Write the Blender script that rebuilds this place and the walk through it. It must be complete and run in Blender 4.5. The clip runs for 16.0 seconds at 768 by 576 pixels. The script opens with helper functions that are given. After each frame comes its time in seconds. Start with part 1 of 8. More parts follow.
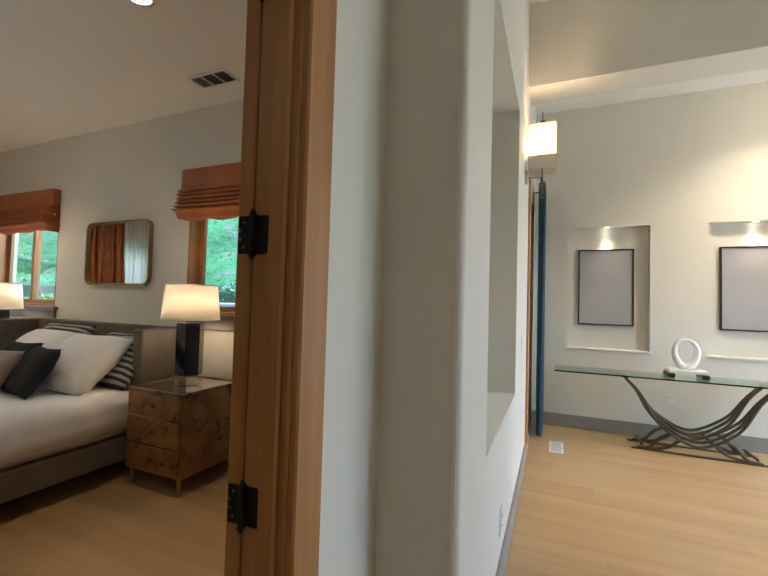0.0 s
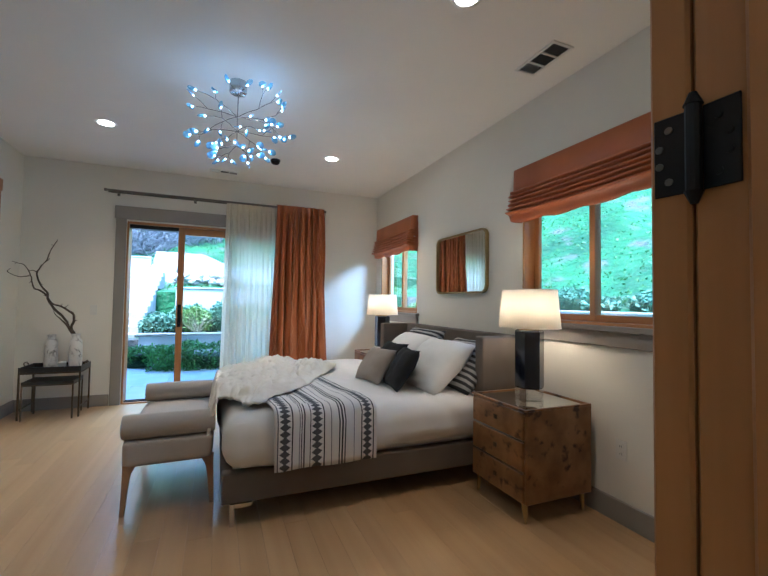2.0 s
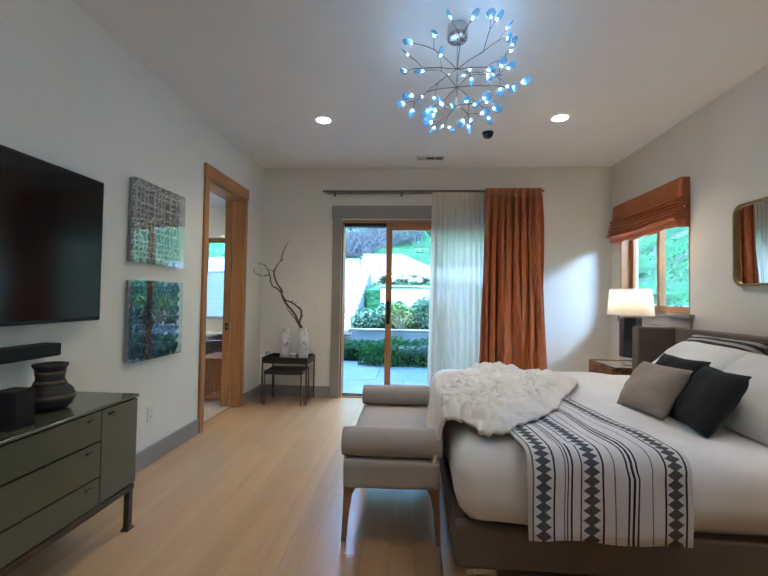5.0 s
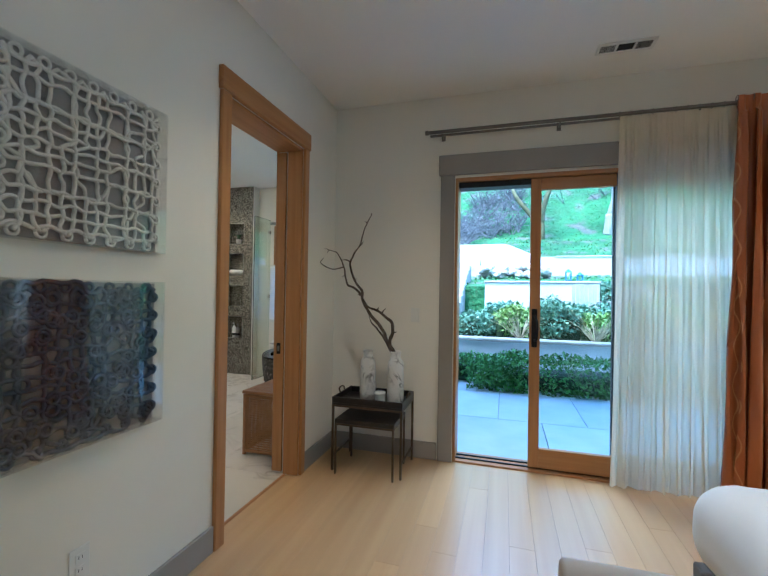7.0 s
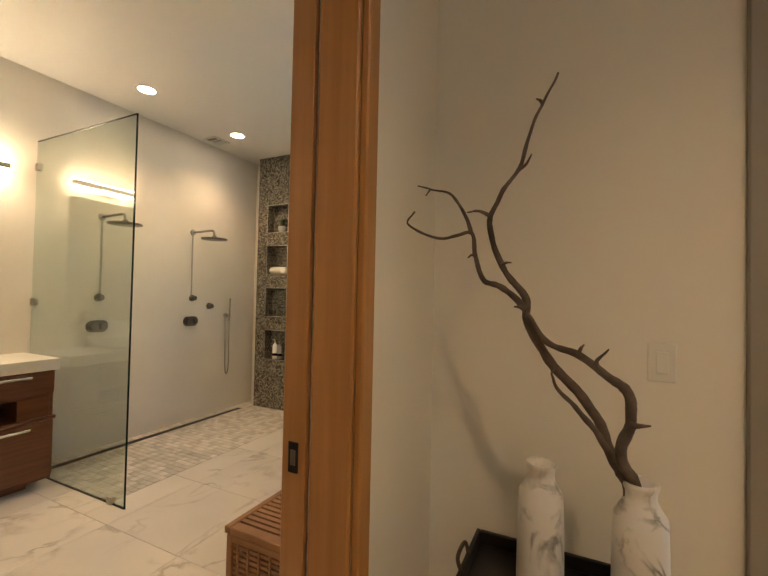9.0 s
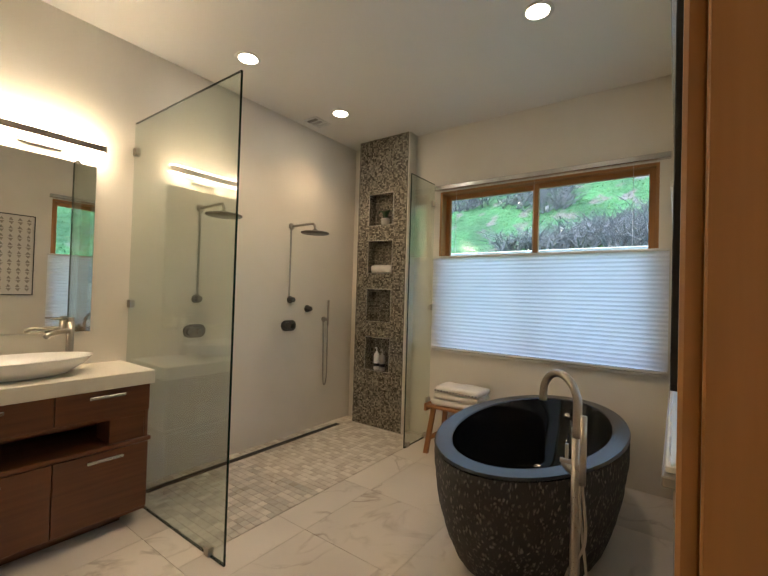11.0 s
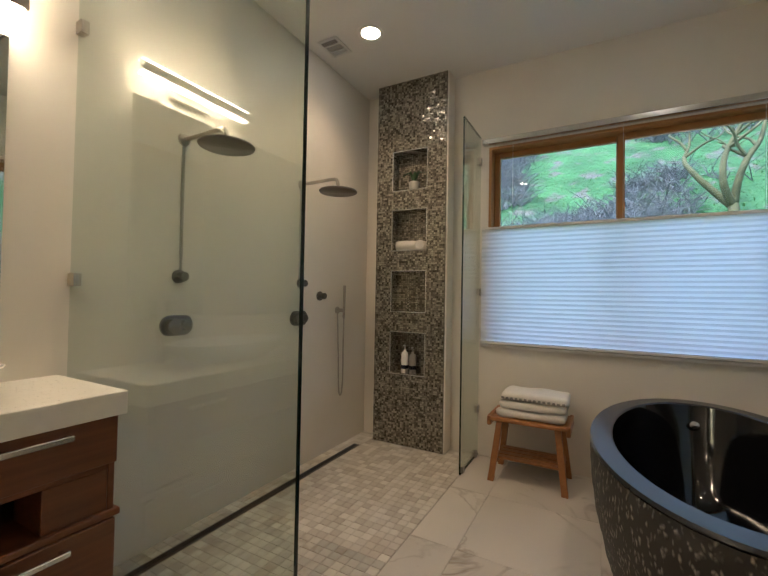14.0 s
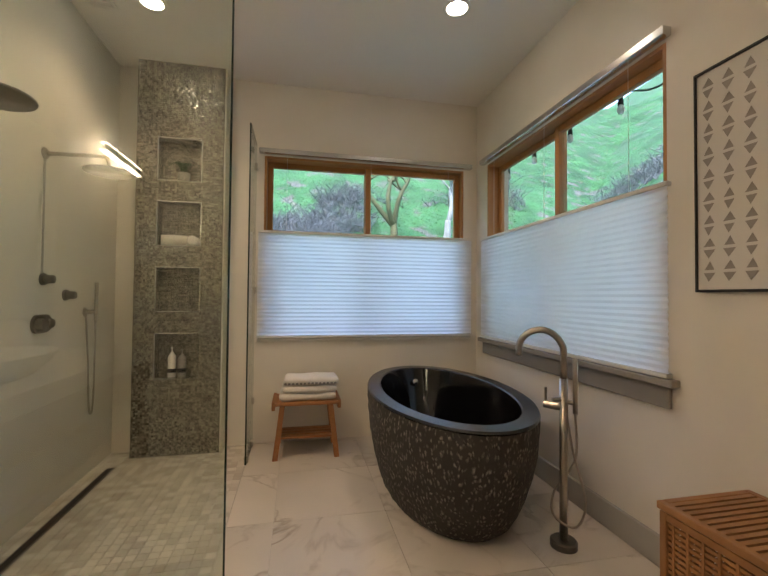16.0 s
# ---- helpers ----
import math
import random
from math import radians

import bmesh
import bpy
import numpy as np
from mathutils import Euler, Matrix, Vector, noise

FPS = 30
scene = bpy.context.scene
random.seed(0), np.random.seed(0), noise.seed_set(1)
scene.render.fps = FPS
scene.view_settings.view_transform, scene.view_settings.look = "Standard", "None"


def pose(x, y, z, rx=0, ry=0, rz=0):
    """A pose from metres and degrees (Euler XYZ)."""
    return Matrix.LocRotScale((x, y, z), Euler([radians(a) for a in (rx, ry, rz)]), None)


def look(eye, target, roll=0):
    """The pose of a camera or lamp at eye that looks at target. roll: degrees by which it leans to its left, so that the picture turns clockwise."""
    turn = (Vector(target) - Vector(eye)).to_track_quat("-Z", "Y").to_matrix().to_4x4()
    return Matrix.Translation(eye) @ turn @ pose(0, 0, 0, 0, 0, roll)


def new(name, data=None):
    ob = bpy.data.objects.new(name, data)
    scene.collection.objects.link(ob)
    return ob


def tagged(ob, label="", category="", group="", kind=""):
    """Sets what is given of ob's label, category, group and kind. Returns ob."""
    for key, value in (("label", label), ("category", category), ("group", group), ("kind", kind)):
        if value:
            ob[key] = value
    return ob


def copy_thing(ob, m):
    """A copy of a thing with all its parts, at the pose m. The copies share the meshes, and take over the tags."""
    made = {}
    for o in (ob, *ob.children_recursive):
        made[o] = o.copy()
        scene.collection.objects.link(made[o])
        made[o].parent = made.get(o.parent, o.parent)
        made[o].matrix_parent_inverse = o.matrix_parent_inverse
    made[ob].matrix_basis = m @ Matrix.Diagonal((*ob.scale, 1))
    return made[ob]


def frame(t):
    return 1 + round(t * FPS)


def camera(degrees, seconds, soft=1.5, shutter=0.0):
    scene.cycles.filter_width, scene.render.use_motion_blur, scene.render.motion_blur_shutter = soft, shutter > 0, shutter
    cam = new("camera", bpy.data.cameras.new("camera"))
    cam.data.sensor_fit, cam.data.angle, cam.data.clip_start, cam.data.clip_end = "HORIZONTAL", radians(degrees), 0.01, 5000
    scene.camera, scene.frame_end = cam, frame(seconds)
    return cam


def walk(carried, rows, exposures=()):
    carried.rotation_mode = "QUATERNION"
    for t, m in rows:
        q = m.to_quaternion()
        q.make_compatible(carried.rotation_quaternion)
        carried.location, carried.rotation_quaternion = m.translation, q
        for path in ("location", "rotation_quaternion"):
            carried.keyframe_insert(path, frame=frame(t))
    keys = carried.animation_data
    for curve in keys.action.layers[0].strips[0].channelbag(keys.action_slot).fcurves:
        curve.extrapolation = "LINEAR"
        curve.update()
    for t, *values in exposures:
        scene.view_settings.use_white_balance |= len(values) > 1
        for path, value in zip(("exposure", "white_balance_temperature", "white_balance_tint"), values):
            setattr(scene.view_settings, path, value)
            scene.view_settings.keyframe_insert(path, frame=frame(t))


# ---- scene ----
cam = camera(87.3, 16.0)
PATH = [
    (0, (-0.029, 1.219, 1.299), (-0.81, 3.058, 1.369), 1.6),
    (0.5, (-0.245, 1.328, 1.288), (-1.367, 2.983, 1.349), 1.6),
    (1, (-0.35, 1.419, 1.29), (-1.821, 2.773, 1.348), 1.2),
    (1.5, (-0.37, 1.459, 1.288), (-2.078, 2.498, 1.353), 1.0),
    (2, (-0.351, 1.451, 1.284), (-2.198, 2.214, 1.357), 0.9),
    (2.5, (-0.327, 1.428, 1.275), (-2.253, 1.961, 1.354), 1.0),
    (3, (-0.338, 1.427, 1.268), (-2.304, 1.788, 1.339), 1.0),
    (3.5, (-0.381, 1.433, 1.273), (-2.367, 1.66, 1.333), 0.9),
    (4, (-0.489, 1.414, 1.256), (-2.485, 1.54, 1.317), 1.0),
    (4.2, (-0.568, 1.394, 1.246), (-2.565, 1.474, 1.31), 1.1),
    (6.3, (-2.242, 1.019, 1.316), (-4.194, 0.582, 1.335), 0.7),
    (6.5, (-2.43, 0.952, 1.324), (-4.376, 0.49, 1.346), 0.9),
    (7, (-2.909, 0.78, 1.335), (-4.825, 0.207, 1.351), 0.9),
    (7.5, (-3.405, 0.588, 1.355), (-5.292, -0.074, 1.362), 0.9),
    (8, (-3.878, 0.364, 1.342), (-5.747, -0.347, 1.364), 0.9),
    (8.5, (-4.307, 0.125, 1.325), (-6.148, -0.655, 1.359), 0.9),
    (9, (-4.665, -0.136, 1.326), (-6.465, -1.007, 1.367), 1.2),
    (9.5, (-4.851, -0.434, 1.304), (-6.592, -1.417, 1.354), 1.4),
    (9.7, (-4.898, -0.547, 1.312), (-6.618, -1.566, 1.366), 1.6),
    (12, (-5.202, -1.037, 1.34), (-6.766, -2.283, 1.378), 1.1),
    (12.5, (-5.334, -1.266, 1.303), (-6.884, -2.528, 1.367), 0.9),
    (13, (-5.415, -1.522, 1.277), (-6.986, -2.758, 1.344), 0.9),
    (13.5, (-5.456, -1.713, 1.241), (-7.085, -2.872, 1.294), 0.9),
    (14, (-5.411, -1.926, 1.185), (-7.166, -2.884, 1.227), 1.0),
    (14.5, (-5.367, -2.14, 1.143), (-7.28, -2.719, 1.187), 0.9),
    (15, (-5.247, -2.28, 1.147), (-7.235, -2.487, 1.195), 0.6),
    (15.5, (-5.128, -2.344, 1.165), (-7.123, -2.215, 1.215), 0.5),
    (16, (-5.061, -2.422, 1.185), (-7.016, -2.003, 1.23), 0.5),
]
EXPOSURES = [(0.0, 3.5, 5500, 6), (1.0, 3.62, 5050, 7), (2.5, 3.9, 4650, 5), (4.2, 3.95, 4700, 6), (6.3, 3.72, 4750, 4), (8.0, 3.6, 4850, 3), (8.5, 3.6, 5600, 7), (9.0, 3.68, 7100, 14), (9.7, 3.68, 7100, 14), (12.0, 3.13, 6050, 11), (13.5, 3.15, 6050, 12), (16.0, 3.26, 6450, 16)]
walk(cam, [(t, look(eye, target, roll)) for t, eye, target, roll in PATH], EXPOSURES)

# ---- plan, in metres ----
BX0, BX1 = -6.12, -0.57      # bedroom, slider wall to door wall
BY0, BY1 = -0.63, 3.70       # pocket door wall to headboard wall
BZ = 2.90
WX0, WX1 = -8.47, -3.40      # bathroom
WY0, WY1 = -3.775, -0.83
WZ = 2.94
HX = -0.25                   # hall niche wall
FAR = 6.08                   # far wall of the room past the hall

# ---- light ----
world = bpy.data.worlds.new("world")
scene.world = world
world.use_nodes = True
wn = world.node_tree.nodes
sky = wn.new("ShaderNodeTexSky")
sky.sky_type = "NISHITA"
sky.sun_disc = False
sky.sun_elevation = radians(66)
sky.sun_rotation = radians(122)
wn["Background"].inputs[1].default_value = 0.15
world.node_tree.links.new(sky.outputs[0], wn["Background"].inputs[0])


def lamp_data(name, kind, power, color, size=0.1):
    d = bpy.data.lights.new(name, kind)
    d.energy, d.color = 0.76 * power, color
    if kind == "AREA":
        d.shape, d.size = "DISK", size
    else:
        d.shadow_soft_size = size
    return d


sun_data = bpy.data.lights.new("sun", "SUN")
sun_data.energy, sun_data.angle, sun_data.color = 0.95, radians(15), (1.0, 0.96, 0.9)
sun = new("sun", sun_data)
sun.matrix_world = look((6.0, -3.8, 16.0), (0, 0, 0))
WARM = (1.0, 0.66, 0.36)
SOFT = (1.0, 0.74, 0.47)


# ---- material helpers ----
def nodes_of(name):
    m = bpy.data.materials.new(name)
    m.use_nodes = True
    return m, m.node_tree.nodes, m.node_tree.links, m.node_tree.nodes["Principled BSDF"]


def mixed(n, l, fac, a, b):
    x = n.new("ShaderNodeMix")
    x.data_type = "RGBA"
    x.inputs["A"].default_value, x.inputs["B"].default_value = (*a, 1), (*b, 1)
    l.new(fac, x.inputs["Factor"])
    return x


def noisy(n, l, scale, detail=4.0, stretch=(1, 1, 1), space="Object"):
    tc, mp, t = n.new("ShaderNodeTexCoord"), n.new("ShaderNodeMapping"), n.new("ShaderNodeTexNoise")
    mp.inputs["Scale"].default_value = stretch
    t.inputs["Scale"].default_value, t.inputs["Detail"].default_value = scale, detail
    l.new(tc.outputs[space], mp.inputs["Vector"])
    l.new(mp.outputs["Vector"], t.inputs["Vector"])
    return t.outputs["Fac"]


def ramp(n, l, fac, lo, hi):
    r = n.new("ShaderNodeMapRange")
    r.inputs["From Min"].default_value, r.inputs["From Max"].default_value = lo, hi
    l.new(fac, r.inputs["Value"])
    return r.outputs["Result"]


def bumped(n, l, b, height, strength, distance=0.002):
    u = n.new("ShaderNodeBump")
    u.inputs["Strength"].default_value, u.inputs["Distance"].default_value = strength, distance
    l.new(height, u.inputs["Height"])
    l.new(u.outputs["Normal"], b.inputs["Normal"])


def surface(name, a, b, scale=6.0, rough=0.6, metal=0.0, fine=120.0, bump=0.15, stretch=(1, 1, 1), depth=0.002, per_object=0.0, coat=0.0, vary=0.08):
    """A surface that varies between two colours on a large scale, with fine relief."""
    m, n, l, p = nodes_of(name)
    big = noisy(n, l, scale, 5.0, stretch)
    small = noisy(n, l, fine, 3.0, stretch)
    c = mixed(n, l, ramp(n, l, big, 0.3, 0.7), a, b)
    out = c.outputs["Result"]
    if per_object:
        info, hsv = n.new("ShaderNodeObjectInfo"), n.new("ShaderNodeHueSaturation")
        r = n.new("ShaderNodeMapRange")
        r.inputs["To Min"].default_value, r.inputs["To Max"].default_value = 1 - per_object, 1 + per_object
        l.new(info.outputs["Random"], r.inputs["Value"])
        l.new(r.outputs["Result"], hsv.inputs["Value"])
        l.new(out, hsv.inputs["Color"])
        out = hsv.outputs["Color"]
    l.new(out, p.inputs["Base Color"])
    rr = n.new("ShaderNodeMapRange")
    rr.inputs["To Min"].default_value, rr.inputs["To Max"].default_value = max(0.02, rough - vary), min(1, rough + vary)
    l.new(small, rr.inputs["Value"])
    l.new(rr.outputs["Result"], p.inputs["Roughness"])
    p.inputs["Metallic"].default_value = metal
    p.inputs["Coat Weight"].default_value = coat
    p.inputs["Coat Roughness"].default_value = 0.05 if coat > 0.25 else 0.22
    if bump:
        bumped(n, l, p, small, bump, depth)
    return m


def glowing(name, color, strength):
    m, n, l, p = nodes_of(name)
    p.inputs["Base Color"].default_value = (*[min(1, c) for c in color], 1)
    p.inputs["Emission Color"].default_value = (*color, 1)
    p.inputs["Emission Strength"].default_value = strength
    return m


def glassy(name, color=(0.95, 1, 0.97), rough=0.0, edge=0.75, base=0.035):
    """Clear sheet glass: mirror gloss that grows at a slant, and clear transmission."""
    m, n, l, p = nodes_of(name)
    g, t, mx, lw = n.new("ShaderNodeBsdfGlossy"), n.new("ShaderNodeBsdfTransparent"), n.new("ShaderNodeMixShader"), n.new("ShaderNodeLayerWeight")
    g.inputs["Roughness"].default_value = rough
    t.inputs["Color"].default_value = (*color, 1)
    lw.inputs["Blend"].default_value = 0.5
    pw, ma = n.new("ShaderNodeMath"), n.new("ShaderNodeMath")
    pw.operation, ma.operation = "POWER", "MULTIPLY_ADD"
    pw.inputs[1].default_value, ma.inputs[1].default_value, ma.inputs[2].default_value = 4.0, edge, base
    l.new(lw.outputs["Facing"], pw.inputs[0])
    l.new(pw.outputs[0], ma.inputs[0])
    l.new(ma.outputs[0], mx.inputs[0])
    l.new(t.outputs[0], mx.inputs[1])
    l.new(g.outputs[0], mx.inputs[2])
    l.new(mx.outputs[0], n["Material Output"].inputs["Surface"])
    return m


PAINT = surface("wall_paint", (0.72, 0.68, 0.585), (0.765, 0.725, 0.63), 1.2, 0.55, fine=260, bump=0.12)
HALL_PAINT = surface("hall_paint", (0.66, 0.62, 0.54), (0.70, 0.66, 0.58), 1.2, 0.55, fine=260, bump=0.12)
CEIL_PAINT = surface("ceiling_paint", (0.78, 0.75, 0.69), (0.81, 0.78, 0.72), 1.0, 0.7, fine=300, bump=0.08)
PLASTER = surface("bath_plaster", (0.70, 0.65, 0.56), (0.76, 0.71, 0.63), 2.0, 0.35, fine=60, bump=0.1)
GREY_TRIM = surface("taupe_trim", (0.26, 0.235, 0.20), (0.29, 0.26, 0.225), 3, 0.45, fine=180, bump=0.08)
FIR = surface("fir_wood", (0.33, 0.142, 0.038), (0.43, 0.205, 0.064), 3.0, 0.42, fine=14, bump=0.1, stretch=(9, 9, 0.5), depth=0.001)
FIR_H = surface("fir_wood_crosswise", (0.33, 0.142, 0.038), (0.43, 0.205, 0.064), 3.0, 0.42, fine=14, bump=0.1, stretch=(0.5, 9, 9), depth=0.001)
FIR_Y = surface("fir_wood_lengthwise", (0.33, 0.142, 0.038), (0.43, 0.205, 0.064), 3.0, 0.42, fine=14, bump=0.1, stretch=(9, 0.5, 9), depth=0.001)
BLACK = surface("black_metal", (0.012, 0.012, 0.013), (0.022, 0.022, 0.024), 20, 0.45, 0.6, bump=0.05)
OAK = surface("oak_plank", (0.465, 0.282, 0.122), (0.545, 0.345, 0.162), 1.3, 0.30, fine=16, bump=0.008, stretch=(0.35, 9, 1), depth=0.0008, per_object=0.07, coat=0.25, vary=0.015)
OAK_DARK = surface("oak_joint", (0.26, 0.17, 0.09), (0.3, 0.2, 0.11), 3, 0.7, bump=0)
GROUT = surface("grout", (0.45, 0.41, 0.35), (0.5, 0.46, 0.4), 8, 0.8, bump=0.1)
STONE_BASE = surface("grey_stone_base", (0.36, 0.34, 0.31), (0.42, 0.40, 0.36), 4, 0.4, bump=0.08)
GLASS = glassy("window_glass", (0.97, 1.0, 0.99))


# ---- mesh helpers ----
def box(bm, x0, x1, y0, y1, z0, z1, bevel=0.0, seg=1):
    r = bmesh.ops.create_cube(bm, size=1, matrix=Matrix.LocRotScale(((x0 + x1) / 2, (y0 + y1) / 2, (z0 + z1) / 2), None, (abs(x1 - x0), abs(y1 - y0), abs(z1 - z0))))
    if bevel:
        es = list({e for v in r["verts"] for e in v.link_edges})
        bmesh.ops.bevel(bm, geom=es, offset=bevel, segments=seg, affect="EDGES", profile=0.5)
    return bm


def boxed(*a, **k):
    return box(bmesh.new(), *a, **k)


def rod(bm, a, b, r0, r1=None, seg=10, caps=True):
    a, b = Vector(a), Vector(b)
    m = Matrix.Translation((a + b) / 2) @ (b - a).to_track_quat("Z", "Y").to_matrix().to_4x4()
    bmesh.ops.create_cone(bm, cap_ends=caps, segments=seg, radius1=r0, radius2=r0 if r1 is None else r1, depth=(b - a).length, matrix=m)
    return bm


def rodded(*a, **k):
    return rod(bmesh.new(), *a, **k)


def lathe(bm, profile, seg=28, at=(0, 0, 0), sx=1.0, sy=1.0):
    """Turns (radius, height) pairs round the z axis."""
    rings = []
    for r, z in profile:
        if r < 1e-5:
            rings.append([bm.verts.new((at[0], at[1], at[2] + z))])
        else:
            rings.append([bm.verts.new((at[0] + sx * r * math.cos(2 * math.pi * i / seg), at[1] + sy * r * math.sin(2 * math.pi * i / seg), at[2] + z)) for i in range(seg)])
    for p, q in zip(rings, rings[1:]):
        for i in range(seg):
            j = (i + 1) % seg
            f = [p[i % len(p)], p[j % len(p)], q[j % len(q)], q[i % len(q)]]
            f = [v for n_, v in enumerate(f) if v not in f[:n_]]
            if len(f) > 2:
                bm.faces.new(f)
    bmesh.ops.recalc_face_normals(bm, faces=bm.faces)
    return bm


def lathed(*a, **k):
    return lathe(bmesh.new(), *a, **k)


def tube(bm, pts, radii, seg=8):
    """A round tube through points, its radius one number or one a point."""
    pts = [Vector(p) for p in pts]
    radii = radii if isinstance(radii, (list, tuple)) else [radii] * len(pts)
    rings, side = [], None
    for i, p in enumerate(pts):
        d = (pts[min(i + 1, len(pts) - 1)] - pts[max(i - 1, 0)]).normalized()
        if side is None:
            side = d.orthogonal().normalized()
        side = (side - d * side.dot(d)).normalized()
        up = d.cross(side)
        rings.append([bm.verts.new(p + radii[i] * (side * math.cos(2 * math.pi * k / seg) + up * math.sin(2 * math.pi * k / seg))) for k in range(seg)])
    for p, q in zip(rings, rings[1:]):
        for k in range(seg):
            bm.faces.new((p[k], p[(k + 1) % seg], q[(k + 1) % seg], q[k]))
    bm.faces.new(rings[0][::-1]), bm.faces.new(rings[-1])
    return bm


def tubed(*a, **k):
    return tube(bmesh.new(), *a, **k)


def curve_pts(pts, n=8):
    """Smooth points through a few control points."""
    pts = [Vector(p) for p in pts]
    ext = [2 * pts[0] - pts[1]] + pts + [2 * pts[-1] - pts[-2]]
    out = []
    for i in range(len(pts) - 1):
        a, b, c, d = ext[i:i + 4]
        for k in range(n):
            t = k / n
            out.append(0.5 * (2 * b + (c - a) * t + (2 * a - 5 * b + 4 * c - d) * t * t + (3 * b - 3 * c + d - a) * t ** 3))
    return out + [pts[-1]]


def grid(bm, nu, nv, fn):
    vs = [[bm.verts.new(fn(i / nu, j / nv)) for j in range(nv + 1)] for i in range(nu + 1)]
    for i in range(nu):
        for j in range(nv):
            bm.faces.new((vs[i][j], vs[i + 1][j], vs[i + 1][j + 1], vs[i][j + 1]))
    return bm


def mesh_of(name, bm, mat, smooth=False):
    me = bpy.data.meshes.new(name)
    for f in bm.faces:
        f.smooth = smooth
    bm.to_mesh(me)
    bm.free()
    me.materials.append(mat)
    return me


def part(name, bm, mat, parent, label="", smooth=False):
    ob = new(name, mesh_of(name, bm, mat, smooth))
    ob.parent = parent
    if label:
        ob["label"] = label
    return ob


def thing(name, label, category, at=(0, 0, 0), group="", rz=0.0):
    ob = new(name)
    ob.empty_display_size = 0.05
    ob.matrix_basis = pose(*at, 0, 0, rz)
    return tagged(ob, label, category, group)


def struct(name, bm, mat, label="", smooth=False, category=""):
    return tagged(new(name, mesh_of(name, bm, mat, smooth)), label, category, kind="structure")


def solid(bm, thick):
    bmesh.ops.recalc_face_normals(bm, faces=bm.faces)
    bmesh.ops.solidify(bm, geom=bm.faces[:], thickness=thick)
    return bm


def wall_mesh(axis, w0, w1, u0, u1, z0, z1, holes=()):
    """A wall between w0 and w1 across its thickness, u0 to u1 along, with openings (ua, ub, za, zb) cut through it."""
    bm = bmesh.new()
    us = sorted({u0, u1, *[h[0] for h in holes], *[h[1] for h in holes]})
    zs = sorted({z0, z1, *[h[2] for h in holes], *[h[3] for h in holes]})
    full = lambda i, j: 0 <= i < len(us) - 1 and 0 <= j < len(zs) - 1 and not any(h[0] <= us[i] < h[1] and h[2] <= zs[j] < h[3] for h in holes)
    at = lambda w, u, z: (w, u, z) if axis == "x" else (u, w, z)
    quad = lambda *ps: bm.faces.new([bm.verts.new(at(*p)) for p in ps])
    for i in range(len(us) - 1):
        for j in range(len(zs) - 1):
            if not full(i, j):
                continue
            a, b, c, d = us[i], us[i + 1], zs[j], zs[j + 1]
            quad((w0, a, c), (w0, b, c), (w0, b, d), (w0, a, d))
            quad((w1, a, c), (w1, b, c), (w1, b, d), (w1, a, d))
            for di, dj, p, q in ((-1, 0, (a, c), (a, d)), (1, 0, (b, c), (b, d)), (0, -1, (a, c), (b, c)), (0, 1, (a, d), (b, d))):
                if not full(i + di, j + dj):
                    quad((w0, *p), (w1, *p), (w1, *q), (w0, *q))
    bmesh.ops.remove_doubles(bm, verts=bm.verts, dist=1e-5)
    bmesh.ops.recalc_face_normals(bm, faces=bm.faces)
    return bm
# ---- structure ----
SL = (0.40, 2.60, -0.05, 2.24)                       # slider opening
PK = (-5.53, -4.70, -0.05, 2.36)                    # pocket doorway
WIN = ((-5.90, -4.73, 1.16, 2.28), (-2.90, -1.73, 1.16, 2.28))
BW = (-2.70, -0.96, 0.84, 2.335)                     # bathroom window in the end wall
RW = (-8.26, -6.53, 0.84, 2.335)                     # bathroom window in the patio wall
DOOR = (0.95, 1.838, -0.05, 2.42)                    # bedroom doorway

struct("wall_slider", wall_mesh("x", BX0 - 0.2, BX0, BY0, BY1 + 0.2, -0.05, 3.1, [SL]), PAINT, "warm white painted wall with a sliding door opening")
struct("wall_headboard", wall_mesh("y", BY1, BY1 + 0.2, BX0, BX1 + 0.09, -0.05, 3.1, WIN), PAINT, "warm white painted wall with two window openings")
struct("wall_pocket_door", wall_mesh("y", WY1 + 0.1, BY0, WX0 - 0.2, 2.2, -0.05, 3.1, [PK, RW]), PAINT, "warm white painted wall with a cased doorway")
struct("wall_bath_patio", wall_mesh("y", WY1, WY1 + 0.1, WX0 - 0.2, WX1 + 0.2, -0.05, 3.1, [PK, RW]), PLASTER, "cream plaster bathroom wall with a wide window")
struct("wall_door", wall_mesh("x", BX1, BX1 + 0.09, BY0, BY1, -0.05, 3.9, [(DOOR[0] - 0.021, DOOR[1] + 0.021, -0.05, DOOR[3] + 0.001)]), PAINT, "warm white painted wall round the bedroom doorway")
struct("wall_bath_window", wall_mesh("x", WX0 - 0.2, WX0, WY0 - 0.2, WY1, -0.05, 3.1, [BW]), PLASTER, "cream plaster wall with a wide window opening")
struct("wall_shower", wall_mesh("y", WY0 - 0.2, WY0, WX0, WX1 + 0.2, -0.05, 3.1), PLASTER, "cream plaster shower and vanity wall")
struct("wall_bath_end", wall_mesh("x", WX1, WX1 + 0.2, WY0, WY1, -0.05, 3.1), PLASTER, "cream plaster wall")
bm = boxed(BX1 + 0.09, HX, 2.27, 2.37, -0.05, 3.9)
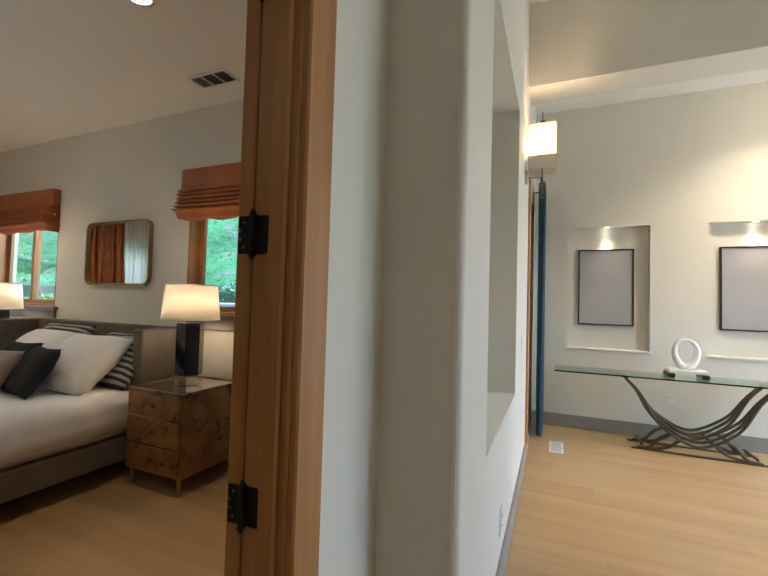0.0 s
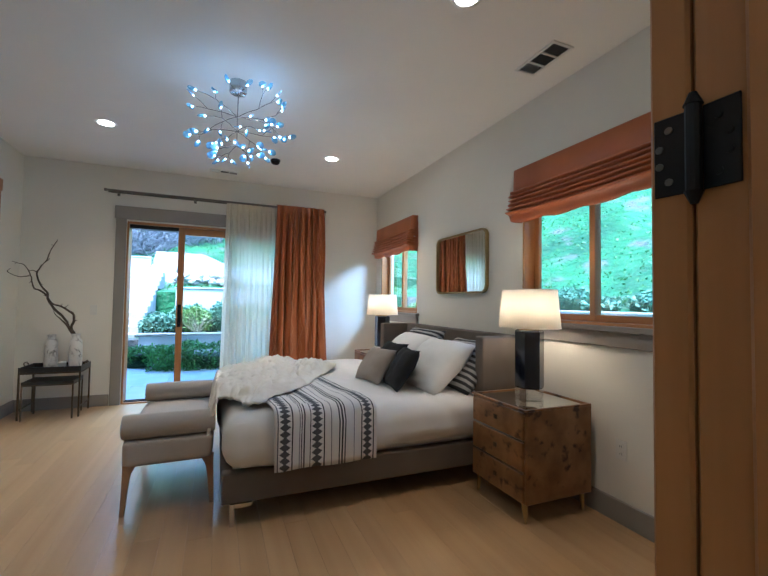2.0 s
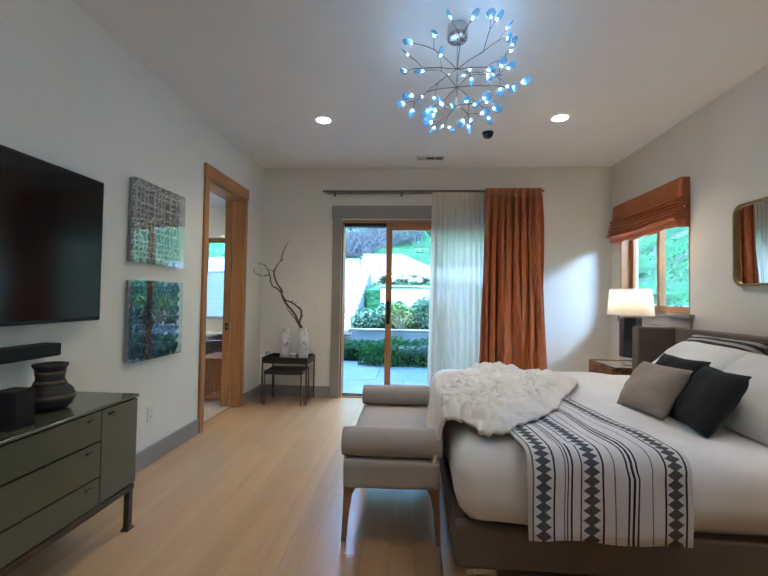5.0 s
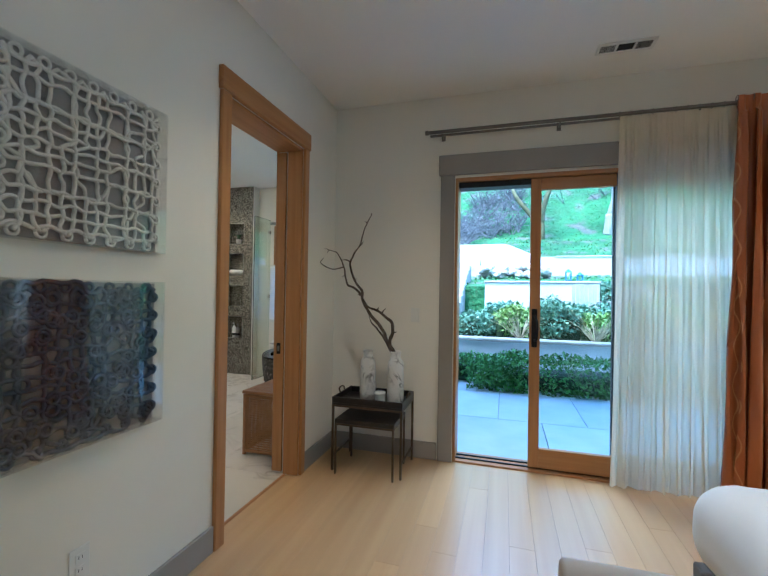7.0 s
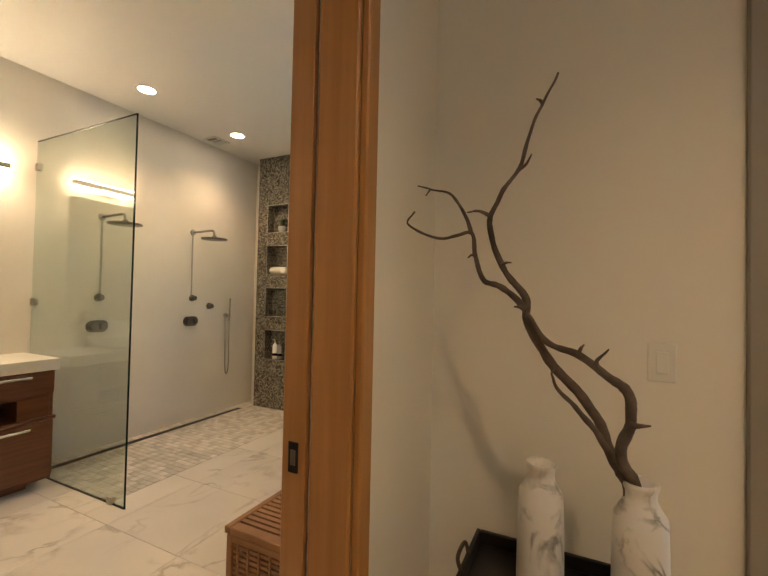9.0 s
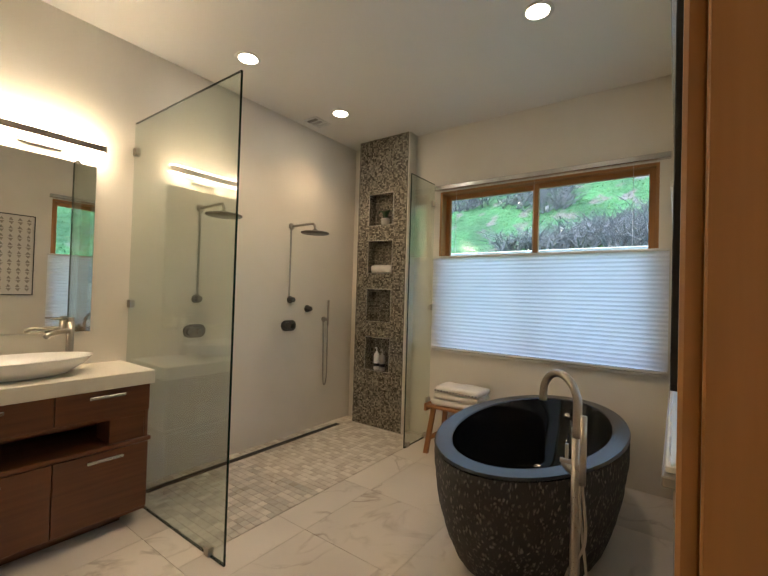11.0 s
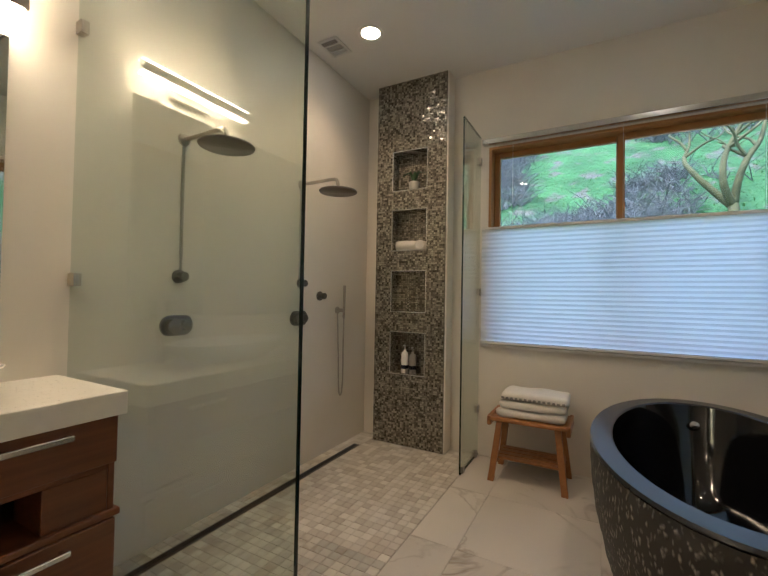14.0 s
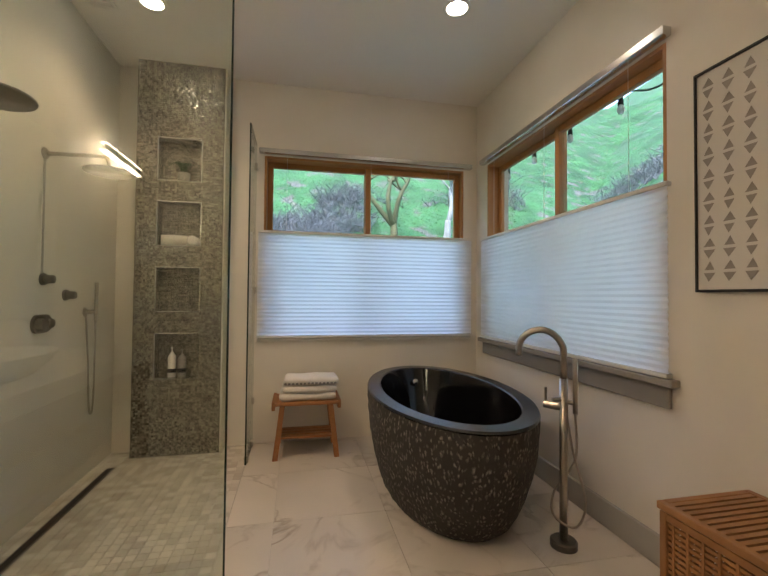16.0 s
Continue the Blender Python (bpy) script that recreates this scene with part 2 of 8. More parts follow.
es = [e for e in bm.edges if all(v.co.x > HX - 0.01 and v.co.y < 2.3 for v in e.verts)]
bmesh.ops.bevel(bm, geom=es, offset=0.03, segments=5, affect="EDGES", profile=0.5)
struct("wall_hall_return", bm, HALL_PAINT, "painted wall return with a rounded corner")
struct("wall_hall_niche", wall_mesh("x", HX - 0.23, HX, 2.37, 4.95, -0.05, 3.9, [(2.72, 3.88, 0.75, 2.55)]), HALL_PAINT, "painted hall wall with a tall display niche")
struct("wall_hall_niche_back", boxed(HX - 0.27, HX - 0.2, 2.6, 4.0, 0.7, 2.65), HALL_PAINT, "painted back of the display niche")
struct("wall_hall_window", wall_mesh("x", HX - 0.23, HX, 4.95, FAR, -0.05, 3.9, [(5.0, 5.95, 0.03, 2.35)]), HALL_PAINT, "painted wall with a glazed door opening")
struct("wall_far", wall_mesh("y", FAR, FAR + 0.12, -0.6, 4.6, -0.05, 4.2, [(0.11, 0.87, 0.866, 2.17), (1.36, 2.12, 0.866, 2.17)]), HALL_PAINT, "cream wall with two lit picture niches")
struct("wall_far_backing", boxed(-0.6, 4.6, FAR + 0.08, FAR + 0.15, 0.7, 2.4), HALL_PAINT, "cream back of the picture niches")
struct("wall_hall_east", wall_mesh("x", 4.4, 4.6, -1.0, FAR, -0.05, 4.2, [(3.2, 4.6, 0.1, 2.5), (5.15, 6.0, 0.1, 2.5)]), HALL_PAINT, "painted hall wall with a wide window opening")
# unseen area lamps added outside slider and window to boost the daylight indoors
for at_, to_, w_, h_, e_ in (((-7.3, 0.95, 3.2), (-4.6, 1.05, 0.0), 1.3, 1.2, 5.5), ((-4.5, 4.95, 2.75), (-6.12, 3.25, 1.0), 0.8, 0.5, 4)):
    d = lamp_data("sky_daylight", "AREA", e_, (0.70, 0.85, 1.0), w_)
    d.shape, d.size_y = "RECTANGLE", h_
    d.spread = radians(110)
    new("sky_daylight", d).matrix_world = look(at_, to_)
d = lamp_data("window_daylight", "AREA", 3.6, (0.88, 0.94, 1.0), 1.4)
d.shape, d.size_y = "RECTANGLE", 2.4
o = new("window_daylight", d)
o.matrix_world = look((4.5, 3.9, 1.3), (0.0, 3.9, 1.3))
d = lamp_data("window_daylight", "AREA", 5, (0.88, 0.94, 1.0), 0.85)
d.shape, d.size_y = "RECTANGLE", 2.4
o = new("window_daylight", d)
o.matrix_world = look((4.5, 5.575, 1.3), (0.0, 5.575, 1.3))
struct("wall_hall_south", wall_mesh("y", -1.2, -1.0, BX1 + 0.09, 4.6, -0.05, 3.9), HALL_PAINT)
struct("ceiling", boxed(BX0 - 0.1, BX1, BY0 - 0.05, BY1 + 0.1, BZ, BZ + 0.1), CEIL_PAINT, "white painted bedroom ceiling")
struct("ceiling_bath", boxed(WX0 - 0.1, WX1 + 0.1, WY0 - 0.1, WY1 + 0.05, WZ, WZ + 0.1), CEIL_PAINT, "cream painted bathroom ceiling")
struct("ceiling_hall", boxed(BX1 + 0.09, 4.6, -1.2, 5.07, 3.85, 3.95), CEIL_PAINT)
struct("ceiling_far", boxed(-0.6, 4.6, 5.07, FAR + 0.2, 3.5, 3.6), CEIL_PAINT)
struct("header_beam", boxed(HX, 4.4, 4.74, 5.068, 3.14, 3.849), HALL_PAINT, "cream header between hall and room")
struct("roof", boxed(WX0 - 0.5, 5.0, WY0 - 0.6, FAR + 0.6, 4.25, 4.35), GREY_TRIM)
struct("floor", boxed(BX0 - 0.1, 4.6, BY0 - 0.1, FAR + 0.1, -0.08, -0.012), OAK_DARK, "pale oak plank floor")
struct("floor_bath", boxed(WX0 - 0.1, WX1 + 0.1, WY0 - 0.1, BY0 - 0.1, -0.08, -0.006), GROUT, "white veined marble tile floor")


# ---- trim ----
def bar(name, mat, *b, label="", bevel=0.004):
    return struct(name, boxed(*b, bevel=bevel), mat, label)


for x0, x1, y0, y1 in ((BX0 + 0.02, PK[0] - 0.057, BY0, BY0 + 0.018), (PK[1] + 0.072, BX1, BY0, BY0 + 0.018), (BX0, BX0 + 0.018, BY0, SL[0] - 0.125),
                       (BX0, BX0 + 0.018, SL[1] + 0.12, BY1), (BX0 + 0.02, BX1, BY1 - 0.018, BY1)):
    bar("baseboard", GREY_TRIM, x0, x1, y0, y1, 0.0, 0.135, label="taupe painted baseboard")
bar("baseboard_hall", GREY_TRIM, HX, HX + 0.016, 2.30, 4.9, 0.0, 0.135, label="taupe painted baseboard")
bar("baseboard_far", GREY_TRIM, HX, 4.4, FAR - 0.018, FAR, 0.0, 0.14, label="taupe painted baseboard")
bar("baseboard_bath", STONE_BASE, WX0, PK[0] - 0.12, WY1 - 0.018, WY1, 0.0, 0.14, label="grey stone baseboard")

# bedroom doorway: jamb lining, stop, casings
bar("door_jamb", FIR, BX1 - 0.004, BX1 + 0.096, DOOR[1], DOOR[1] + 0.02, 0.0, DOOR[3], label="fir door jamb")
bar("door_stop", FIR, BX1 + 0.040, BX1 + 0.078, DOOR[1] - 0.011, DOOR[1] + 0.002, 0.0, DOOR[3])
bar("door_casing_hall", FIR, BX1 + 0.09, BX1 + 0.112, DOOR[1] + 0.006, DOOR[1] + 0.10, 0.0, DOOR[3] + 0.09, label="fir door casing")
bar("door_casing_bedroom", FIR, BX1 - 0.004, BX1, DOOR[1] + 0.03, DOOR[1] + 0.12, 0.0, DOOR[3] + 0.09)
bar("door_jamb_far", FIR, BX1 - 0.004, BX1 + 0.096, DOOR[0] - 0.02, DOOR[0], 0.0, DOOR[3])
bar("door_head", FIR_Y, BX1 - 0.004, BX1 + 0.096, DOOR[0], DOOR[1], DOOR[3] - 0.02, DOOR[3])

# pocket doorway: casing on the bedroom side, lining, the door's edge standing in its slot
bar("pocket_casing_a", FIR, PK[0] - 0.055, PK[0] + 0.003, BY0, BY0 + 0.024, 0.0, PK[3], label="fir doorway casing")
bar("pocket_casing_b", FIR, PK[1] - 0.003, PK[1] + 0.070, BY0, BY0 + 0.024, 0.0, PK[3], label="fir doorway casing")
bar("pocket_casing_head", FIR_H, PK[0] - 0.066, PK[1] + 0.080, BY0, BY0 + 0.03, PK[3], PK[3] + 0.12, label="fir doorway head casing")
bar("pocket_lining_a", FIR, PK[0], PK[0] + 0.02, BY0 - 0.115, BY0 + 0.002, 0.0, PK[3])
bar("pocket_lining_b", FIR, PK[1] - 0.02, PK[1], WY1 - 0.002, BY0 + 0.002, 0.0, PK[3])
bar("pocket_lining_head", FIR_H, PK[0] + 0.02, PK[1] - 0.02, WY1, BY0, PK[3] - 0.02, PK[3])
bar("pocket_casing_bath", FIR, PK[0] - 0.09, PK[0], WY1 - 0.02, WY1, 0.0, PK[3])
bar("threshold", FIR_H, PK[0] + 0.02, PK[1] - 0.02, BY0 - 0.11, BY0 - 0.09, -0.01, 0.004)

# sliding door casing and frame
bar("slider_casing_side", GREY_TRIM, BX0, BX0 + 0.025, SL[0] - 0.115, SL[0] - 0.005, 0.0, SL[3] + 0.02, label="taupe painted door casing")
bar("slider_casing_far", GREY_TRIM, BX0, BX0 + 0.025, SL[1] + 0.005, SL[1] + 0.115, 0.0, SL[3] + 0.02)
bar("slider_casing_head", GREY_TRIM, BX0, BX0 + 0.03, SL[0] - 0.13, SL[1] + 0.13, SL[3] + 0.02, SL[3] + 0.18, label="taupe painted head casing")
bar("slider_frame_side", FIR, BX0 - 0.19, BX0 + 0.004, SL[0], SL[0] + 0.022, 0.0, SL[3])
bar("slider_frame_end", FIR, BX0 - 0.19, BX0 + 0.004, SL[1] - 0.022, SL[1], 0.0, SL[3])
bar("slider_frame_head", FIR_Y, BX0 - 0.19, BX0 + 0.004, SL[0] + 0.022, SL[1] - 0.022, SL[3] - 0.03, SL[3])
bar("slider_track", BLACK, BX0 - 0.15, BX0 - 0.03, SL[0] + 0.022, SL[1] - 0.022, SL[3] - 0.075, SL[3] - 0.03)
bar("slider_sill", FIR_Y, BX0 - 0.19, BX0 + 0.004, SL[0] + 0.022, SL[1] - 0.022, -0.03, 0.014)
for i in range(2):
    bar("slider_rail", BLACK, BX0 - 0.06 - 0.07 * i, BX0 - 0.045 - 0.07 * i, SL[0] + 0.022, SL[1] - 0.022, 0.014, 0.024, bevel=0)

# ---- materials of the things ----
LINEN = surface("white_linen", (0.74, 0.72, 0.70), (0.80, 0.78, 0.76), 3, 0.9, fine=420, bump=0.25, depth=0.001)
TAUPE = surface("taupe_upholstery", (0.125, 0.098, 0.076), (0.16, 0.127, 0.10), 4, 0.85, fine=500, bump=0.3, depth=0.001)
BENCH = surface("beige_upholstery", (0.42, 0.375, 0.33), (0.47, 0.42, 0.37), 3, 0.9, fine=600, bump=0.3, depth=0.001)
BEIGE = surface("beige_weave", (0.30, 0.25, 0.205), (0.36, 0.30, 0.25), 6, 0.9, fine=700, bump=0.35, depth=0.001)
BLACK_CLOTH = surface("black_cloth", (0.006, 0.006, 0.007), (0.014, 0.014, 0.015), 6, 0.95, fine=700, bump=0.3, depth=0.001)
CREAM_KNIT = surface("cream_wool", (0.74, 0.69, 0.60), (0.82, 0.78, 0.70), 12, 0.95, fine=240, bump=0.5, depth=0.003)
CHROME = surface("brushed_chrome", (0.55, 0.55, 0.55), (0.65, 0.65, 0.65), 6, 0.22, 1.0, bump=0.03)
NICKEL = surface("brushed_nickel", (0.42, 0.38, 0.33), (0.48, 0.44, 0.38), 8, 0.3, 1.0, fine=300, bump=0.05)
GUNMETAL = surface("gunmetal", (0.16, 0.145, 0.13), (0.2, 0.18, 0.16), 8, 0.32, 1.0, bump=0.05)
BRASS = surface("aged_brass", (0.34, 0.24, 0.10), (0.42, 0.31, 0.14), 10, 0.35, 1.0, bump=0.05)
BRONZE = surface("dark_bronze", (0.09, 0.065, 0.045), (0.14, 0.105, 0.07), 12, 0.45, 0.8, bump=0.08)
NAVY = surface("navy_lacquer", (0.004, 0.006, 0.016), (0.007, 0.010, 0.024), 4, 0.12, bump=0.02, coat=0.5)
OLIVE = surface("olive_lacquer", (0.085, 0.085, 0.05), (0.10, 0.10, 0.06), 2, 0.22, bump=0.03, fine=60, coat=0.3)
WOOD_LEG = surface("light_oak", (0.34, 0.21, 0.10), (0.43, 0.28, 0.15), 6, 0.45, fine=30, bump=0.1, stretch=(6, 6, 0.6))
TEAK = surface("teak_wood", (0.27, 0.105, 0.03), (0.36, 0.155, 0.05), 6, 0.45, fine=30, bump=0.12, stretch=(1, 6, 6))
RATTAN = surface("honey_wood", (0.24, 0.105, 0.032), (0.34, 0.16, 0.055), 10, 0.5, fine=60, bump=0.15)
WALNUT = surface("walnut_veneer", (0.10, 0.033, 0.012), (0.16, 0.055, 0.02), 5, 0.35, fine=22, bump=0.05, stretch=(0.5, 5, 8), depth=0.0006)
QUARTZ = surface("white_quartz", (0.72, 0.68, 0.60), (0.76, 0.72, 0.64), 20, 0.3, bump=0.02)
PORCELAIN = surface("white_porcelain", (0.82, 0.80, 0.77), (0.84, 0.82, 0.79), 3, 0.08, bump=0)
PLASTIC = surface("white_plastic", (0.70, 0.68, 0.62), (0.73, 0.71, 0.65), 6, 0.4, bump=0)
SCREEN = surface("black_screen", (0.004, 0.004, 0.005), (0.006, 0.006, 0.007), 2, 0.12, bump=0)
BLACK_WOOD = surface("black_lacquered_wood", (0.012, 0.010, 0.009), (0.02, 0.017, 0.015), 5, 0.35, fine=40, bump=0.06)
BARK = surface("branch_bark", (0.045, 0.03, 0.022), (0.14, 0.105, 0.08), 18, 0.85, fine=90, bump=0.6, depth=0.004)
ORANGE = surface("rust_silk", (0.33, 0.085, 0.018), (0.45, 0.135, 0.034), 3, 0.42, fine=180, bump=0.15, stretch=(1, 1, 0.3), depth=0.001)
DARK_CLAY = surface("dark_clay", (0.012, 0.009, 0.007), (0.022, 0.016, 0.012), 10, 0.55, fine=80, bump=0.2)
CLAY_BAND = surface("brown_clay_band", (0.075, 0.05, 0.033), (0.1, 0.07, 0.045), 10, 0.6, fine=80, bump=0.2)
STONE_RIM = surface("honed_black_stone", (0.018, 0.019, 0.022), (0.03, 0.031, 0.035), 14, 0.24, fine=200, bump=0.04)
TUB_IN = surface("polished_black_stone", (0.003, 0.003, 0.004), (0.006, 0.006, 0.007), 10, 0.09, bump=0)
MIRROR, mn, ml, mp = nodes_of("mirror_silver")
mp.inputs["Metallic"].default_value, mp.inputs["Roughness"].default_value = 1.0, 0.01
mp.inputs["Base Color"].default_value = (0.86, 0.88, 0.86, 1)
SHOWER_GLASS = glassy("shower_glass", (0.90, 0.94, 0.90), base=0.075)
GLASS_EDGE = surface("glass_edge", (0.008, 0.02, 0.016), (0.012, 0.03, 0.024), 4, 0.1, bump=0)
ACRYLIC = glassy("clear_acrylic", (0.985, 0.99, 0.99), 0.01, 1.5, 0.06)
TABLE_GLASS = glassy("table_glass", (0.80, 0.92, 0.87))


def translucent(name, color, fac, trans=0.0, scale=200, stretch=(1, 1, 1)):
    m, n, l, p = nodes_of(name)
    c = mixed(n, l, noisy(n, l, scale, 2.0, stretch), tuple(0.9 * v for v in color), color).outputs["Result"]
    d, t, mx = n.new("ShaderNodeBsdfDiffuse"), n.new("ShaderNodeBsdfTranslucent"), n.new("ShaderNodeMixShader")
    l.new(c, d.inputs["Color"]), l.new(c, t.inputs["Color"])
    mx.inputs[0].default_value = fac
    l.new(d.outputs[0], mx.inputs[1]), l.new(t.outputs[0], mx.inputs[2])
    last = mx
    if trans:
        tr, m2 = n.new("ShaderNodeBsdfTransparent"), n.new("ShaderNodeMixShader")
        m2.inputs[0].default_value = trans
        l.new(mx.outputs[0], m2.inputs[1]), l.new(tr.outputs[0], m2.inputs[2])
        last = m2
    l.new(last.outputs[0], n["Material Output"].inputs["Surface"])
    return m


SHADE = translucent("lamp_shade_linen", (0.86, 0.82, 0.74), 0.5, 0.0, 300)
SHEER = translucent("sheer_voile", (0.94, 0.85, 0.66), 0.45, 0.16, 120, (1, 1, 0.1))
CELL = translucent("cellular_shade_cloth", (0.93, 0.93, 0.95), 0.70, 0.0, 3)


def burl_wood():
    m, n, l, p = nodes_of("burl_veneer")
    base = noisy(n, l, 7, 8.0)
    c = mixed(n, l, ramp(n, l, base, 0.35, 0.65), (0.17, 0.075, 0.022), (0.30, 0.15, 0.052))
    knots = noisy(n, l, 11, 3.0, (1, 1, 1.2))
    k = ramp(n, l, knots, 0.57, 0.67)
    c2 = n.new("ShaderNodeMix")
    c2.data_type = "RGBA"
    c2.inputs["B"].default_value = (0.045, 0.016, 0.006, 1)
    l.new(k, c2.inputs["Factor"]), l.new(c.outputs["Result"], c2.inputs["A"])
    l.new(c2.outputs["Result"], p.inputs["Base Color"])
    p.inputs["Roughness"].default_value = 0.28
    bumped(n, l, p, noisy(n, l, 60, 3), 0.05)
    return m


BURL = burl_wood()


def veined(name, a, b, scale, width, rough, vein_amount=0.8, per_object=True, dark=0.9):
    """Stone with thin dark veins along the contour of a warped noise."""
    m, n, l, p = nodes_of(name)
    tc, mp_ = n.new("ShaderNodeTexCoord"), n.new("ShaderNodeMapping")
    l.new(tc.outputs["Object"], mp_.inputs["Vector"])
    if per_object:
        info, mul = n.new("ShaderNodeObjectInfo"), n.new("ShaderNodeVectorMath")
        mul.operation = "SCALE"
        mul.inputs[0].default_value = (31.0, 17.0, 9.0)
        l.new(info.outputs["Random"], mul.inputs["Scale"])
        l.new(mul.outputs[0], mp_.inputs["Location"])
    t = n.new("ShaderNodeTexNoise")
    t.inputs["Scale"].default_value, t.inputs["Detail"].default_value, t.inputs["Distortion"].default_value = scale, 5.0, 1.2
    l.new(mp_.outputs["Vector"], t.inputs["Vector"])
    sub, ab = n.new("ShaderNodeMath"), n.new("ShaderNodeMath")
    sub.operation, ab.operation = "SUBTRACT", "ABSOLUTE"
    sub.inputs[1].default_value = 0.5
    l.new(t.outputs["Fac"], sub.inputs[0]), l.new(sub.outputs[0], ab.inputs[0])
    r = n.new("ShaderNodeMapRange")
    r.inputs["From Min"].default_value, r.inputs["From Max"].default_value = 0.0, width
    r.inputs["To Min"].default_value, r.inputs["To Max"].default_value = vein_amount, 0.0
    l.new(ab.outputs[0], r.inputs["Value"])
    patch = n.new("ShaderNodeTexNoise")
    patch.inputs["Scale"].default_value, patch.inputs["Detail"].default_value = scale * 1.7, 3.0
    l.new(mp_.outputs["Vector"], patch.inputs["Vector"])
    gate = n.new("ShaderNodeMath")
    gate.operation = "MULTIPLY"
    l.new(r.outputs["Result"], gate.inputs[0]), l.new(ramp(n, l, patch.outputs["Fac"], 0.42, 0.68), gate.inputs[1])
    cloud = n.new("ShaderNodeTexNoise")
    cloud.inputs["Scale"].default_value = scale * 0.8
    l.new(mp_.outputs["Vector"], cloud.inputs["Vector"])
    base = mixed(n, l, ramp(n, l, cloud.outputs["Fac"], 0.35, 0.7), a, tuple(0.82 * v for v in a))
    c = n.new("ShaderNodeMix")
    c.data_type = "RGBA"
    c.inputs["B"].default_value = (*b, 1)
    l.new(gate.outputs[0], c.inputs["Factor"]), l.new(base.outputs["Result"], c.inputs["A"])
    out = c.outputs["Result"]
    if per_object:
        hsv = n.new("ShaderNodeHueSaturation")
        rr = n.new("ShaderNodeMapRange")
        rr.inputs["To Min"].default_value, rr.inputs["To Max"].default_value = dark, 1.05
        l.new(info.outputs["Random"], rr.inputs["Value"]), l.new(rr.outputs["Result"], hsv.inputs["Value"]), l.new(out, hsv.inputs["Color"])
        out = hsv.outputs["Color"]
    l.new(out, p.inputs["Base Color"])
    p.inputs["Roughness"].default_value = rough
    return m


MARBLE = veined("white_marble", (0.66, 0.60, 0.52), (0.26, 0.20, 0.14), 1.7, 0.03, 0.28, 0.75)
MARBLE_SMALL = veined("marble_mosaic", (0.62, 0.57, 0.49), (0.34, 0.28, 0.21), 3.0, 0.10, 0.35, 0.9, dark=0.66)
VASE_STONE = veined("veined_white_ceramic", (0.74, 0.71, 0.66), (0.06, 0.055, 0.05), 6.0, 0.055, 0.3, 0.9)


def mosaic():
    m, n, l, p = nodes_of("glass_mosaic")
    tc, sep, comb, br = n.new("ShaderNodeTexCoord"), n.new("ShaderNodeSeparateXYZ"), n.new("ShaderNodeCombineXYZ"), n.new("ShaderNodeTexBrick")
    l.new(tc.outputs["Object"], sep.inputs[0])
    add = n.new("ShaderNodeMath")
    l.new(sep.outputs["X"], add.inputs[0]), l.new(sep.outputs["Y"], add.inputs[1])
    l.new(add.outputs[0], comb.inputs["X"]), l.new(sep.outputs["Z"], comb.inputs["Y"])
    l.new(comb.outputs[0], br.inputs["Vector"])
    br.offset = 0.0
    for k, v in (("Scale", 1.0), ("Brick Width", 0.019), ("Row Height", 0.0155), ("Mortar Size", 0.0016), ("Mortar Smooth", 0.2), ("Bias", 0.0)):
        br.inputs[k].default_value = v
    br.inputs["Color1"].default_value, br.inputs["Color2"].default_value, br.inputs["Mortar"].default_value = (0.10, 0.088, 0.066, 1), (0.52, 0.47, 0.37, 1), (0.17, 0.155, 0.125, 1)
    l.new(br.outputs["Color"], p.inputs["Base Color"])
    p.inputs["Roughness"].default_value = 0.18
    p.inputs["Metallic"].default_value = 0.35
    tilt = noisy(n, l, 58, 0.0)
    both = n.new("ShaderNodeMath")
    both.operation = "SUBTRACT"
    l.new(tilt, both.inputs[0]), l.new(br.outputs["Fac"], both.inputs[1])
    bumped(n, l, p, both.outputs[0], 0.9, 0.006)
    return m


MOSAIC = mosaic()


def chiselled():
    m, n, l, p = nodes_of("chiselled_granite")
    tc, mp_, v = n.new("ShaderNodeTexCoord"), n.new("ShaderNodeMapping"), n.new("ShaderNodeTexVoronoi")
    mp_.inputs["Scale"].default_value = (1, 1, 0.52)
    v.inputs["Scale"].default_value, v.inputs["Randomness"].default_value = 60, 1.0
    warp, mixv = n.new("ShaderNodeTexNoise"), n.new("ShaderNodeVectorMath")
    warp.inputs["Scale"].default_value, warp.inputs["Detail"].default_value = 26.0, 2.0
    mixv.operation = "MULTIPLY_ADD"
    mixv.inputs[1].default_value = (0.035, 0.035, 0.035)
    l.new(tc.outputs["Object"], mp_.inputs["Vector"]), l.new(mp_.outputs["Vector"], warp.inputs["Vector"])
    l.new(warp.outputs["Color"], mixv.inputs[0]), l.new(mp_.outputs["Vector"], mixv.inputs[2])
    l.new(mixv.outputs[0], v.inputs["Vector"])
    spots = ramp(n, l, v.outputs["Distance"], 0.44, 0.16)
    gate = ramp(n, l, noisy(n, l, 34, 3.0), 0.34, 0.56)
    mul = n.new("ShaderNodeMath")
    mul.operation = "MULTIPLY"
    l.new(spots, mul.inputs[0]), l.new(gate, mul.inputs[1])
    c = mixed(n, l, mul.outputs[0], (0.034, 0.030, 0.026), (0.30, 0.27, 0.225))
    l.new(c.outputs["Result"], p.inputs["Base Color"])
    p.inputs["Roughness"].default_value = 0.75
    bumped(n, l, p, mul.outputs[0], 0.9, 0.010)
    return m


GRANITE = chiselled()


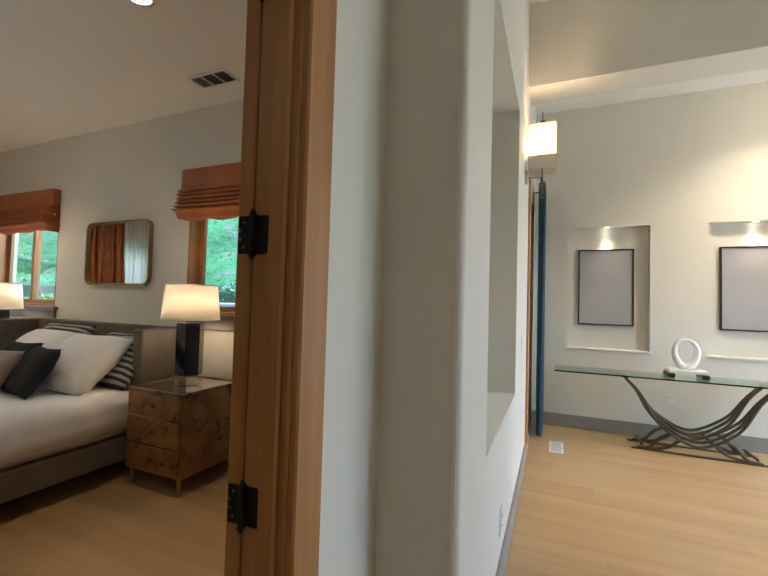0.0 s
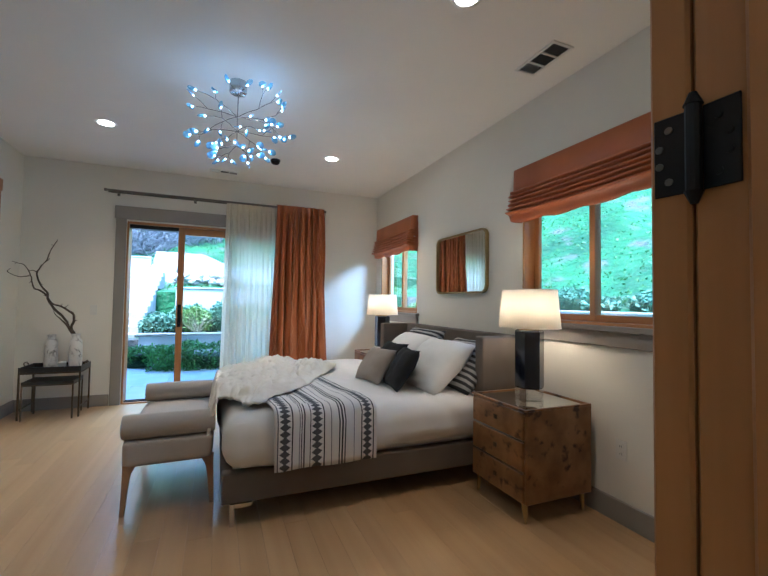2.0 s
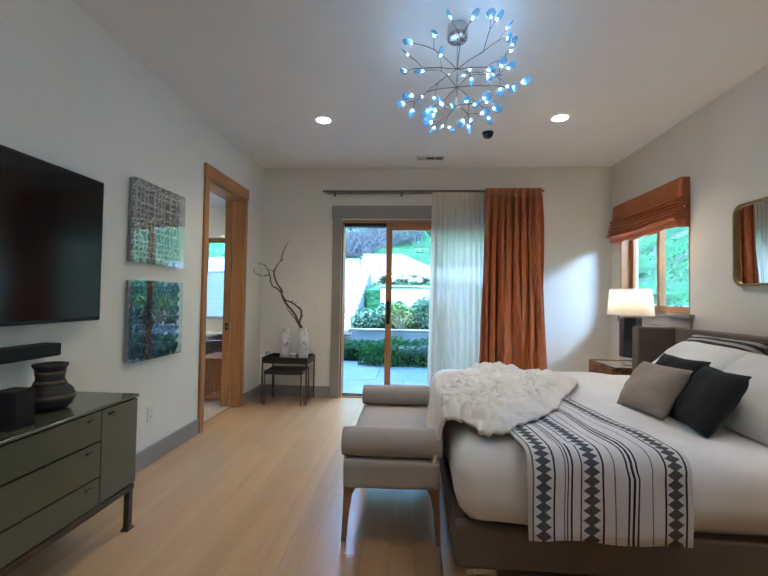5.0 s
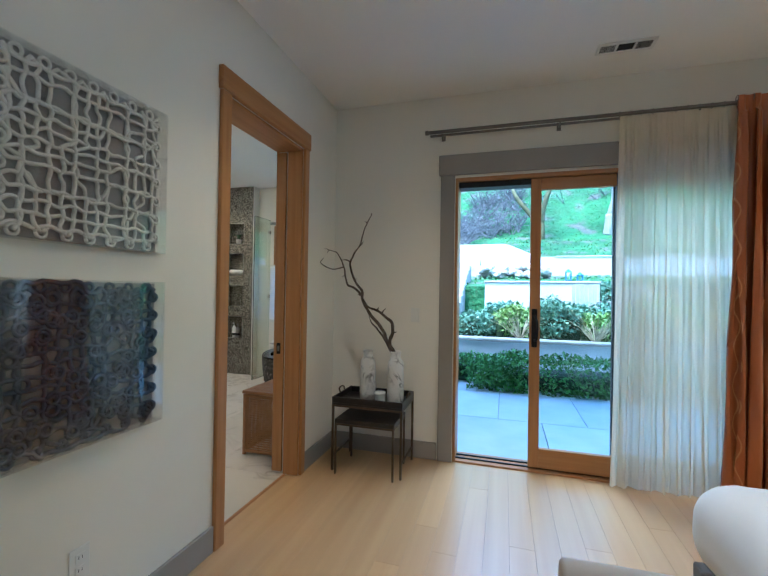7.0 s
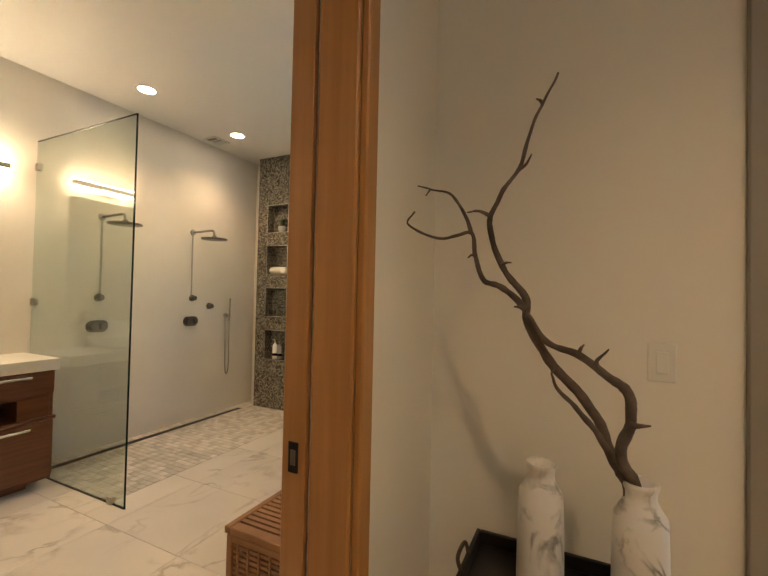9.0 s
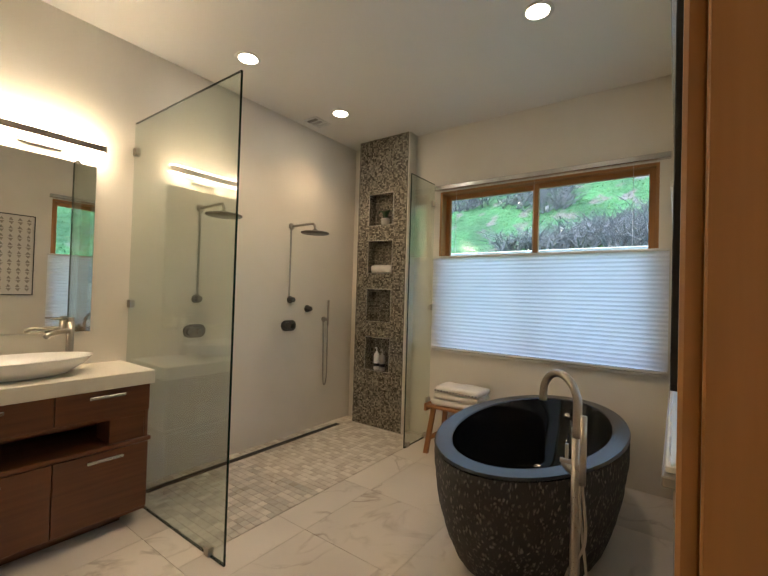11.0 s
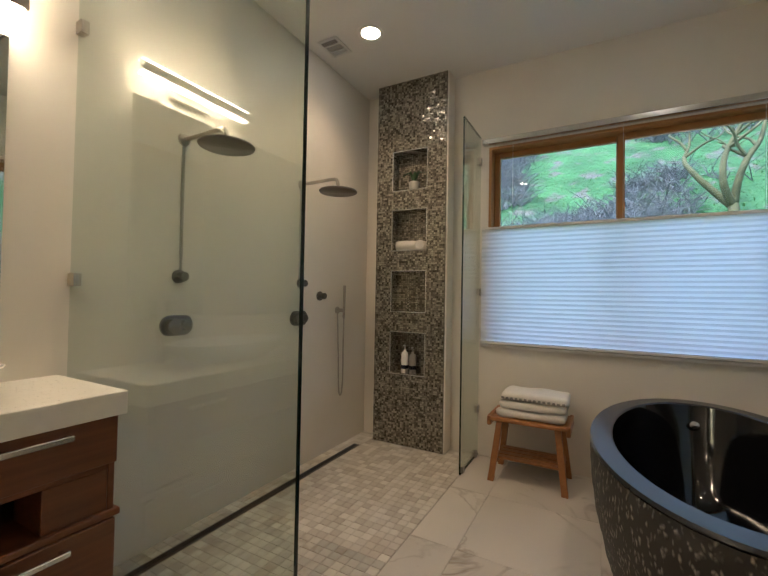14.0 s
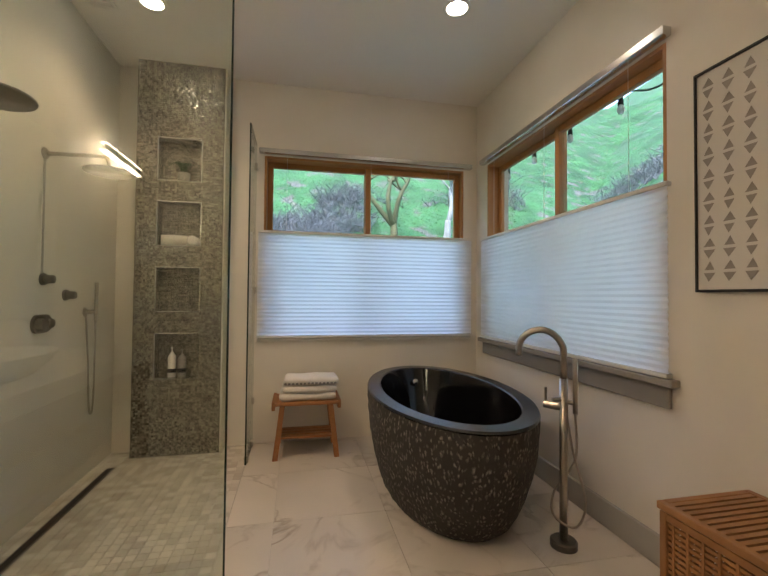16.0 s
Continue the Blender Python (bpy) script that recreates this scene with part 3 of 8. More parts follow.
def math_node(n, l, op, a, b=None):
    x = n.new("ShaderNodeMath")
    x.operation = op
    for i, v in enumerate((a, b)):
        if v is None:
            continue
        if isinstance(v, (int, float)):
            x.inputs[i].default_value = v
        else:
            l.new(v, x.inputs[i])
    return x.outputs[0]


def striped_blanket(name, white=(0.72, 0.70, 0.67), dark=(0.02, 0.022, 0.028), grey=(0.16, 0.165, 0.18)):
    """Woven bands across the width, three of them with rows of triangles."""
    m, n, l, p = nodes_of(name)
    tc, sep = n.new("ShaderNodeTexCoord"), n.new("ShaderNodeSeparateXYZ")
    l.new(tc.outputs["Object"], sep.inputs[0])
    skew = math_node(n, l, "MULTIPLY", math_node(n, l, "MINIMUM", math_node(n, l, "ADD", sep.outputs["X"], 2.75), 0.0), 0.13)
    v = math_node(n, l, "DIVIDE", math_node(n, l, "SUBTRACT", math_node(n, l, "SUBTRACT", sep.outputs["Y"], skew), 1.775), 0.63)
    s = math_node(n, l, "SUBTRACT", sep.outputs["X"], sep.outputs["Z"])
    tri = math_node(n, l, "PINGPONG", math_node(n, l, "MULTIPLY", s, 26.0), 0.5)
    r = n.new("ShaderNodeValToRGB")
    r.color_ramp.interpolation = "CONSTANT"
    e = r.color_ramp.elements
    e[0].position, e[0].color = 0.0, (*white, 1)
    e[1].position, e[1].color = 0.02, (*grey, 1)
    for pos, col in ((0.035, white), (0.155, dark), (0.165, white), (0.225, grey), (0.232, white), (0.245, dark), (0.253, white), (0.268, dark), (0.278, white), (0.325, dark), (0.335, white), (0.455, dark),
                     (0.465, white), (0.525, grey), (0.533, white), (0.60, dark), (0.612, white), (0.628, dark), (0.642, white), (0.658, dark), (0.67, white), (0.755, grey), (0.763, white), (0.835, dark), (0.845, white), (0.955, dark), (0.965, white)):
        x = e.new(pos)
        x.color = (*col, 1)
    l.new(v, r.inputs[0])
    col = r.outputs["Color"]
    for mid, half in ((0.095, 0.055), (0.395, 0.055), (0.90, 0.052)):
        off = math_node(n, l, "ABSOLUTE", math_node(n, l, "SUBTRACT", v, mid))
        inside = math_node(n, l, "LESS_THAN", off, math_node(n, l, "ADD", math_node(n, l, "MULTIPLY", tri, half * 1.5), half * 0.18))
        x = n.new("ShaderNodeMix")
        x.data_type = "RGBA"
        x.inputs["B"].default_value = (*[0.5 * (p_ + q_) for p_, q_ in zip(dark, grey)], 1)
        l.new(inside, x.inputs["Factor"]), l.new(col, x.inputs["A"])
        col = x.outputs["Result"]
    l.new(col, p.inputs["Base Color"])
    p.inputs["Roughness"].default_value = 0.95
    bumped(n, l, p, noisy(n, l, 350, 2, (1, 1, 1)), 0.3, 0.001)
    return m


def soft_box(bm, x0, x1, y0, y1, z0, z1, r, n=10, wob=0.0, freq=3.0, seed=0.0):
    """A rounded box of cloth, gently uneven."""
    mark = len(bm.verts)
    tmp = bmesh.new()
    bmesh.ops.create_cube(tmp, size=2)
    bmesh.ops.subdivide_edges(tmp, edges=tmp.edges[:], cuts=n, use_grid_fill=True)
    c, h = Vector(((x0 + x1) / 2, (y0 + y1) / 2, (z0 + z1) / 2)), Vector(((x1 - x0) / 2, (y1 - y0) / 2, (z1 - z0) / 2))
    r = min(r, *h)
    out = {}
    for v in tmp.verts:
        q = Vector((v.co.x * h.x, v.co.y * h.y, v.co.z * h.z))
        inner = Vector([max(-(h[i] - r), min(h[i] - r, q[i])) for i in range(3)])
        d = q - inner
        q = inner + d.normalized() * r if d.length > 1e-9 else q
        w = c + q
        if wob:
            nd = d.normalized() if d.length > 1e-9 else Vector((0, 0, 1))
            w += nd * wob * noise.noise(w * freq + Vector((seed, seed, seed)))
        out[v] = bm.verts.new(w)
    for f in tmp.faces:
        bm.faces.new([out[v] for v in f.verts])
    tmp.free()
    return bm


def pillow(bm, w, h, t, seed=0.0, n=16):
    """A stuffed pillow standing in the xz plane, thick along y, its corners drawn out."""
    for side in (-1, 1):
        rows = []
        for i in range(n + 1):
            row = []
            for j in range(n + 1):
                u, v = 2 * i / n - 1, 2 * j / n - 1
                k = (max(0, 1 - abs(u) ** 2.6) * max(0, 1 - abs(v) ** 2.6)) ** 0.45
                pinch = 1 - 0.07 * (1 - abs(u * v)) * (max(abs(u), abs(v)) ** 4)
                x, z = u * w / 2 * pinch, v * h / 2 * pinch
                y = side * t / 2 * k * (1 + 0.22 * noise.noise(Vector((u * 1.7 + seed, v * 1.7, side)))) + 0.006 * noise.noise(Vector((u * 5, v * 5, seed)))
                row.append(bm.verts.new((x, y, z)))
            rows.append(row)
        for i in range(n):
            for j in range(n):
                f = (rows[i][j], rows[i + 1][j], rows[i + 1][j + 1], rows[i][j + 1])
                bm.faces.new(f if side < 0 else f[::-1])
    bmesh.ops.remove_doubles(bm, verts=bm.verts, dist=0.001)
    bmesh.ops.recalc_face_normals(bm, faces=bm.faces)
    return bm


def place(ob, x, y, z, rx=0, ry=0, rz=0):
    ob.matrix_basis = pose(x, y, z, rx, ry, rz)
    return ob


def single(name, bm, mat, label, category, group="", smooth=False):
    return tagged(new(name, mesh_of(name, bm, mat, smooth)), label, category, group)


def embroidered_silk():
    """Rust silk with pale embroidered lines that wave down the cloth."""
    m, n, l, p = nodes_of("embroidered_rust_silk")
    tc, sep = n.new("ShaderNodeTexCoord"), n.new("ShaderNodeSeparateXYZ")
    l.new(tc.outputs["Object"], sep.inputs[0])
    wave = math_node(n, l, "MULTIPLY", math_node(n, l, "SINE", math_node(n, l, "MULTIPLY", sep.outputs["Z"], 26.0)), 0.014)
    off = math_node(n, l, "PINGPONG", math_node(n, l, "ADD", sep.outputs["Y"], wave), 0.06)
    line = math_node(n, l, "LESS_THAN", off, 0.0035)
    base = mixed(n, l, ramp(n, l, noisy(n, l, 3, 5, (1, 1, 0.3)), 0.3, 0.7), (0.26, 0.066, 0.014), (0.40, 0.115, 0.028))
    x = n.new("ShaderNodeMix")
    x.data_type = "RGBA"
    x.inputs["B"].default_value = (0.46, 0.19, 0.065, 1)
    l.new(line, x.inputs["Factor"]), l.new(base.outputs["Result"], x.inputs["A"])
    l.new(x.outputs["Result"], p.inputs["Base Color"])
    p.inputs["Roughness"].default_value = 0.33
    bumped(n, l, p, noisy(n, l, 11, 5, (1, 1, 0.3)), 0.6, 0.02)
    return m


SILK = embroidered_silk()

# ---- bedroom door, swung right back against the wall ----
door = thing("bedroom_door", "open fir bedroom door swung back against the wall", "door", (BX1 - 0.001, DOOR[1] - 0.001, 0), rz=6)
part("leaf", boxed(-0.038, -0.004, 0.0, 0.86, 0.012, 2.40, bevel=0.003), FIR, door)
for z in (0.39, 0.906, 1.423, 1.935):
    hg = part("hinge", boxed(-0.033, -0.004, -0.002, 0.0, z - 0.037, z + 0.037, bevel=0.0008), BLACK, door, "black iron butt hinge")
    part("knuckle", rod(rod(rodded((0.002, -0.007, z - 0.038), (0.002, -0.007, z + 0.038), 0.0065, seg=12), (0.002, -0.007, z + 0.038), (0.002, -0.007, z + 0.049), 0.0078, 0.003, 12),
                        (0.002, -0.007, z - 0.049), (0.002, -0.007, z - 0.038), 0.003, 0.0078, 12), BLACK, hg)
    bm = bmesh.new()
    for dz in (-0.024, -0.008, 0.008, 0.024):
        rod(bm, (-0.020 - 0.008 * (abs(dz) < 0.01), -0.003, z + dz), (-0.020 - 0.008 * (abs(dz) < 0.01), -0.001, z + dz), 0.0036, seg=8)
    part("screws", bm, GUNMETAL, hg)
for z in (0.39, 0.906, 1.423, 1.935):
    bm = boxed(BX1 + 0.006, BX1 + 0.034, DOOR[1] - 0.0025, DOOR[1] - 0.0003, z - 0.037, z + 0.037, bevel=0.0008)
    for dz in (-0.024, -0.008, 0.008, 0.024):
        rod(bm, (BX1 + 0.018 + 0.008 * (abs(dz) < 0.01), DOOR[1] - 0.0035, z + dz), (BX1 + 0.018 + 0.008 * (abs(dz) < 0.01), DOOR[1] - 0.002, z + dz), 0.0036, seg=8)
    struct("hinge_plate", bm, BLACK, "black iron hinge plate on the jamb")

# ---- windows over the bed ----
SILL_GREY = GREY_TRIM


def wood_window(name, axis, w, inward, u0, u1, z0, z1, depth, label):
    """A two-light timber window set in its opening; inward is the sign of the room's side along the wall's normal."""
    th = tagged(new(name), label, "window", kind="structure")
    at = lambda w0, w1, a, b, c, d: (min(w0, w1), max(w0, w1), a, b, c, d) if axis == "x" else (a, b, min(w0, w1), max(w0, w1), c, d)
    back = w - inward * depth
    side, flat = FIR, (FIR_H if axis == "y" else FIR_Y)
    f = 0.045
    part("jamb", boxed(*at(back, w, u0, u0 + 0.02, z0, z1), bevel=0.002), side, th)
    part("jamb", boxed(*at(back, w, u1 - 0.02, u1, z0, z1), bevel=0.002), side, th)
    part("head", boxed(*at(back, w, u0 + 0.02, u1 - 0.02, z1 - 0.02, z1), bevel=0.002), flat, th)
    part("sill_board", boxed(*at(back, w, u0 + 0.02, u1 - 0.02, z0, z0 + 0.02), bevel=0.002), flat, th)
    mid = (u0 + u1) / 2
    for k, (a, b) in enumerate(((u0 + 0.02, mid + 0.02), (mid - 0.02, u1 - 0.02))):
        o = back + inward * (0.012 + 0.034 * k)
        s = part("sash", boxed(*at(o, o + inward * 0.032, a, a + f, z0 + 0.02, z1 - 0.02), bevel=0.003), side, th)
        part("stile", boxed(*at(o, o + inward * 0.032, b - f, b, z0 + 0.02, z1 - 0.02), bevel=0.003), side, s)
        part("rail", boxed(*at(o, o + inward * 0.031, a + f, b - f, z0 + 0.02, z0 + 0.02 + f), bevel=0.003), flat, s)
        part("rail", boxed(*at(o, o + inward * 0.031, a + f, b - f, z1 - 0.02 - f, z1 - 0.02), bevel=0.003), flat, s)
        pane = part("pane", boxed(*at(o + inward * 0.013, o + inward * 0.019, a + f, b - f, z0 + 0.02 + f, z1 - 0.02 - f)), GLASS, s, "clear glass pane")
        pane.visible_shadow = False
    return th


def roman_shade(x0, x1, z0, z1):
    th = thing("roman_shade", "rust silk roman shade drawn up in soft folds", "window shade", ((x0 + x1) / 2, BY1, 0), "roman shades over the windows")
    hw = (x1 - x0) / 2
    prof = [(0.075, z1), (0.085, z1 - 0.01), (0.088, z0 + 0.30), (0.09, z0 + 0.262)]
    for k in range(6):
        zz = z0 + 0.262 - 0.033 * k
        prof += [(0.088 + 0.006 * k, zz - 0.004), (0.118 + 0.008 * k, zz - 0.016), (0.126 + 0.008 * k, zz - 0.026), (0.108 + 0.008 * k, zz - 0.032)]
    prof += [(0.118, z0 + 0.058), (0.116, z0 + 0.03), (0.112, z0 + 0.008)]
    bm = bmesh.new()
    n = 36

    def pt(i, k):
        u = -hw + 2 * hw * i / n
        y, z = prof[k]
        bow = 1 - (u / hw) ** 2
        amp = 0 if k < 4 else 1
        sc = 0.016 * abs(math.sin(math.pi * 3.5 * (u + hw) / (2 * hw))) if k == len(prof) - 1 else 0
        return (u + (0.012 * amp * math.copysign(1, u) * (k % 3 == 1) if abs(u) > hw - 0.02 else 0), -(y + amp * 0.01 * noise.noise(Vector((u * 4, k * 0.7, x0)))),
                z - amp * 0.018 * bow * (k / len(prof)) + amp * 0.006 * noise.noise(Vector((u * 6, k, x0))) - sc)
    rows = [[bm.verts.new(pt(i, k)) for k in range(len(prof))] for i in range(n + 1)]
    for i in range(n):
        for k in range(len(prof) - 1):
            bm.faces.new((rows[i][k], rows[i + 1][k], rows[i + 1][k + 1], rows[i][k + 1]))
    for row in (rows[0], rows[-1]):
        back = [bm.verts.new((v.co.x, -0.004, v.co.z)) for v in row]
        for k in range(len(row) - 1):
            bm.faces.new((row[k], row[k + 1], back[k + 1], back[k]))
    bmesh.ops.recalc_face_normals(bm, faces=bm.faces)
    bmesh.ops.solidify(bm, geom=bm.faces[:], thickness=0.003)
    part("cloth", bm, ORANGE, th, smooth=True)
    part("headrail", boxed(-hw + 0.01, hw - 0.01, -0.07, -0.002, z1 - 0.05, z1 - 0.006, bevel=0.003), PLASTIC, th)
    part("cord_cleat", boxed(hw - 0.004, hw + 0.008, -0.06, -0.045, z0 + 0.16, z0 + 0.185, bevel=0.003), PLASTIC, th)


for i, (a, b, c, d) in enumerate(WIN):
    wood_window("window_%d" % (i + 1), "y", BY1, -1, a, b, c, d, 0.15, "fir-framed two-light bedroom window")
    bar("window_sill_%d" % (i + 1), SILL_GREY, a - 0.06, b + 0.06, BY1 - 0.045, BY1, c - 0.03, c + 0.002, label="taupe painted window sill")
    bar("window_apron_%d" % (i + 1), SILL_GREY, a - 0.03, b + 0.03, BY1 - 0.022, BY1, c - 0.125, c - 0.03, label="taupe painted apron under the sill")
    roman_shade(a - 0.005, b + 0.005, 1.93, 2.36)

# ---- sliding door panels ----
DARK_SEAL = surface("dark_weather_seal", (0.030, 0.034, 0.036), (0.045, 0.05, 0.052), 12, 0.5, bump=0.05)
slider = thing("sliding_door", "fir-framed sliding glass door standing half open", "sliding door", (BX0 - 0.1, 0, 0))
for k, (a, b, dx) in enumerate(((0.965, 1.575, 0.03), (1.54, 2.578, -0.035))):
    f = 0.075
    o = part("panel", boxed(dx, dx + 0.042, a, a + f, 0.025, SL[3] - 0.032, bevel=0.003), FIR if k == 0 else DARK_SEAL, slider)
    part("stile", boxed(dx, dx + 0.042, b - (0.03 if k == 0 else f), b, 0.025, SL[3] - 0.032, bevel=0.003), DARK_SEAL if k == 0 else FIR, o)
    e = b - (0.03 if k == 0 else f)
    part("bottom_rail", boxed(dx, dx + 0.041, a + f, e, 0.025, 0.17, bevel=0.003), FIR_Y, o)
    part("top_rail", boxed(dx, dx + 0.041, a + f, e, SL[3] - 0.12, SL[3] - 0.032, bevel=0.003), FIR_Y, o)
    pn = part("pane", boxed(dx + 0.017, dx + 0.025, a + f, e, 0.17, SL[3] - 0.12), GLASS, o, "clear glass pane")
    pn.visible_shadow = False
    if k == 0:
        h = part("handle", boxed(0.072, 0.078, a + 0.015, a + 0.055, 0.93, 1.22, bevel=0.006, seg=2), BLACK, o, "black metal pull handle")
        part("grip", tubed(curve_pts([(0.075, a + 0.035, 0.98), (0.115, a + 0.05, 1.0), (0.12, a + 0.05, 1.12), (0.075, a + 0.035, 1.17)], 5), 0.009), BLACK, h)

# ---- curtain rod, sheer and drape ----
ROD_X, ROD_Z = BX0 + 0.09, 2.585
cr = thing("curtain_rod", "slim brushed metal curtain rod on brackets", "curtain rod", (ROD_X, 0, ROD_Z))
part("pole", rodded((0, 0.18, 0), (0, 2.86, 0), 0.013, seg=14), GUNMETAL, cr)
part("back_pole", rodded((-0.045, 0.20, -0.012), (-0.045, 2.84, -0.012), 0.009, seg=12), GUNMETAL, cr)
for y in (0.18, 2.86):
    part("finial", rodded((0, y - 0.012, 0), (0, y + 0.012, 0), 0.017, seg=14), GUNMETAL, cr)
for y in (0.3, 1.15, 2.0, 2.78):
    b_ = part("bracket", rodded((-0.09, y, -0.018), (0.0, y, -0.018), 0.006, seg=8), GUNMETAL, cr)
    part("bracket_plate", boxed(-0.09, -0.084, y - 0.015, y + 0.015, -0.045, 0.015, bevel=0.002), GUNMETAL, b_)


def drape(name, label, mat, y0, y1, ytop0, ytop1, z0, z1, folds, amp, x, thick, curl=0.35):

    def pt(u, v):
        w = 1 - v
        y = (ytop0 + (ytop1 - ytop0) * u) * v + (y0 + (y1 - y0) * u) * w
        ph = 2 * math.pi * folds * u
        a = amp * (0.45 + 0.75 * w) * (1 + 0.5 * noise.noise(Vector((u * folds * 0.7, v * 1.5, folds))))
        pinch = 0.35 if v > 0.955 else 1.0
        drift = 1.6 * noise.noise(Vector((u * 5, v * 1.6, 3)))
        minor = 0.42 * math.sin(2.37 * ph + 1.3 + 2.2 * noise.noise(Vector((u * 4, v * 2.0, 11))))
        crease = 0.22 * math.sin(5.1 * ph + 3.0 * noise.noise(Vector((u * 6, v * 3.0, 19))))
        return (x + pinch * a * (math.sin(ph + drift) + minor + crease) * 0.72 + 0.010 * noise.noise(Vector((u * 9, v * 4, 7))),
                y + curl * a * math.sin(2 * ph + drift), z0 + (z1 - z0) * v)
    th = thing(name, label, "curtain", group="curtains at the sliding door")
    for nm, va, vb, rows in (("cloth", 0.022, 0.955, 46), ("heading", 0.955, 1.0, 4), ("hem", 0.0, 0.022, 2)):
        bm = bmesh.new()
        grid(bm, folds * 24, rows, lambda u, v: pt(u, va + (vb - va) * v))
        if thick:
            grid(bm, folds * 24, rows, lambda u, v: Vector(pt(u, va + (vb - va) * v)) - Vector((thick, 0, 0)))
        part(nm, bm, mat, th, smooth=True)
    for k in range(folds + 1):
        u = k / folds
        part("ring", tubed([(x + 0.018 * math.cos(q * math.pi / 6), ytop0 + (ytop1 - ytop0) * u, ROD_Z + 0.018 * math.sin(q * math.pi / 6)) for q in range(13)], 0.0025, 5), GUNMETAL, th)
    return th


drape("sheer_curtain", "cream sheer voile curtain in soft vertical folds", SHEER, 1.49, 2.24, 1.53, 2.20, 0.02, 2.572, 10, 0.030, BX0 + 0.085, 0.0)
drape("silk_drape", "rust orange silk drape in deep folds", SILK, 2.12, 2.90, 2.17, 2.82, 0.012, 2.60, 8, 0.11, BX0 + 0.16, 0.003, 0.55)

# ---- bed ----
bed = thing("bed", "taupe upholstered platform bed with winged headboard", "bed", (-3.80, 1.5, 0))
part("side_rail", boxed(0.90, 0.985, 0.0, 1.78, 0.128, 0.30, bevel=0.012, seg=2), TAUPE, bed)
part("side_rail", boxed(-0.985, -0.90, 0.0, 1.78, 0.128, 0.30, bevel=0.012, seg=2), TAUPE, bed)
part("foot_rail", boxed(-0.90, 0.90, 0.0, 0.085, 0.128, 0.30, bevel=0.012, seg=2), TAUPE, bed)
part("slat_base", boxed(-0.90, 0.90, 0.085, 2.0, 0.18, 0.27), BLACK_CLOTH, bed)
part("headboard", boxed(-0.90, 0.90, 2.05, 2.15, 0.15, 1.045, bevel=0.015, seg=3), TAUPE, bed)
for s in (-1, 1):
    part("wing", boxed(s * 0.90 if s > 0 else -1.0, 1.0 if s > 0 else -0.90, 1.75, 2.16, 0.15, 1.045, bevel=0.014, seg=3), TAUPE, bed)
    for y in (0.06, 1.85):
        lg = part("leg", boxed(s * 0.96 - 0.018, s * 0.96 + 0.018, y - 0.012, y + 0.012, 0.0, 0.125, bevel=0.002), CHROME, bed, "flat chrome leg")
        part("leg_plate", boxed(s * 0.96 - 0.018, s * 0.96 + 0.018, y + 0.012, y + 0.11, 0.10, 0.126, bevel=0.002), CHROME, lg)
bm = soft_box(bmesh.new(), -4.74, -2.86, 1.54, 3.52, 0.28, 0.56, 0.05, 6)
single("mattress", bm, LINEN, "white mattress under the bedding", "mattress", smooth=True)
bm = soft_box(bmesh.new(), -4.81, -2.775, 1.49, 3.30, 0.305, 0.635, 0.135, 54, 0.035, 2.4, 3.0)
for v in bm.verts:
    w = v.co
    fold = noise.noise(Vector((w.x * 1.1 + 2.5 * w.z, w.y * 4.5, 5.0)))
    v.co.z += 0.010 * fold * (w.z > 0.4)
    if w.x > -2.95:
        v.co.x += 0.018 * math.sin(9 * w.y + 2 * w.z) * (0.65 - w.z)
    if w.y < 1.62:
        v.co.y += 0.018 * math.sin(8 * w.x + 3 * w.z) * (0.65 - w.z)
    if w.z > 0.5 and w.y > 1.6:
        v.co.z += 0.012 * noise.noise(Vector((w.x * 3.2, w.y * 5.5, 2.0))) - 0.010 * max(0.0, math.cos(w.x * 11) * math.cos(w.y * 11)) ** 4
    if w.x > -2.9 and 0.34 < w.z < 0.6:
        v.co.x += 0.010 * noise.noise(Vector((w.y * 9 + 3 * w.z, w.z * 4, 6.0)))
    if w.z < 0.36:
        v.co.z += 0.012 * noise.noise(Vector((w.x * 3, w.y * 3, 1)))
single("duvet", bm, LINEN, "white duvet with soft creases spread over the bed", "duvet", smooth=True)

STRIPED = striped_blanket("striped_weave")
bm = bmesh.new()


def blanket_pt(u, v):
    s = 1.60 * u
    y = 1.775 + 0.63 * v - 0.13 * max(0.0, 1.35 - s) + 0.012 * noise.noise(Vector((s * 2, v * 2, 0)))
    top = 1.28
    if s < top:
        x, z = -4.10 + s, 0.664 + 0.014 * noise.noise(Vector((s * 4, v * 5, 2)))
    elif s < top + 0.12:
        a = (s - top) / 0.12 * math.pi / 2
        x, z = -4.10 + top + 0.077 * math.sin(a), 0.587 + 0.077 * math.cos(a)
    else:
        x, z = -2.738 + 0.010 * math.sin(11 * v + 1) + 0.012 * noise.noise(Vector((v * 7, s * 5, 4))), 0.587 - (s - top - 0.12) * 1.40
    return (x, y, z)


grid(bm, 60, 26, blanket_pt)
solid(bm, 0.012)
single("striped_blanket", bm, STRIPED, "white and charcoal striped blanket with triangle bands across the bed", "blanket", smooth=True)

bm = bmesh.new()


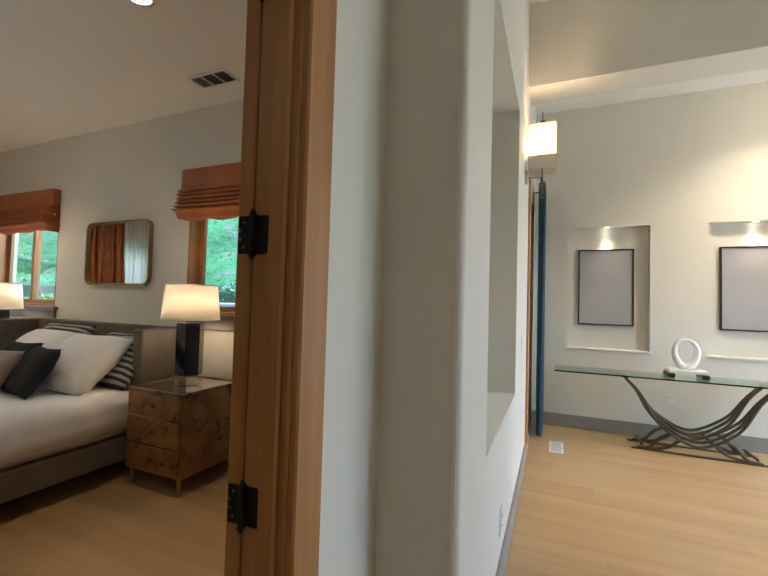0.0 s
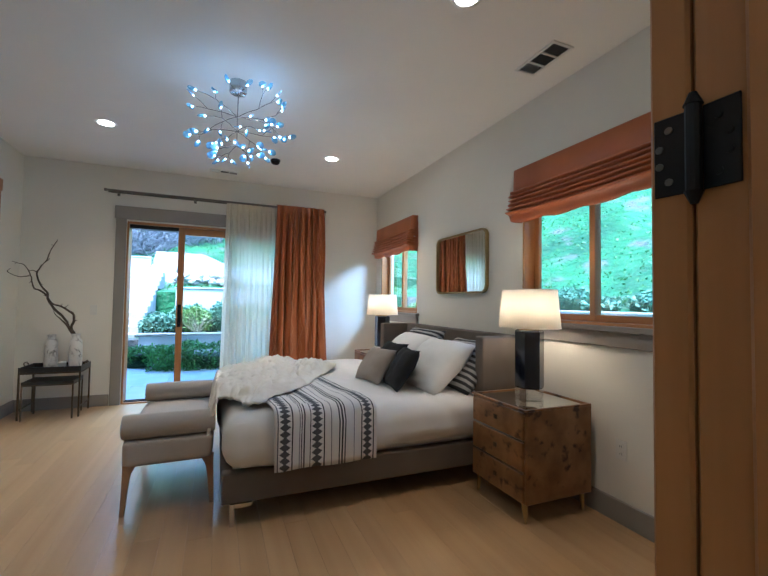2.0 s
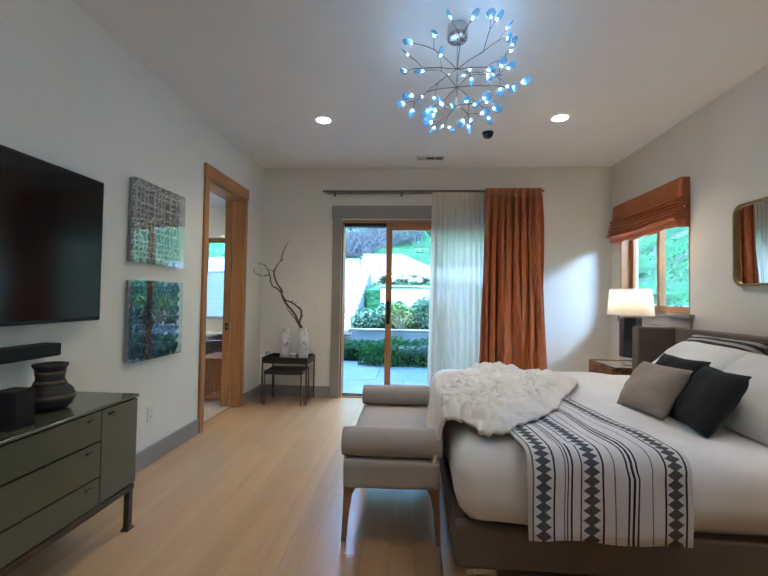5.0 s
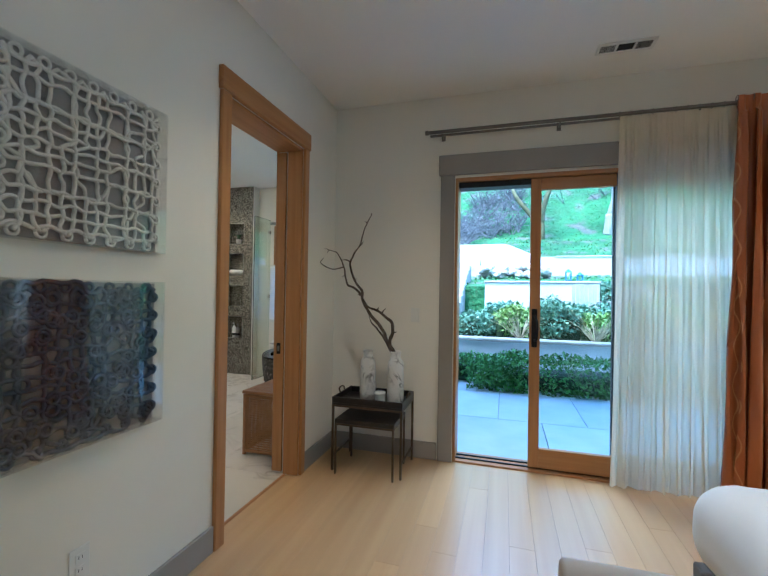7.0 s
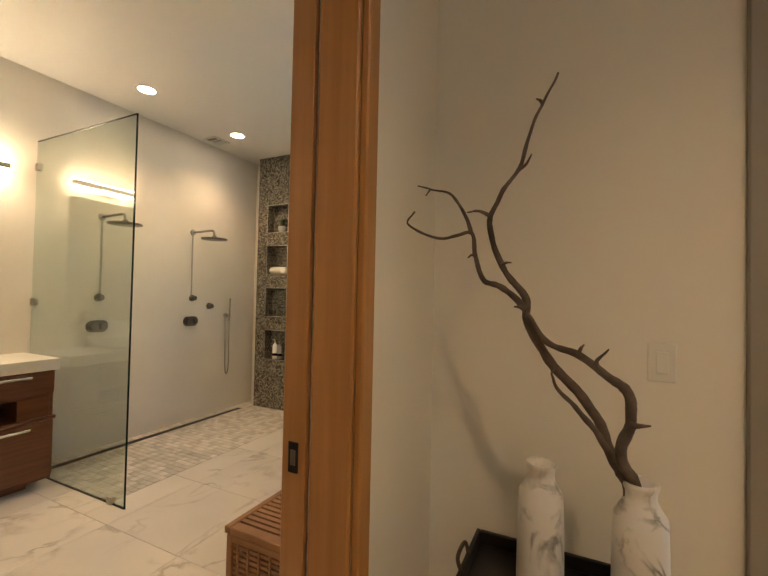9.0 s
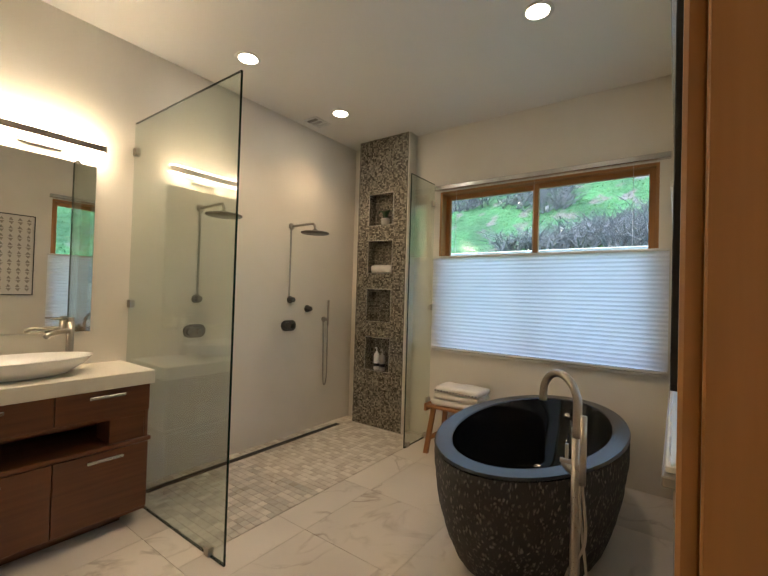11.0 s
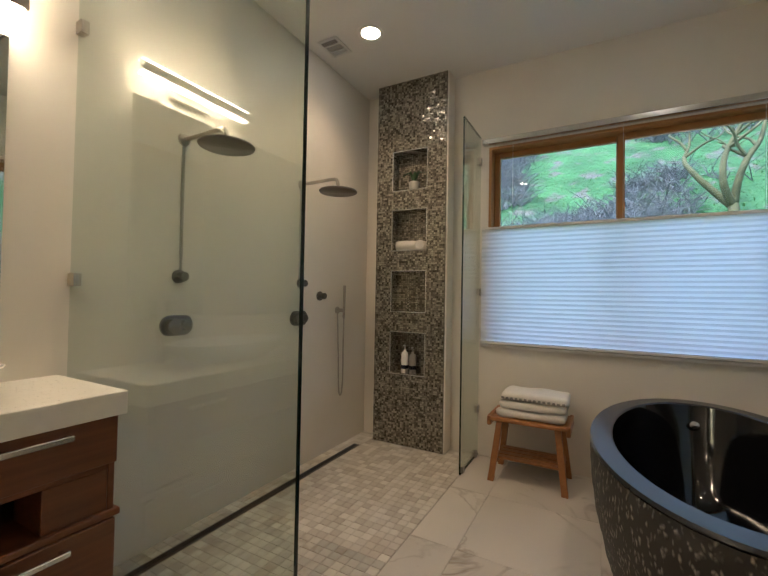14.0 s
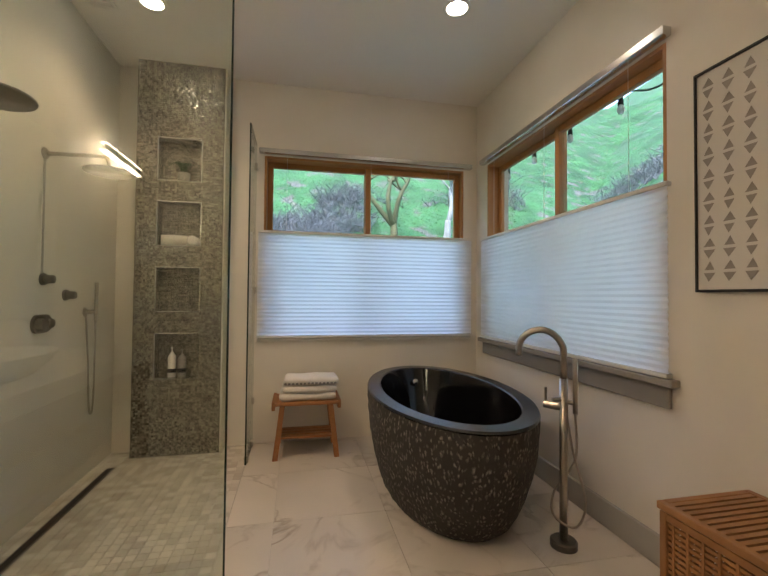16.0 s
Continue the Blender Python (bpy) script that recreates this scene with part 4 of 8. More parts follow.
def knit_pt(u, v):
    """A heap of plump woollen loops, its hem uneven."""
    wide = 0.74 + 0.10 * math.sin(3 * u) + 0.10 * noise.noise(Vector((u * 5, 0.3, 2)))
    a, b = 1.62 * (u + 0.05 * noise.noise(Vector((v * 4, u * 2, 6)))) - 0.12, (v - 0.5) * wide
    x = -3.17 - 0.83 * a + 0.50 * b + 0.04 * noise.noise(Vector((u * 4, v * 3, 1)))
    y = 1.49 + 0.49 * a + 0.86 * b + 0.04 * noise.noise(Vector((u * 4, v * 3, 8)))
    d = noise.voronoi(Vector((a / 0.125 + 0.9 * noise.noise(Vector((u * 7, v * 7, 3))), b / 0.058 + 0.9 * noise.noise(Vector((u * 6, v * 6, 9))), 0.5)))[0]
    puff = max(0.0, min(1.0, (d[1] - d[0]) * 1.5)) ** 0.55
    hem = min(1.0, 9 * min(u, 1 - u) * 1.6, 9 * min(v, 1 - v))
    z = 0.665 + (0.030 + 0.042 * puff) * (0.35 + 0.65 * hem) + 0.050 * hem * (0.4 + noise.noise(Vector((u * 3.4, v * 2.4, 5))))
    edge = 1.47 - y
    if edge > 0:
        z -= 2.2 * edge * min(1, edge * 9)
        y = 1.47 - 0.55 * edge
    return (x, y, max(z, 0.36))


grid(bm, 170, 100, knit_pt)
solid(bm, 0.02)
single("knit_throw", bm, CREAM_KNIT, "chunky cream knitted wool throw heaped over the bed foot", "throw", smooth=True)

bm = bmesh.new()
sp, snn, sl_, spp = nodes_of("striped_pillow_ticking")
tcn, wv = snn.new("ShaderNodeTexCoord"), snn.new("ShaderNodeTexWave")
wv.bands_direction = "Z"
wv.inputs["Scale"].default_value, wv.inputs["Distortion"].default_value, wv.inputs["Detail"].default_value = 7.0, 0.6, 2.0
sl_.new(tcn.outputs["Object"], wv.inputs["Vector"])
mxn = mixed(snn, sl_, ramp(snn, sl_, wv.outputs["Fac"], 0.45, 0.6), (0.035, 0.035, 0.04), (0.40, 0.38, 0.36))
sl_.new(mxn.outputs["Result"], spp.inputs["Base Color"])
spp.inputs["Roughness"].default_value = 0.95
for nm, lab, mat, w, h, t, x, y, z, rx, rz in (
        ("striped_pillow", "grey and black striped bed pillow behind white ones", sp, 0.62, 0.48, 0.19, -3.16, 3.31, 0.80, -40, 0),
        ("striped_pillow", "grey and black striped bed pillow behind white ones", sp, 0.66, 0.48, 0.19, -4.00, 3.33, 0.83, -36, 0),
        ("white_pillow", "plump white cotton pillow leaning back", LINEN, 0.62, 0.52, 0.22, -3.23, 3.08, 0.795, -48, 4),
        ("white_pillow", "plump white cotton pillow leaning back", LINEN, 0.70, 0.52, 0.22, -3.83, 3.10, 0.80, -46, -3),
        ("black_pillow", "small black cotton cushion with cream back", BLACK_CLOTH, 0.35, 0.35, 0.12, -3.24, 2.80, 0.775, -32, -6),
        ("black_pillow", "black cotton cushion tucked behind a beige one", BLACK_CLOTH, 0.36, 0.36, 0.12, -3.60, 2.84, 0.785, -34, 6),
        ("beige_pillow", "beige woven lumbar cushion on the bed", BEIGE, 0.34, 0.32, 0.15, -3.51, 2.69, 0.765, -36, 12)):
    place(single(nm, pillow(bmesh.new(), w, h, t, x), mat, lab, "pillow", "pillows on the bed", True), x, y, z, rx, 0, rz)

# ---- bench ----
bench = thing("bench", "beige upholstered bench with rolled ends and oak legs", "bench", (-3.63, 1.20, 0), rz=1)
part("seat", soft_box(bmesh.new(), -0.57, 0.57, -0.245, 0.245, 0.315, 0.462, 0.03, 10, 0.004, 6), BENCH, bench, smooth=True)
for s in (-1, 1):
    part("bolster", tubed([(s * 0.495, y_, 0.53) for y_ in (-0.252, -0.250, -0.240, -0.1, 0.1, 0.240, 0.250, 0.252)], [0.05, 0.064, 0.070, 0.072, 0.072, 0.070, 0.064, 0.05], 24), BENCH, bench, "rolled end cushion", smooth=True)
    part("end_rail", boxed(s * 0.45 - 0.014, s * 0.45 + 0.014, -0.228, 0.228, 0.283, 0.315, bevel=0.004), WOOD_LEG, bench)
    part("side_rail", boxed(-0.436, 0.436, s * 0.228 - 0.012, s * 0.228 + 0.012, 0.285, 0.315, bevel=0.004), WOOD_LEG, bench)
    for q in (-1, 1):
        bm = bmesh.new()
        rings = []
        for z, w, lean in ((0.0, 0.012, 0.018), (0.15, 0.016, 0.008), (0.24, 0.022, 0.0), (0.285, 0.034, -0.012), (0.315, 0.05, -0.025)):
            cx, cy = s * 0.45, q * (0.226 + lean)
            rings.append([bm.verts.new((cx + dx * 0.015, cy + dy * w, z)) for dx, dy in ((-1, -1), (1, -1), (1, 1), (-1, 1))])
        for a, b in zip(rings, rings[1:]):
            for k in range(4):
                bm.faces.new((a[k], a[(k + 1) % 4], b[(k + 1) % 4], b[k]))
        bm.faces.new(rings[0][::-1]), bm.faces.new(rings[-1])
        part("leg", bm, WOOD_LEG, bench)

# ---- nightstands and lamps ----
def nightstand():
    th = thing("nightstand", "burl wood three-drawer nightstand with mirrored top", "nightstand", (-2.485, 3.125, 0), "nightstands beside the bed")
    w, d = 0.265, 0.53
    part("carcass", boxed(-w, w, 0.012, d, 0.118, 0.655, bevel=0.004), BURL, th)
    part("mirror_top", boxed(-w + 0.02, w - 0.02, 0.03, d - 0.02, 0.655, 0.660), MIRROR, th, "smoked mirror top")
    for a in ((-w, w, 0.0, 0.02), (-w, w, d - 0.02, d), (-w, -w + 0.02, 0.02, d - 0.02), (w - 0.02, w, 0.02, d - 0.02)):
        part("top_edge", boxed(*a, 0.655, 0.667, bevel=0.002), BURL, th)
    for k, (a, b) in enumerate(((0.125, 0.292), (0.308, 0.472), (0.488, 0.648))):
        dr = part("drawer_front", boxed(-w + 0.018, w - 0.018, -0.004, 0.014, a, b, bevel=0.003), BURL, th)
        part("knob", boxed(-0.014, 0.014, -0.013, -0.004, (a + b) / 2 - 0.014, (a + b) / 2 + 0.014, bevel=0.003), BRONZE, dr, "small square bronze knob")
        if k:
            part("inlay", boxed(-w + 0.014, w - 0.014, 0.004, 0.0135, a - 0.014, a - 0.002), CHROME, th, "bright metal inlay strip")
    for sx in (-1, 1):
        for y in (0.035, d - 0.04):
            part("leg", rodded((sx * (w - 0.035), y, 0.0), (sx * (w - 0.045), y, 0.119), 0.009, 0.019, 12), BRASS, th, "tapered brass leg")
    return th


ns = nightstand()
copy_thing(ns, pose(-5.115, 3.125, 0))


def table_lamp():
    th = thing("table_lamp", "navy lacquer hexagonal lamp with a white drum shade lit", "table lamp", (-2.49, 3.40, 0.667), "lamps on the nightstands")
    part("acrylic_base", lathed([(0.0, 0.0), (0.092, 0.0), (0.092, 0.03), (0.088, 0.034), (0.092, 0.038), (0.092, 0.066), (0.0, 0.066)], 6), ACRYLIC, th, "clear acrylic block")
    body = lathed([(0.0, 0.066), (0.088, 0.066), (0.094, 0.075), (0.094, 0.44), (0.088, 0.452), (0.0, 0.452)], 6)
    part("body", body, NAVY, th)
    part("cap", lathed([(0.0, 0.452), (0.075, 0.452), (0.075, 0.462), (0.014, 0.464), (0.014, 0.50), (0.0, 0.50)], 24), BRASS, th)
    sh = lathed([(0.198, 0.468), (0.176, 0.716)], 48)
    bmesh.ops.solidify(sh, geom=sh.faces[:], thickness=0.002)
    s = part("shade", sh, SHADE, th, "white linen drum shade", smooth=True)
    for r, z in ((0.199, 0.468), (0.177, 0.716)):
        part("hem", lathed([(r - 0.003, z - 0.004), (r + 0.001, z - 0.004), (r + 0.001, z + 0.004), (r - 0.003, z + 0.004), (r - 0.003, z - 0.004)], 48), SHADE, s)
    part("bulb", lathed([(0.0, 0.50), (0.016, 0.505), (0.03, 0.545), (0.034, 0.575), (0.02, 0.605), (0.0, 0.612)], 16), BULB, th, smooth=True)
    return th


BULB = glowing("bulb_glow", (1.0, 0.74, 0.45), 4)
tl = table_lamp()
copy_thing(tl, pose(-5.11, 3.40, 0.667))
for x in (-2.49, -5.11):
    l = new("bedside_light", lamp_data("bedside_light", "POINT", 0.75, WARM, 0.05))
    l.location = (x, 3.40, 1.29)

# ---- wall mirror ----
def round_rect(w, h, r, n=8):
    out = []
    for cx, cz, a0 in ((w - r, h - r, 0), (-w + r, h - r, 90), (-w + r, -h + r, 180), (w - r, -h + r, 270)):
        out += [(cx + r * math.cos(radians(a0 + 90 * k / n)), cz + r * math.sin(radians(a0 + 90 * k / n))) for k in range(n + 1)]
    return out


wm = thing("wall_mirror", "rectangular wall mirror with rounded brass frame", "mirror", (-3.775, BY1, 1.685))
outer, inner = round_rect(0.447, 0.298, 0.075), round_rect(0.430, 0.281, 0.06)
bm = bmesh.new()
loops = [[bm.verts.new((x, y, z)) for x, z in ring] for ring, y in ((outer, -0.002), (outer, -0.034), (inner, -0.034), (inner, -0.016))]
for a, b in zip(loops, loops[1:]):
    for k in range(len(a)):
        j = (k + 1) % len(a)
        bm.faces.new((a[k], a[j], b[j], b[k]))
bmesh.ops.recalc_face_normals(bm, faces=bm.faces)
part("frame", bm, BRASS, wm)
bm = bmesh.new()
front, rear = [[bm.verts.new((x, y, z)) for x, z in round_rect(0.4315, 0.2825, 0.061)] for y in (-0.018, -0.006)]
for k in range(len(front)):
    bm.faces.new((front[k], front[(k + 1) % len(front)], rear[(k + 1) % len(front)], rear[k]))
bm.faces.new(front), bm.faces.new(rear[::-1])
bmesh.ops.recalc_face_normals(bm, faces=bm.faces)
part("glass", bm, MIRROR, wm, "clear silvered glass")

# ---- pocket door edge with its flush pull ----
pd = thing("pocket_door", "fir pocket door slid into the wall, edge showing", "door", (PK[0] + 0.012, WY1 + 0.034, 0))
part("leaf_edge", boxed(-0.03, 0.006, -0.036, 0.036, 0.012, PK[3] - 0.022, bevel=0.002), FIR, pd)
part("edge_pull", boxed(0.0055, 0.0085, -0.016, 0.016, 0.865, 0.945, bevel=0.002), BLACK, pd, "black flush edge pull")
part("pull_recess", boxed(0.008, 0.0095, -0.008, 0.008, 0.885, 0.925, bevel=0.001), GUNMETAL, pd)

# ---- nesting side tables with vases ----
st = thing("nesting_table", "black tray-top nesting side table with brass legs", "side table", (-5.87, -0.17, 0), "nested tables in the corner")
L, D, H = 0.27, 0.19, 0.50
part("tray", boxed(-D, D, -L, L, H - 0.012, H, bevel=0.002), BLACK_WOOD, st)
for a in ((-D, D, -L, -L + 0.014), (-D, D, L - 0.014, L), (-D, -D + 0.014, -L + 0.014, L - 0.014), (D - 0.014, D, -L + 0.014, L - 0.014)):
    part("tray_rim", boxed(*a, H, H + 0.045, bevel=0.003), BLACK_WOOD, st)
for s in (-1, 1):
    part("handle", tubed(curve_pts([(-0.045, s * (L - 0.007), H + 0.04), (-0.04, s * (L + 0.004), H + 0.075), (0.04, s * (L + 0.004), H + 0.075), (0.045, s * (L - 0.007), H + 0.04)], 4), 0.006), BRONZE, st)
    for q in (-1, 1):
        part("leg", boxed(q * (D - 0.008) - 0.008, q * (D - 0.008) + 0.008, s * (L - 0.008) - 0.008, s * (L - 0.008) + 0.008, 0.0, H - 0.012, bevel=0.001), BRONZE, st)
    part("top_rail", boxed(-D + 0.016, D - 0.016, s * (L - 0.008) - 0.007, s * (L - 0.008) + 0.007, H - 0.027, H - 0.012), BRONZE, st)
    part("low_rail", boxed(-D + 0.016, D - 0.016, s * (L - 0.008) - 0.006, s * (L - 0.008) + 0.006, 0.10, 0.112), BRONZE, st)
for q in (-1, 1):
    part("front_rail", boxed(q * (D - 0.008) - 0.007, q * (D - 0.008) + 0.007, -L + 0.016, L - 0.016, H - 0.027, H - 0.012), BRONZE, st)
lt = thing("low_nesting_table", "lower black nesting table tucked under the taller one", "side table", (-5.80, -0.17, 0), "nested tables in the corner")
L, D, H = 0.225, 0.17, 0.40
part("top", boxed(-D, D, -L, L, H - 0.03, H, bevel=0.003), BLACK_WOOD, lt)
for s in (-1, 1):
    for q in (-1, 1):
        part("leg", boxed(q * (D - 0.008) - 0.007, q * (D - 0.008) + 0.007, s * (L - 0.008) - 0.007, s * (L - 0.008) + 0.007, 0.0, H - 0.03, bevel=0.001), BRONZE, lt)
    part("rail", boxed(-D + 0.016, D - 0.016, s * (L - 0.008) - 0.006, s * (L - 0.008) + 0.006, H - 0.044, H - 0.03), BRONZE, lt)
    part("end_rail", boxed(s * (D - 0.008) - 0.006, s * (D - 0.008) + 0.006, -L + 0.016, L - 0.016, H - 0.044, H - 0.03), BRONZE, lt)


def vase(x, y, h, r):
    k = h / 0.38
    return place(single("vase", lathed([(0.0, 0.0), (r * 0.85, 0.0), (r * 0.98, 0.012), (r, 0.06), (r * 0.97, 0.22 * k), (r * 0.92, 0.30 * k), (r * 0.66, 0.325 * k), (r * 0.56, 0.34 * k), (r * 0.56, 0.358 * k),
                                              (r * 0.64, 0.37 * k), (r * 0.64, 0.38 * k), (r * 0.5, 0.378 * k), (r * 0.46, 0.33 * k), (0.0, 0.30 * k)], 40), VASE_STONE,
                        "tall white ceramic vase with dark marbled veins", "vase", "vases on the side table", True), x, y, 0.501)


vase(-5.87, -0.225, 0.375, 0.062)
vase(-5.84, 0.005, 0.385, 0.063)
place(single("candle_cup", lathed([(0, 0), (0.037, 0.0), (0.039, 0.006), (0.039, 0.068), (0.042, 0.07), (0.042, 0.082), (0.036, 0.086), (0, 0.087)], 28), PORCELAIN, "small white lidded ceramic jar", "jar", smooth=True), -5.79, -0.10, 0.501)
br = thing("branches", "bare twisted dark driftwood branches standing in a vase", "branches", (-5.84, 0.005, 0.60))


def limb(pts, r0, r1, name="branch"):
    p = curve_pts(pts, 9)
    rad = [(r0 + (r1 - r0) * i / (len(p) - 1)) * (1 + 0.22 * noise.noise(Vector((i * 0.55, r0 * 90, 2)))) for i in range(len(p))]
    p = [q + Vector((noise.noise(q * 17), noise.noise(q * 17 + Vector((5, 0, 0))), 0)) * 0.006 for q in p]
    return part(name, tubed(p, rad, 8), BARK, br, smooth=True)


limb([(0.000, -0.005, 0.020), (0.003, -0.025, 0.260), (0.006, -0.063, 0.337), (0.009, -0.100, 0.438), (0.011, -0.197, 0.550), (0.014, -0.265, 0.661), (0.017, -0.272, 0.726), (0.020, -0.337, 0.820), (0.023, -0.365, 0.902), (0.026, -0.366, 0.957), (0.029, -0.340, 1.017), (0.031, -0.295, 1.080), (0.034, -0.265, 1.176), (0.037, -0.235, 1.250), (0.040, -0.195, 1.323)], 0.015, 0.003)
limb([(0.010, 0.005, 0.020), (0.014, -0.005, 0.260), (0.018, -0.042, 0.341), (0.021, -0.022, 0.438), (0.025, -0.033, 0.507), (0.029, -0.075, 0.538), (0.033, -0.140, 0.587), (0.036, -0.210, 0.613), (0.040, -0.265, 0.687)], 0.015, 0.008)
limb([(0.030, -0.270, 0.700), (0.030, -0.336, 0.759), (0.030, -0.384, 0.779), (0.030, -0.405, 0.849), (0.030, -0.420, 0.912), (0.030, -0.463, 0.907), (0.030, -0.522, 0.903), (0.030, -0.618, 0.949), (0.030, -0.594, 0.988)], 0.009, 0.0025)
limb([(0.030, -0.420, 0.912), (0.030, -0.435, 0.962), (0.030, -0.480, 1.030), (0.030, -0.541, 1.050), (0.030, -0.588, 1.066)], 0.006, 0.002)
limb([(0.020, -0.055, 0.330), (0.023, -0.122, 0.429), (0.027, -0.185, 0.489), (0.030, -0.203, 0.531)], 0.009, 0.003)
limb([(0.035, -0.366, 0.957), (0.040, -0.395, 0.972), (0.045, -0.428, 0.969)], 0.006, 0.002, "twig")
limb([(0.035, -0.075, 0.538), (0.040, -0.102, 0.572), (0.045, -0.075, 0.608)], 0.009, 0.002, "twig")
limb([(0.035, -0.022, 0.427), (0.040, -0.005, 0.430), (0.045, 0.017, 0.435)], 0.010, 0.002, "twig")
limb([(0.035, -0.295, 1.080), (0.040, -0.275, 1.090), (0.045, -0.260, 1.115)], 0.006, 0.002, "twig")
limb([(0.035, -0.235, 1.250), (0.040, -0.242, 1.259), (0.045, -0.250, 1.262)], 0.005, 0.002, "twig")
limb([(0.035, -0.197, 0.550), (0.040, -0.200, 0.543), (0.045, -0.203, 0.531)], 0.006, 0.002, "twig")
limb([(0.035, -0.272, 0.700), (0.040, -0.286, 0.705), (0.045, -0.300, 0.705)], 0.007, 0.002, "twig")
limb([(0.035, -0.140, 0.587), (0.040, -0.133, 0.604), (0.045, -0.125, 0.615)], 0.006, 0.002, "twig")
limb([(0.035, -0.337, 0.820), (0.040, -0.321, 0.825), (0.045, -0.305, 0.825)], 0.005, 0.002, "twig")
limb([(0.035, -0.541, 1.050), (0.040, -0.548, 1.043), (0.045, -0.555, 1.030)], 0.003, 0.002, "twig")
limb([(0.035, -0.405, 0.849), (0.040, -0.415, 0.848), (0.045, -0.425, 0.840)], 0.004, 0.002, "twig")

# ---- woven string panels in acrylic boxes ----
GREY_BOARD = surface("grey_backing", (0.27, 0.25, 0.235), (0.31, 0.29, 0.27), 6, 0.85, fine=200, bump=0.15)
NAVY_BOARD = surface("slate_backing", (0.25, 0.24, 0.235), (0.29, 0.28, 0.27), 6, 0.85, fine=200, bump=0.15)
WHITE_CORD = surface("white_cord", (0.70, 0.66, 0.58), (0.78, 0.74, 0.66), 30, 0.9, fine=400, bump=0.4)
INK_CORD = surface("ink_blue_cord", (0.014, 0.022, 0.042), (0.055, 0.085, 0.13), 7, 0.8, fine=400, bump=0.4)


def string_panel(z0, z1, board, cord, label, seed, loops):
    rnd = random.Random(seed)
    x0, x1 = -4.255, -3.655
    th = thing("string_art", label, "wall art", (0, BY0, 0), "pair of panels on the wall")
    part("backboard", boxed(x0 + 0.02, x1 - 0.006, 0.002, 0.02, z0 + 0.006, z1 - 0.006), board, th)
    bm = bmesh.new()
    w, h = x1 - x0 - 0.06, z1 - z0 - 0.05
    n = 14
    for run in range(2):
        for i in range(n):
            pts, c, hop = [], (i + 0.5) / n, 0.0
            k = 0
            while k <= 22:
                s = k / 22
                wob = 0.10 * math.sin(k * 1.7 + i * 2.3 + seed) + rnd.uniform(-0.10, 0.10) + hop
                if rnd.random() < 0.035:
                    hop = 0.9 * rnd.choice((-1, 1)) if hop == 0 else 0.0
                cc = c + wob / n
                if k in (0, 22):
                    cc = c + (0.5 / n if (i + (k > 0)) % 2 else -0.5 / n)
                lift = 0.027 + 0.006 * math.sin(math.pi * (k + i + run)) + (0.004 if (k + i + run) % 2 else -0.002)
                a, b = (x1 - 0.03 - w * s, z1 - 0.025 - h * cc) if run else (x1 - 0.03 - w * cc, z1 - 0.025 - h * s)
                pts.append((a, lift, b))
                k += 1
            tube(bm, curve_pts(pts, 3), 0.0066 if loops else 0.0078, 6)
            if i % 2 == 0:
                for e in (0, 1):
                    cx = c + 0.5 / n
                    a, b = (x1 - 0.03 - w * e, z1 - 0.025 - h * cx) if run else (x1 - 0.03 - w * cx, z1 - 0.025 - h * e)
                    ring = [(a + (0.016 * math.cos(q * math.pi / 5)), 0.027, b + 0.016 * math.sin(q * math.pi / 5)) for q in range(11)]
                    tube(bm, ring, 0.006, 5)
    if not loops:
        for k in range(110):
            cx, cz = rnd.uniform(x0 + 0.05, x1 - 0.05), rnd.uniform(z0 + 0.05, z1 - 0.05)
            ring = [(cx + 0.019 * math.cos(q * math.pi / 5), 0.036, cz + 0.019 * math.sin(q * math.pi / 5)) for q in range(11)]
            tube(bm, ring, 0.0065, 5)
    part("cord", bm, cord, th, smooth=True)
    part("acrylic_cover", boxed(x0, x1, 0.052, 0.056, z0, z1), ACRYLIC, th, "clear acrylic cover")
    for a in ((x0, x0 + 0.004, z0, z1), (x1 - 0.004, x1, z0, z1), (x0 + 0.004, x1 - 0.004, z0, z0 + 0.004), (x0 + 0.004, x1 - 0.004, z1 - 0.004, z1)):
        part("acrylic_side", boxed(a[0], a[1], 0.0, 0.052, a[2], a[3]), ACRYLIC, th)


string_panel(1.475, 2.055, GREY_BOARD, WHITE_CORD, "white cord lattice in a clear acrylic box", 3, True)
string_panel(0.79, 1.357, NAVY_BOARD, INK_CORD, "ink blue cord lattice in a clear acrylic box", 8, False)

# ---- television, soundbar, dresser ----
tv = thing("television", "large black flat television mounted on the wall", "television", (0, BY0, 0))
part("body", boxed(-3.36, -1.85, 0.045, 0.072, 1.10, 1.925, bevel=0.006), BLACK, tv)
part("screen", boxed(-3.345, -1.865, 0.072, 0.074, 1.12, 1.91), SCREEN, tv, "glossy black screen")
part("wall_mount", boxed(-2.85, -2.35, 0.0, 0.045, 1.30, 1.72), BLACK, tv)
sb = thing("soundbar", "slim black soundbar fixed under the television", "soundbar", (0, BY0, 0))
part("body", boxed(-3.055, -2.15, 0.02, 0.115, 0.935, 1.0, bevel=0.008, seg=2), BLACK_CLOTH, sb)
part("bracket", boxed(-2.7, -2.5, 0.0, 0.02, 0.95, 0.99), BLACK, sb)
dr = thing("dresser", "olive lacquered dresser with bronze base and drawers", "dresser", (0, BY0, 0))
X0, X1 = -3.19, -1.35
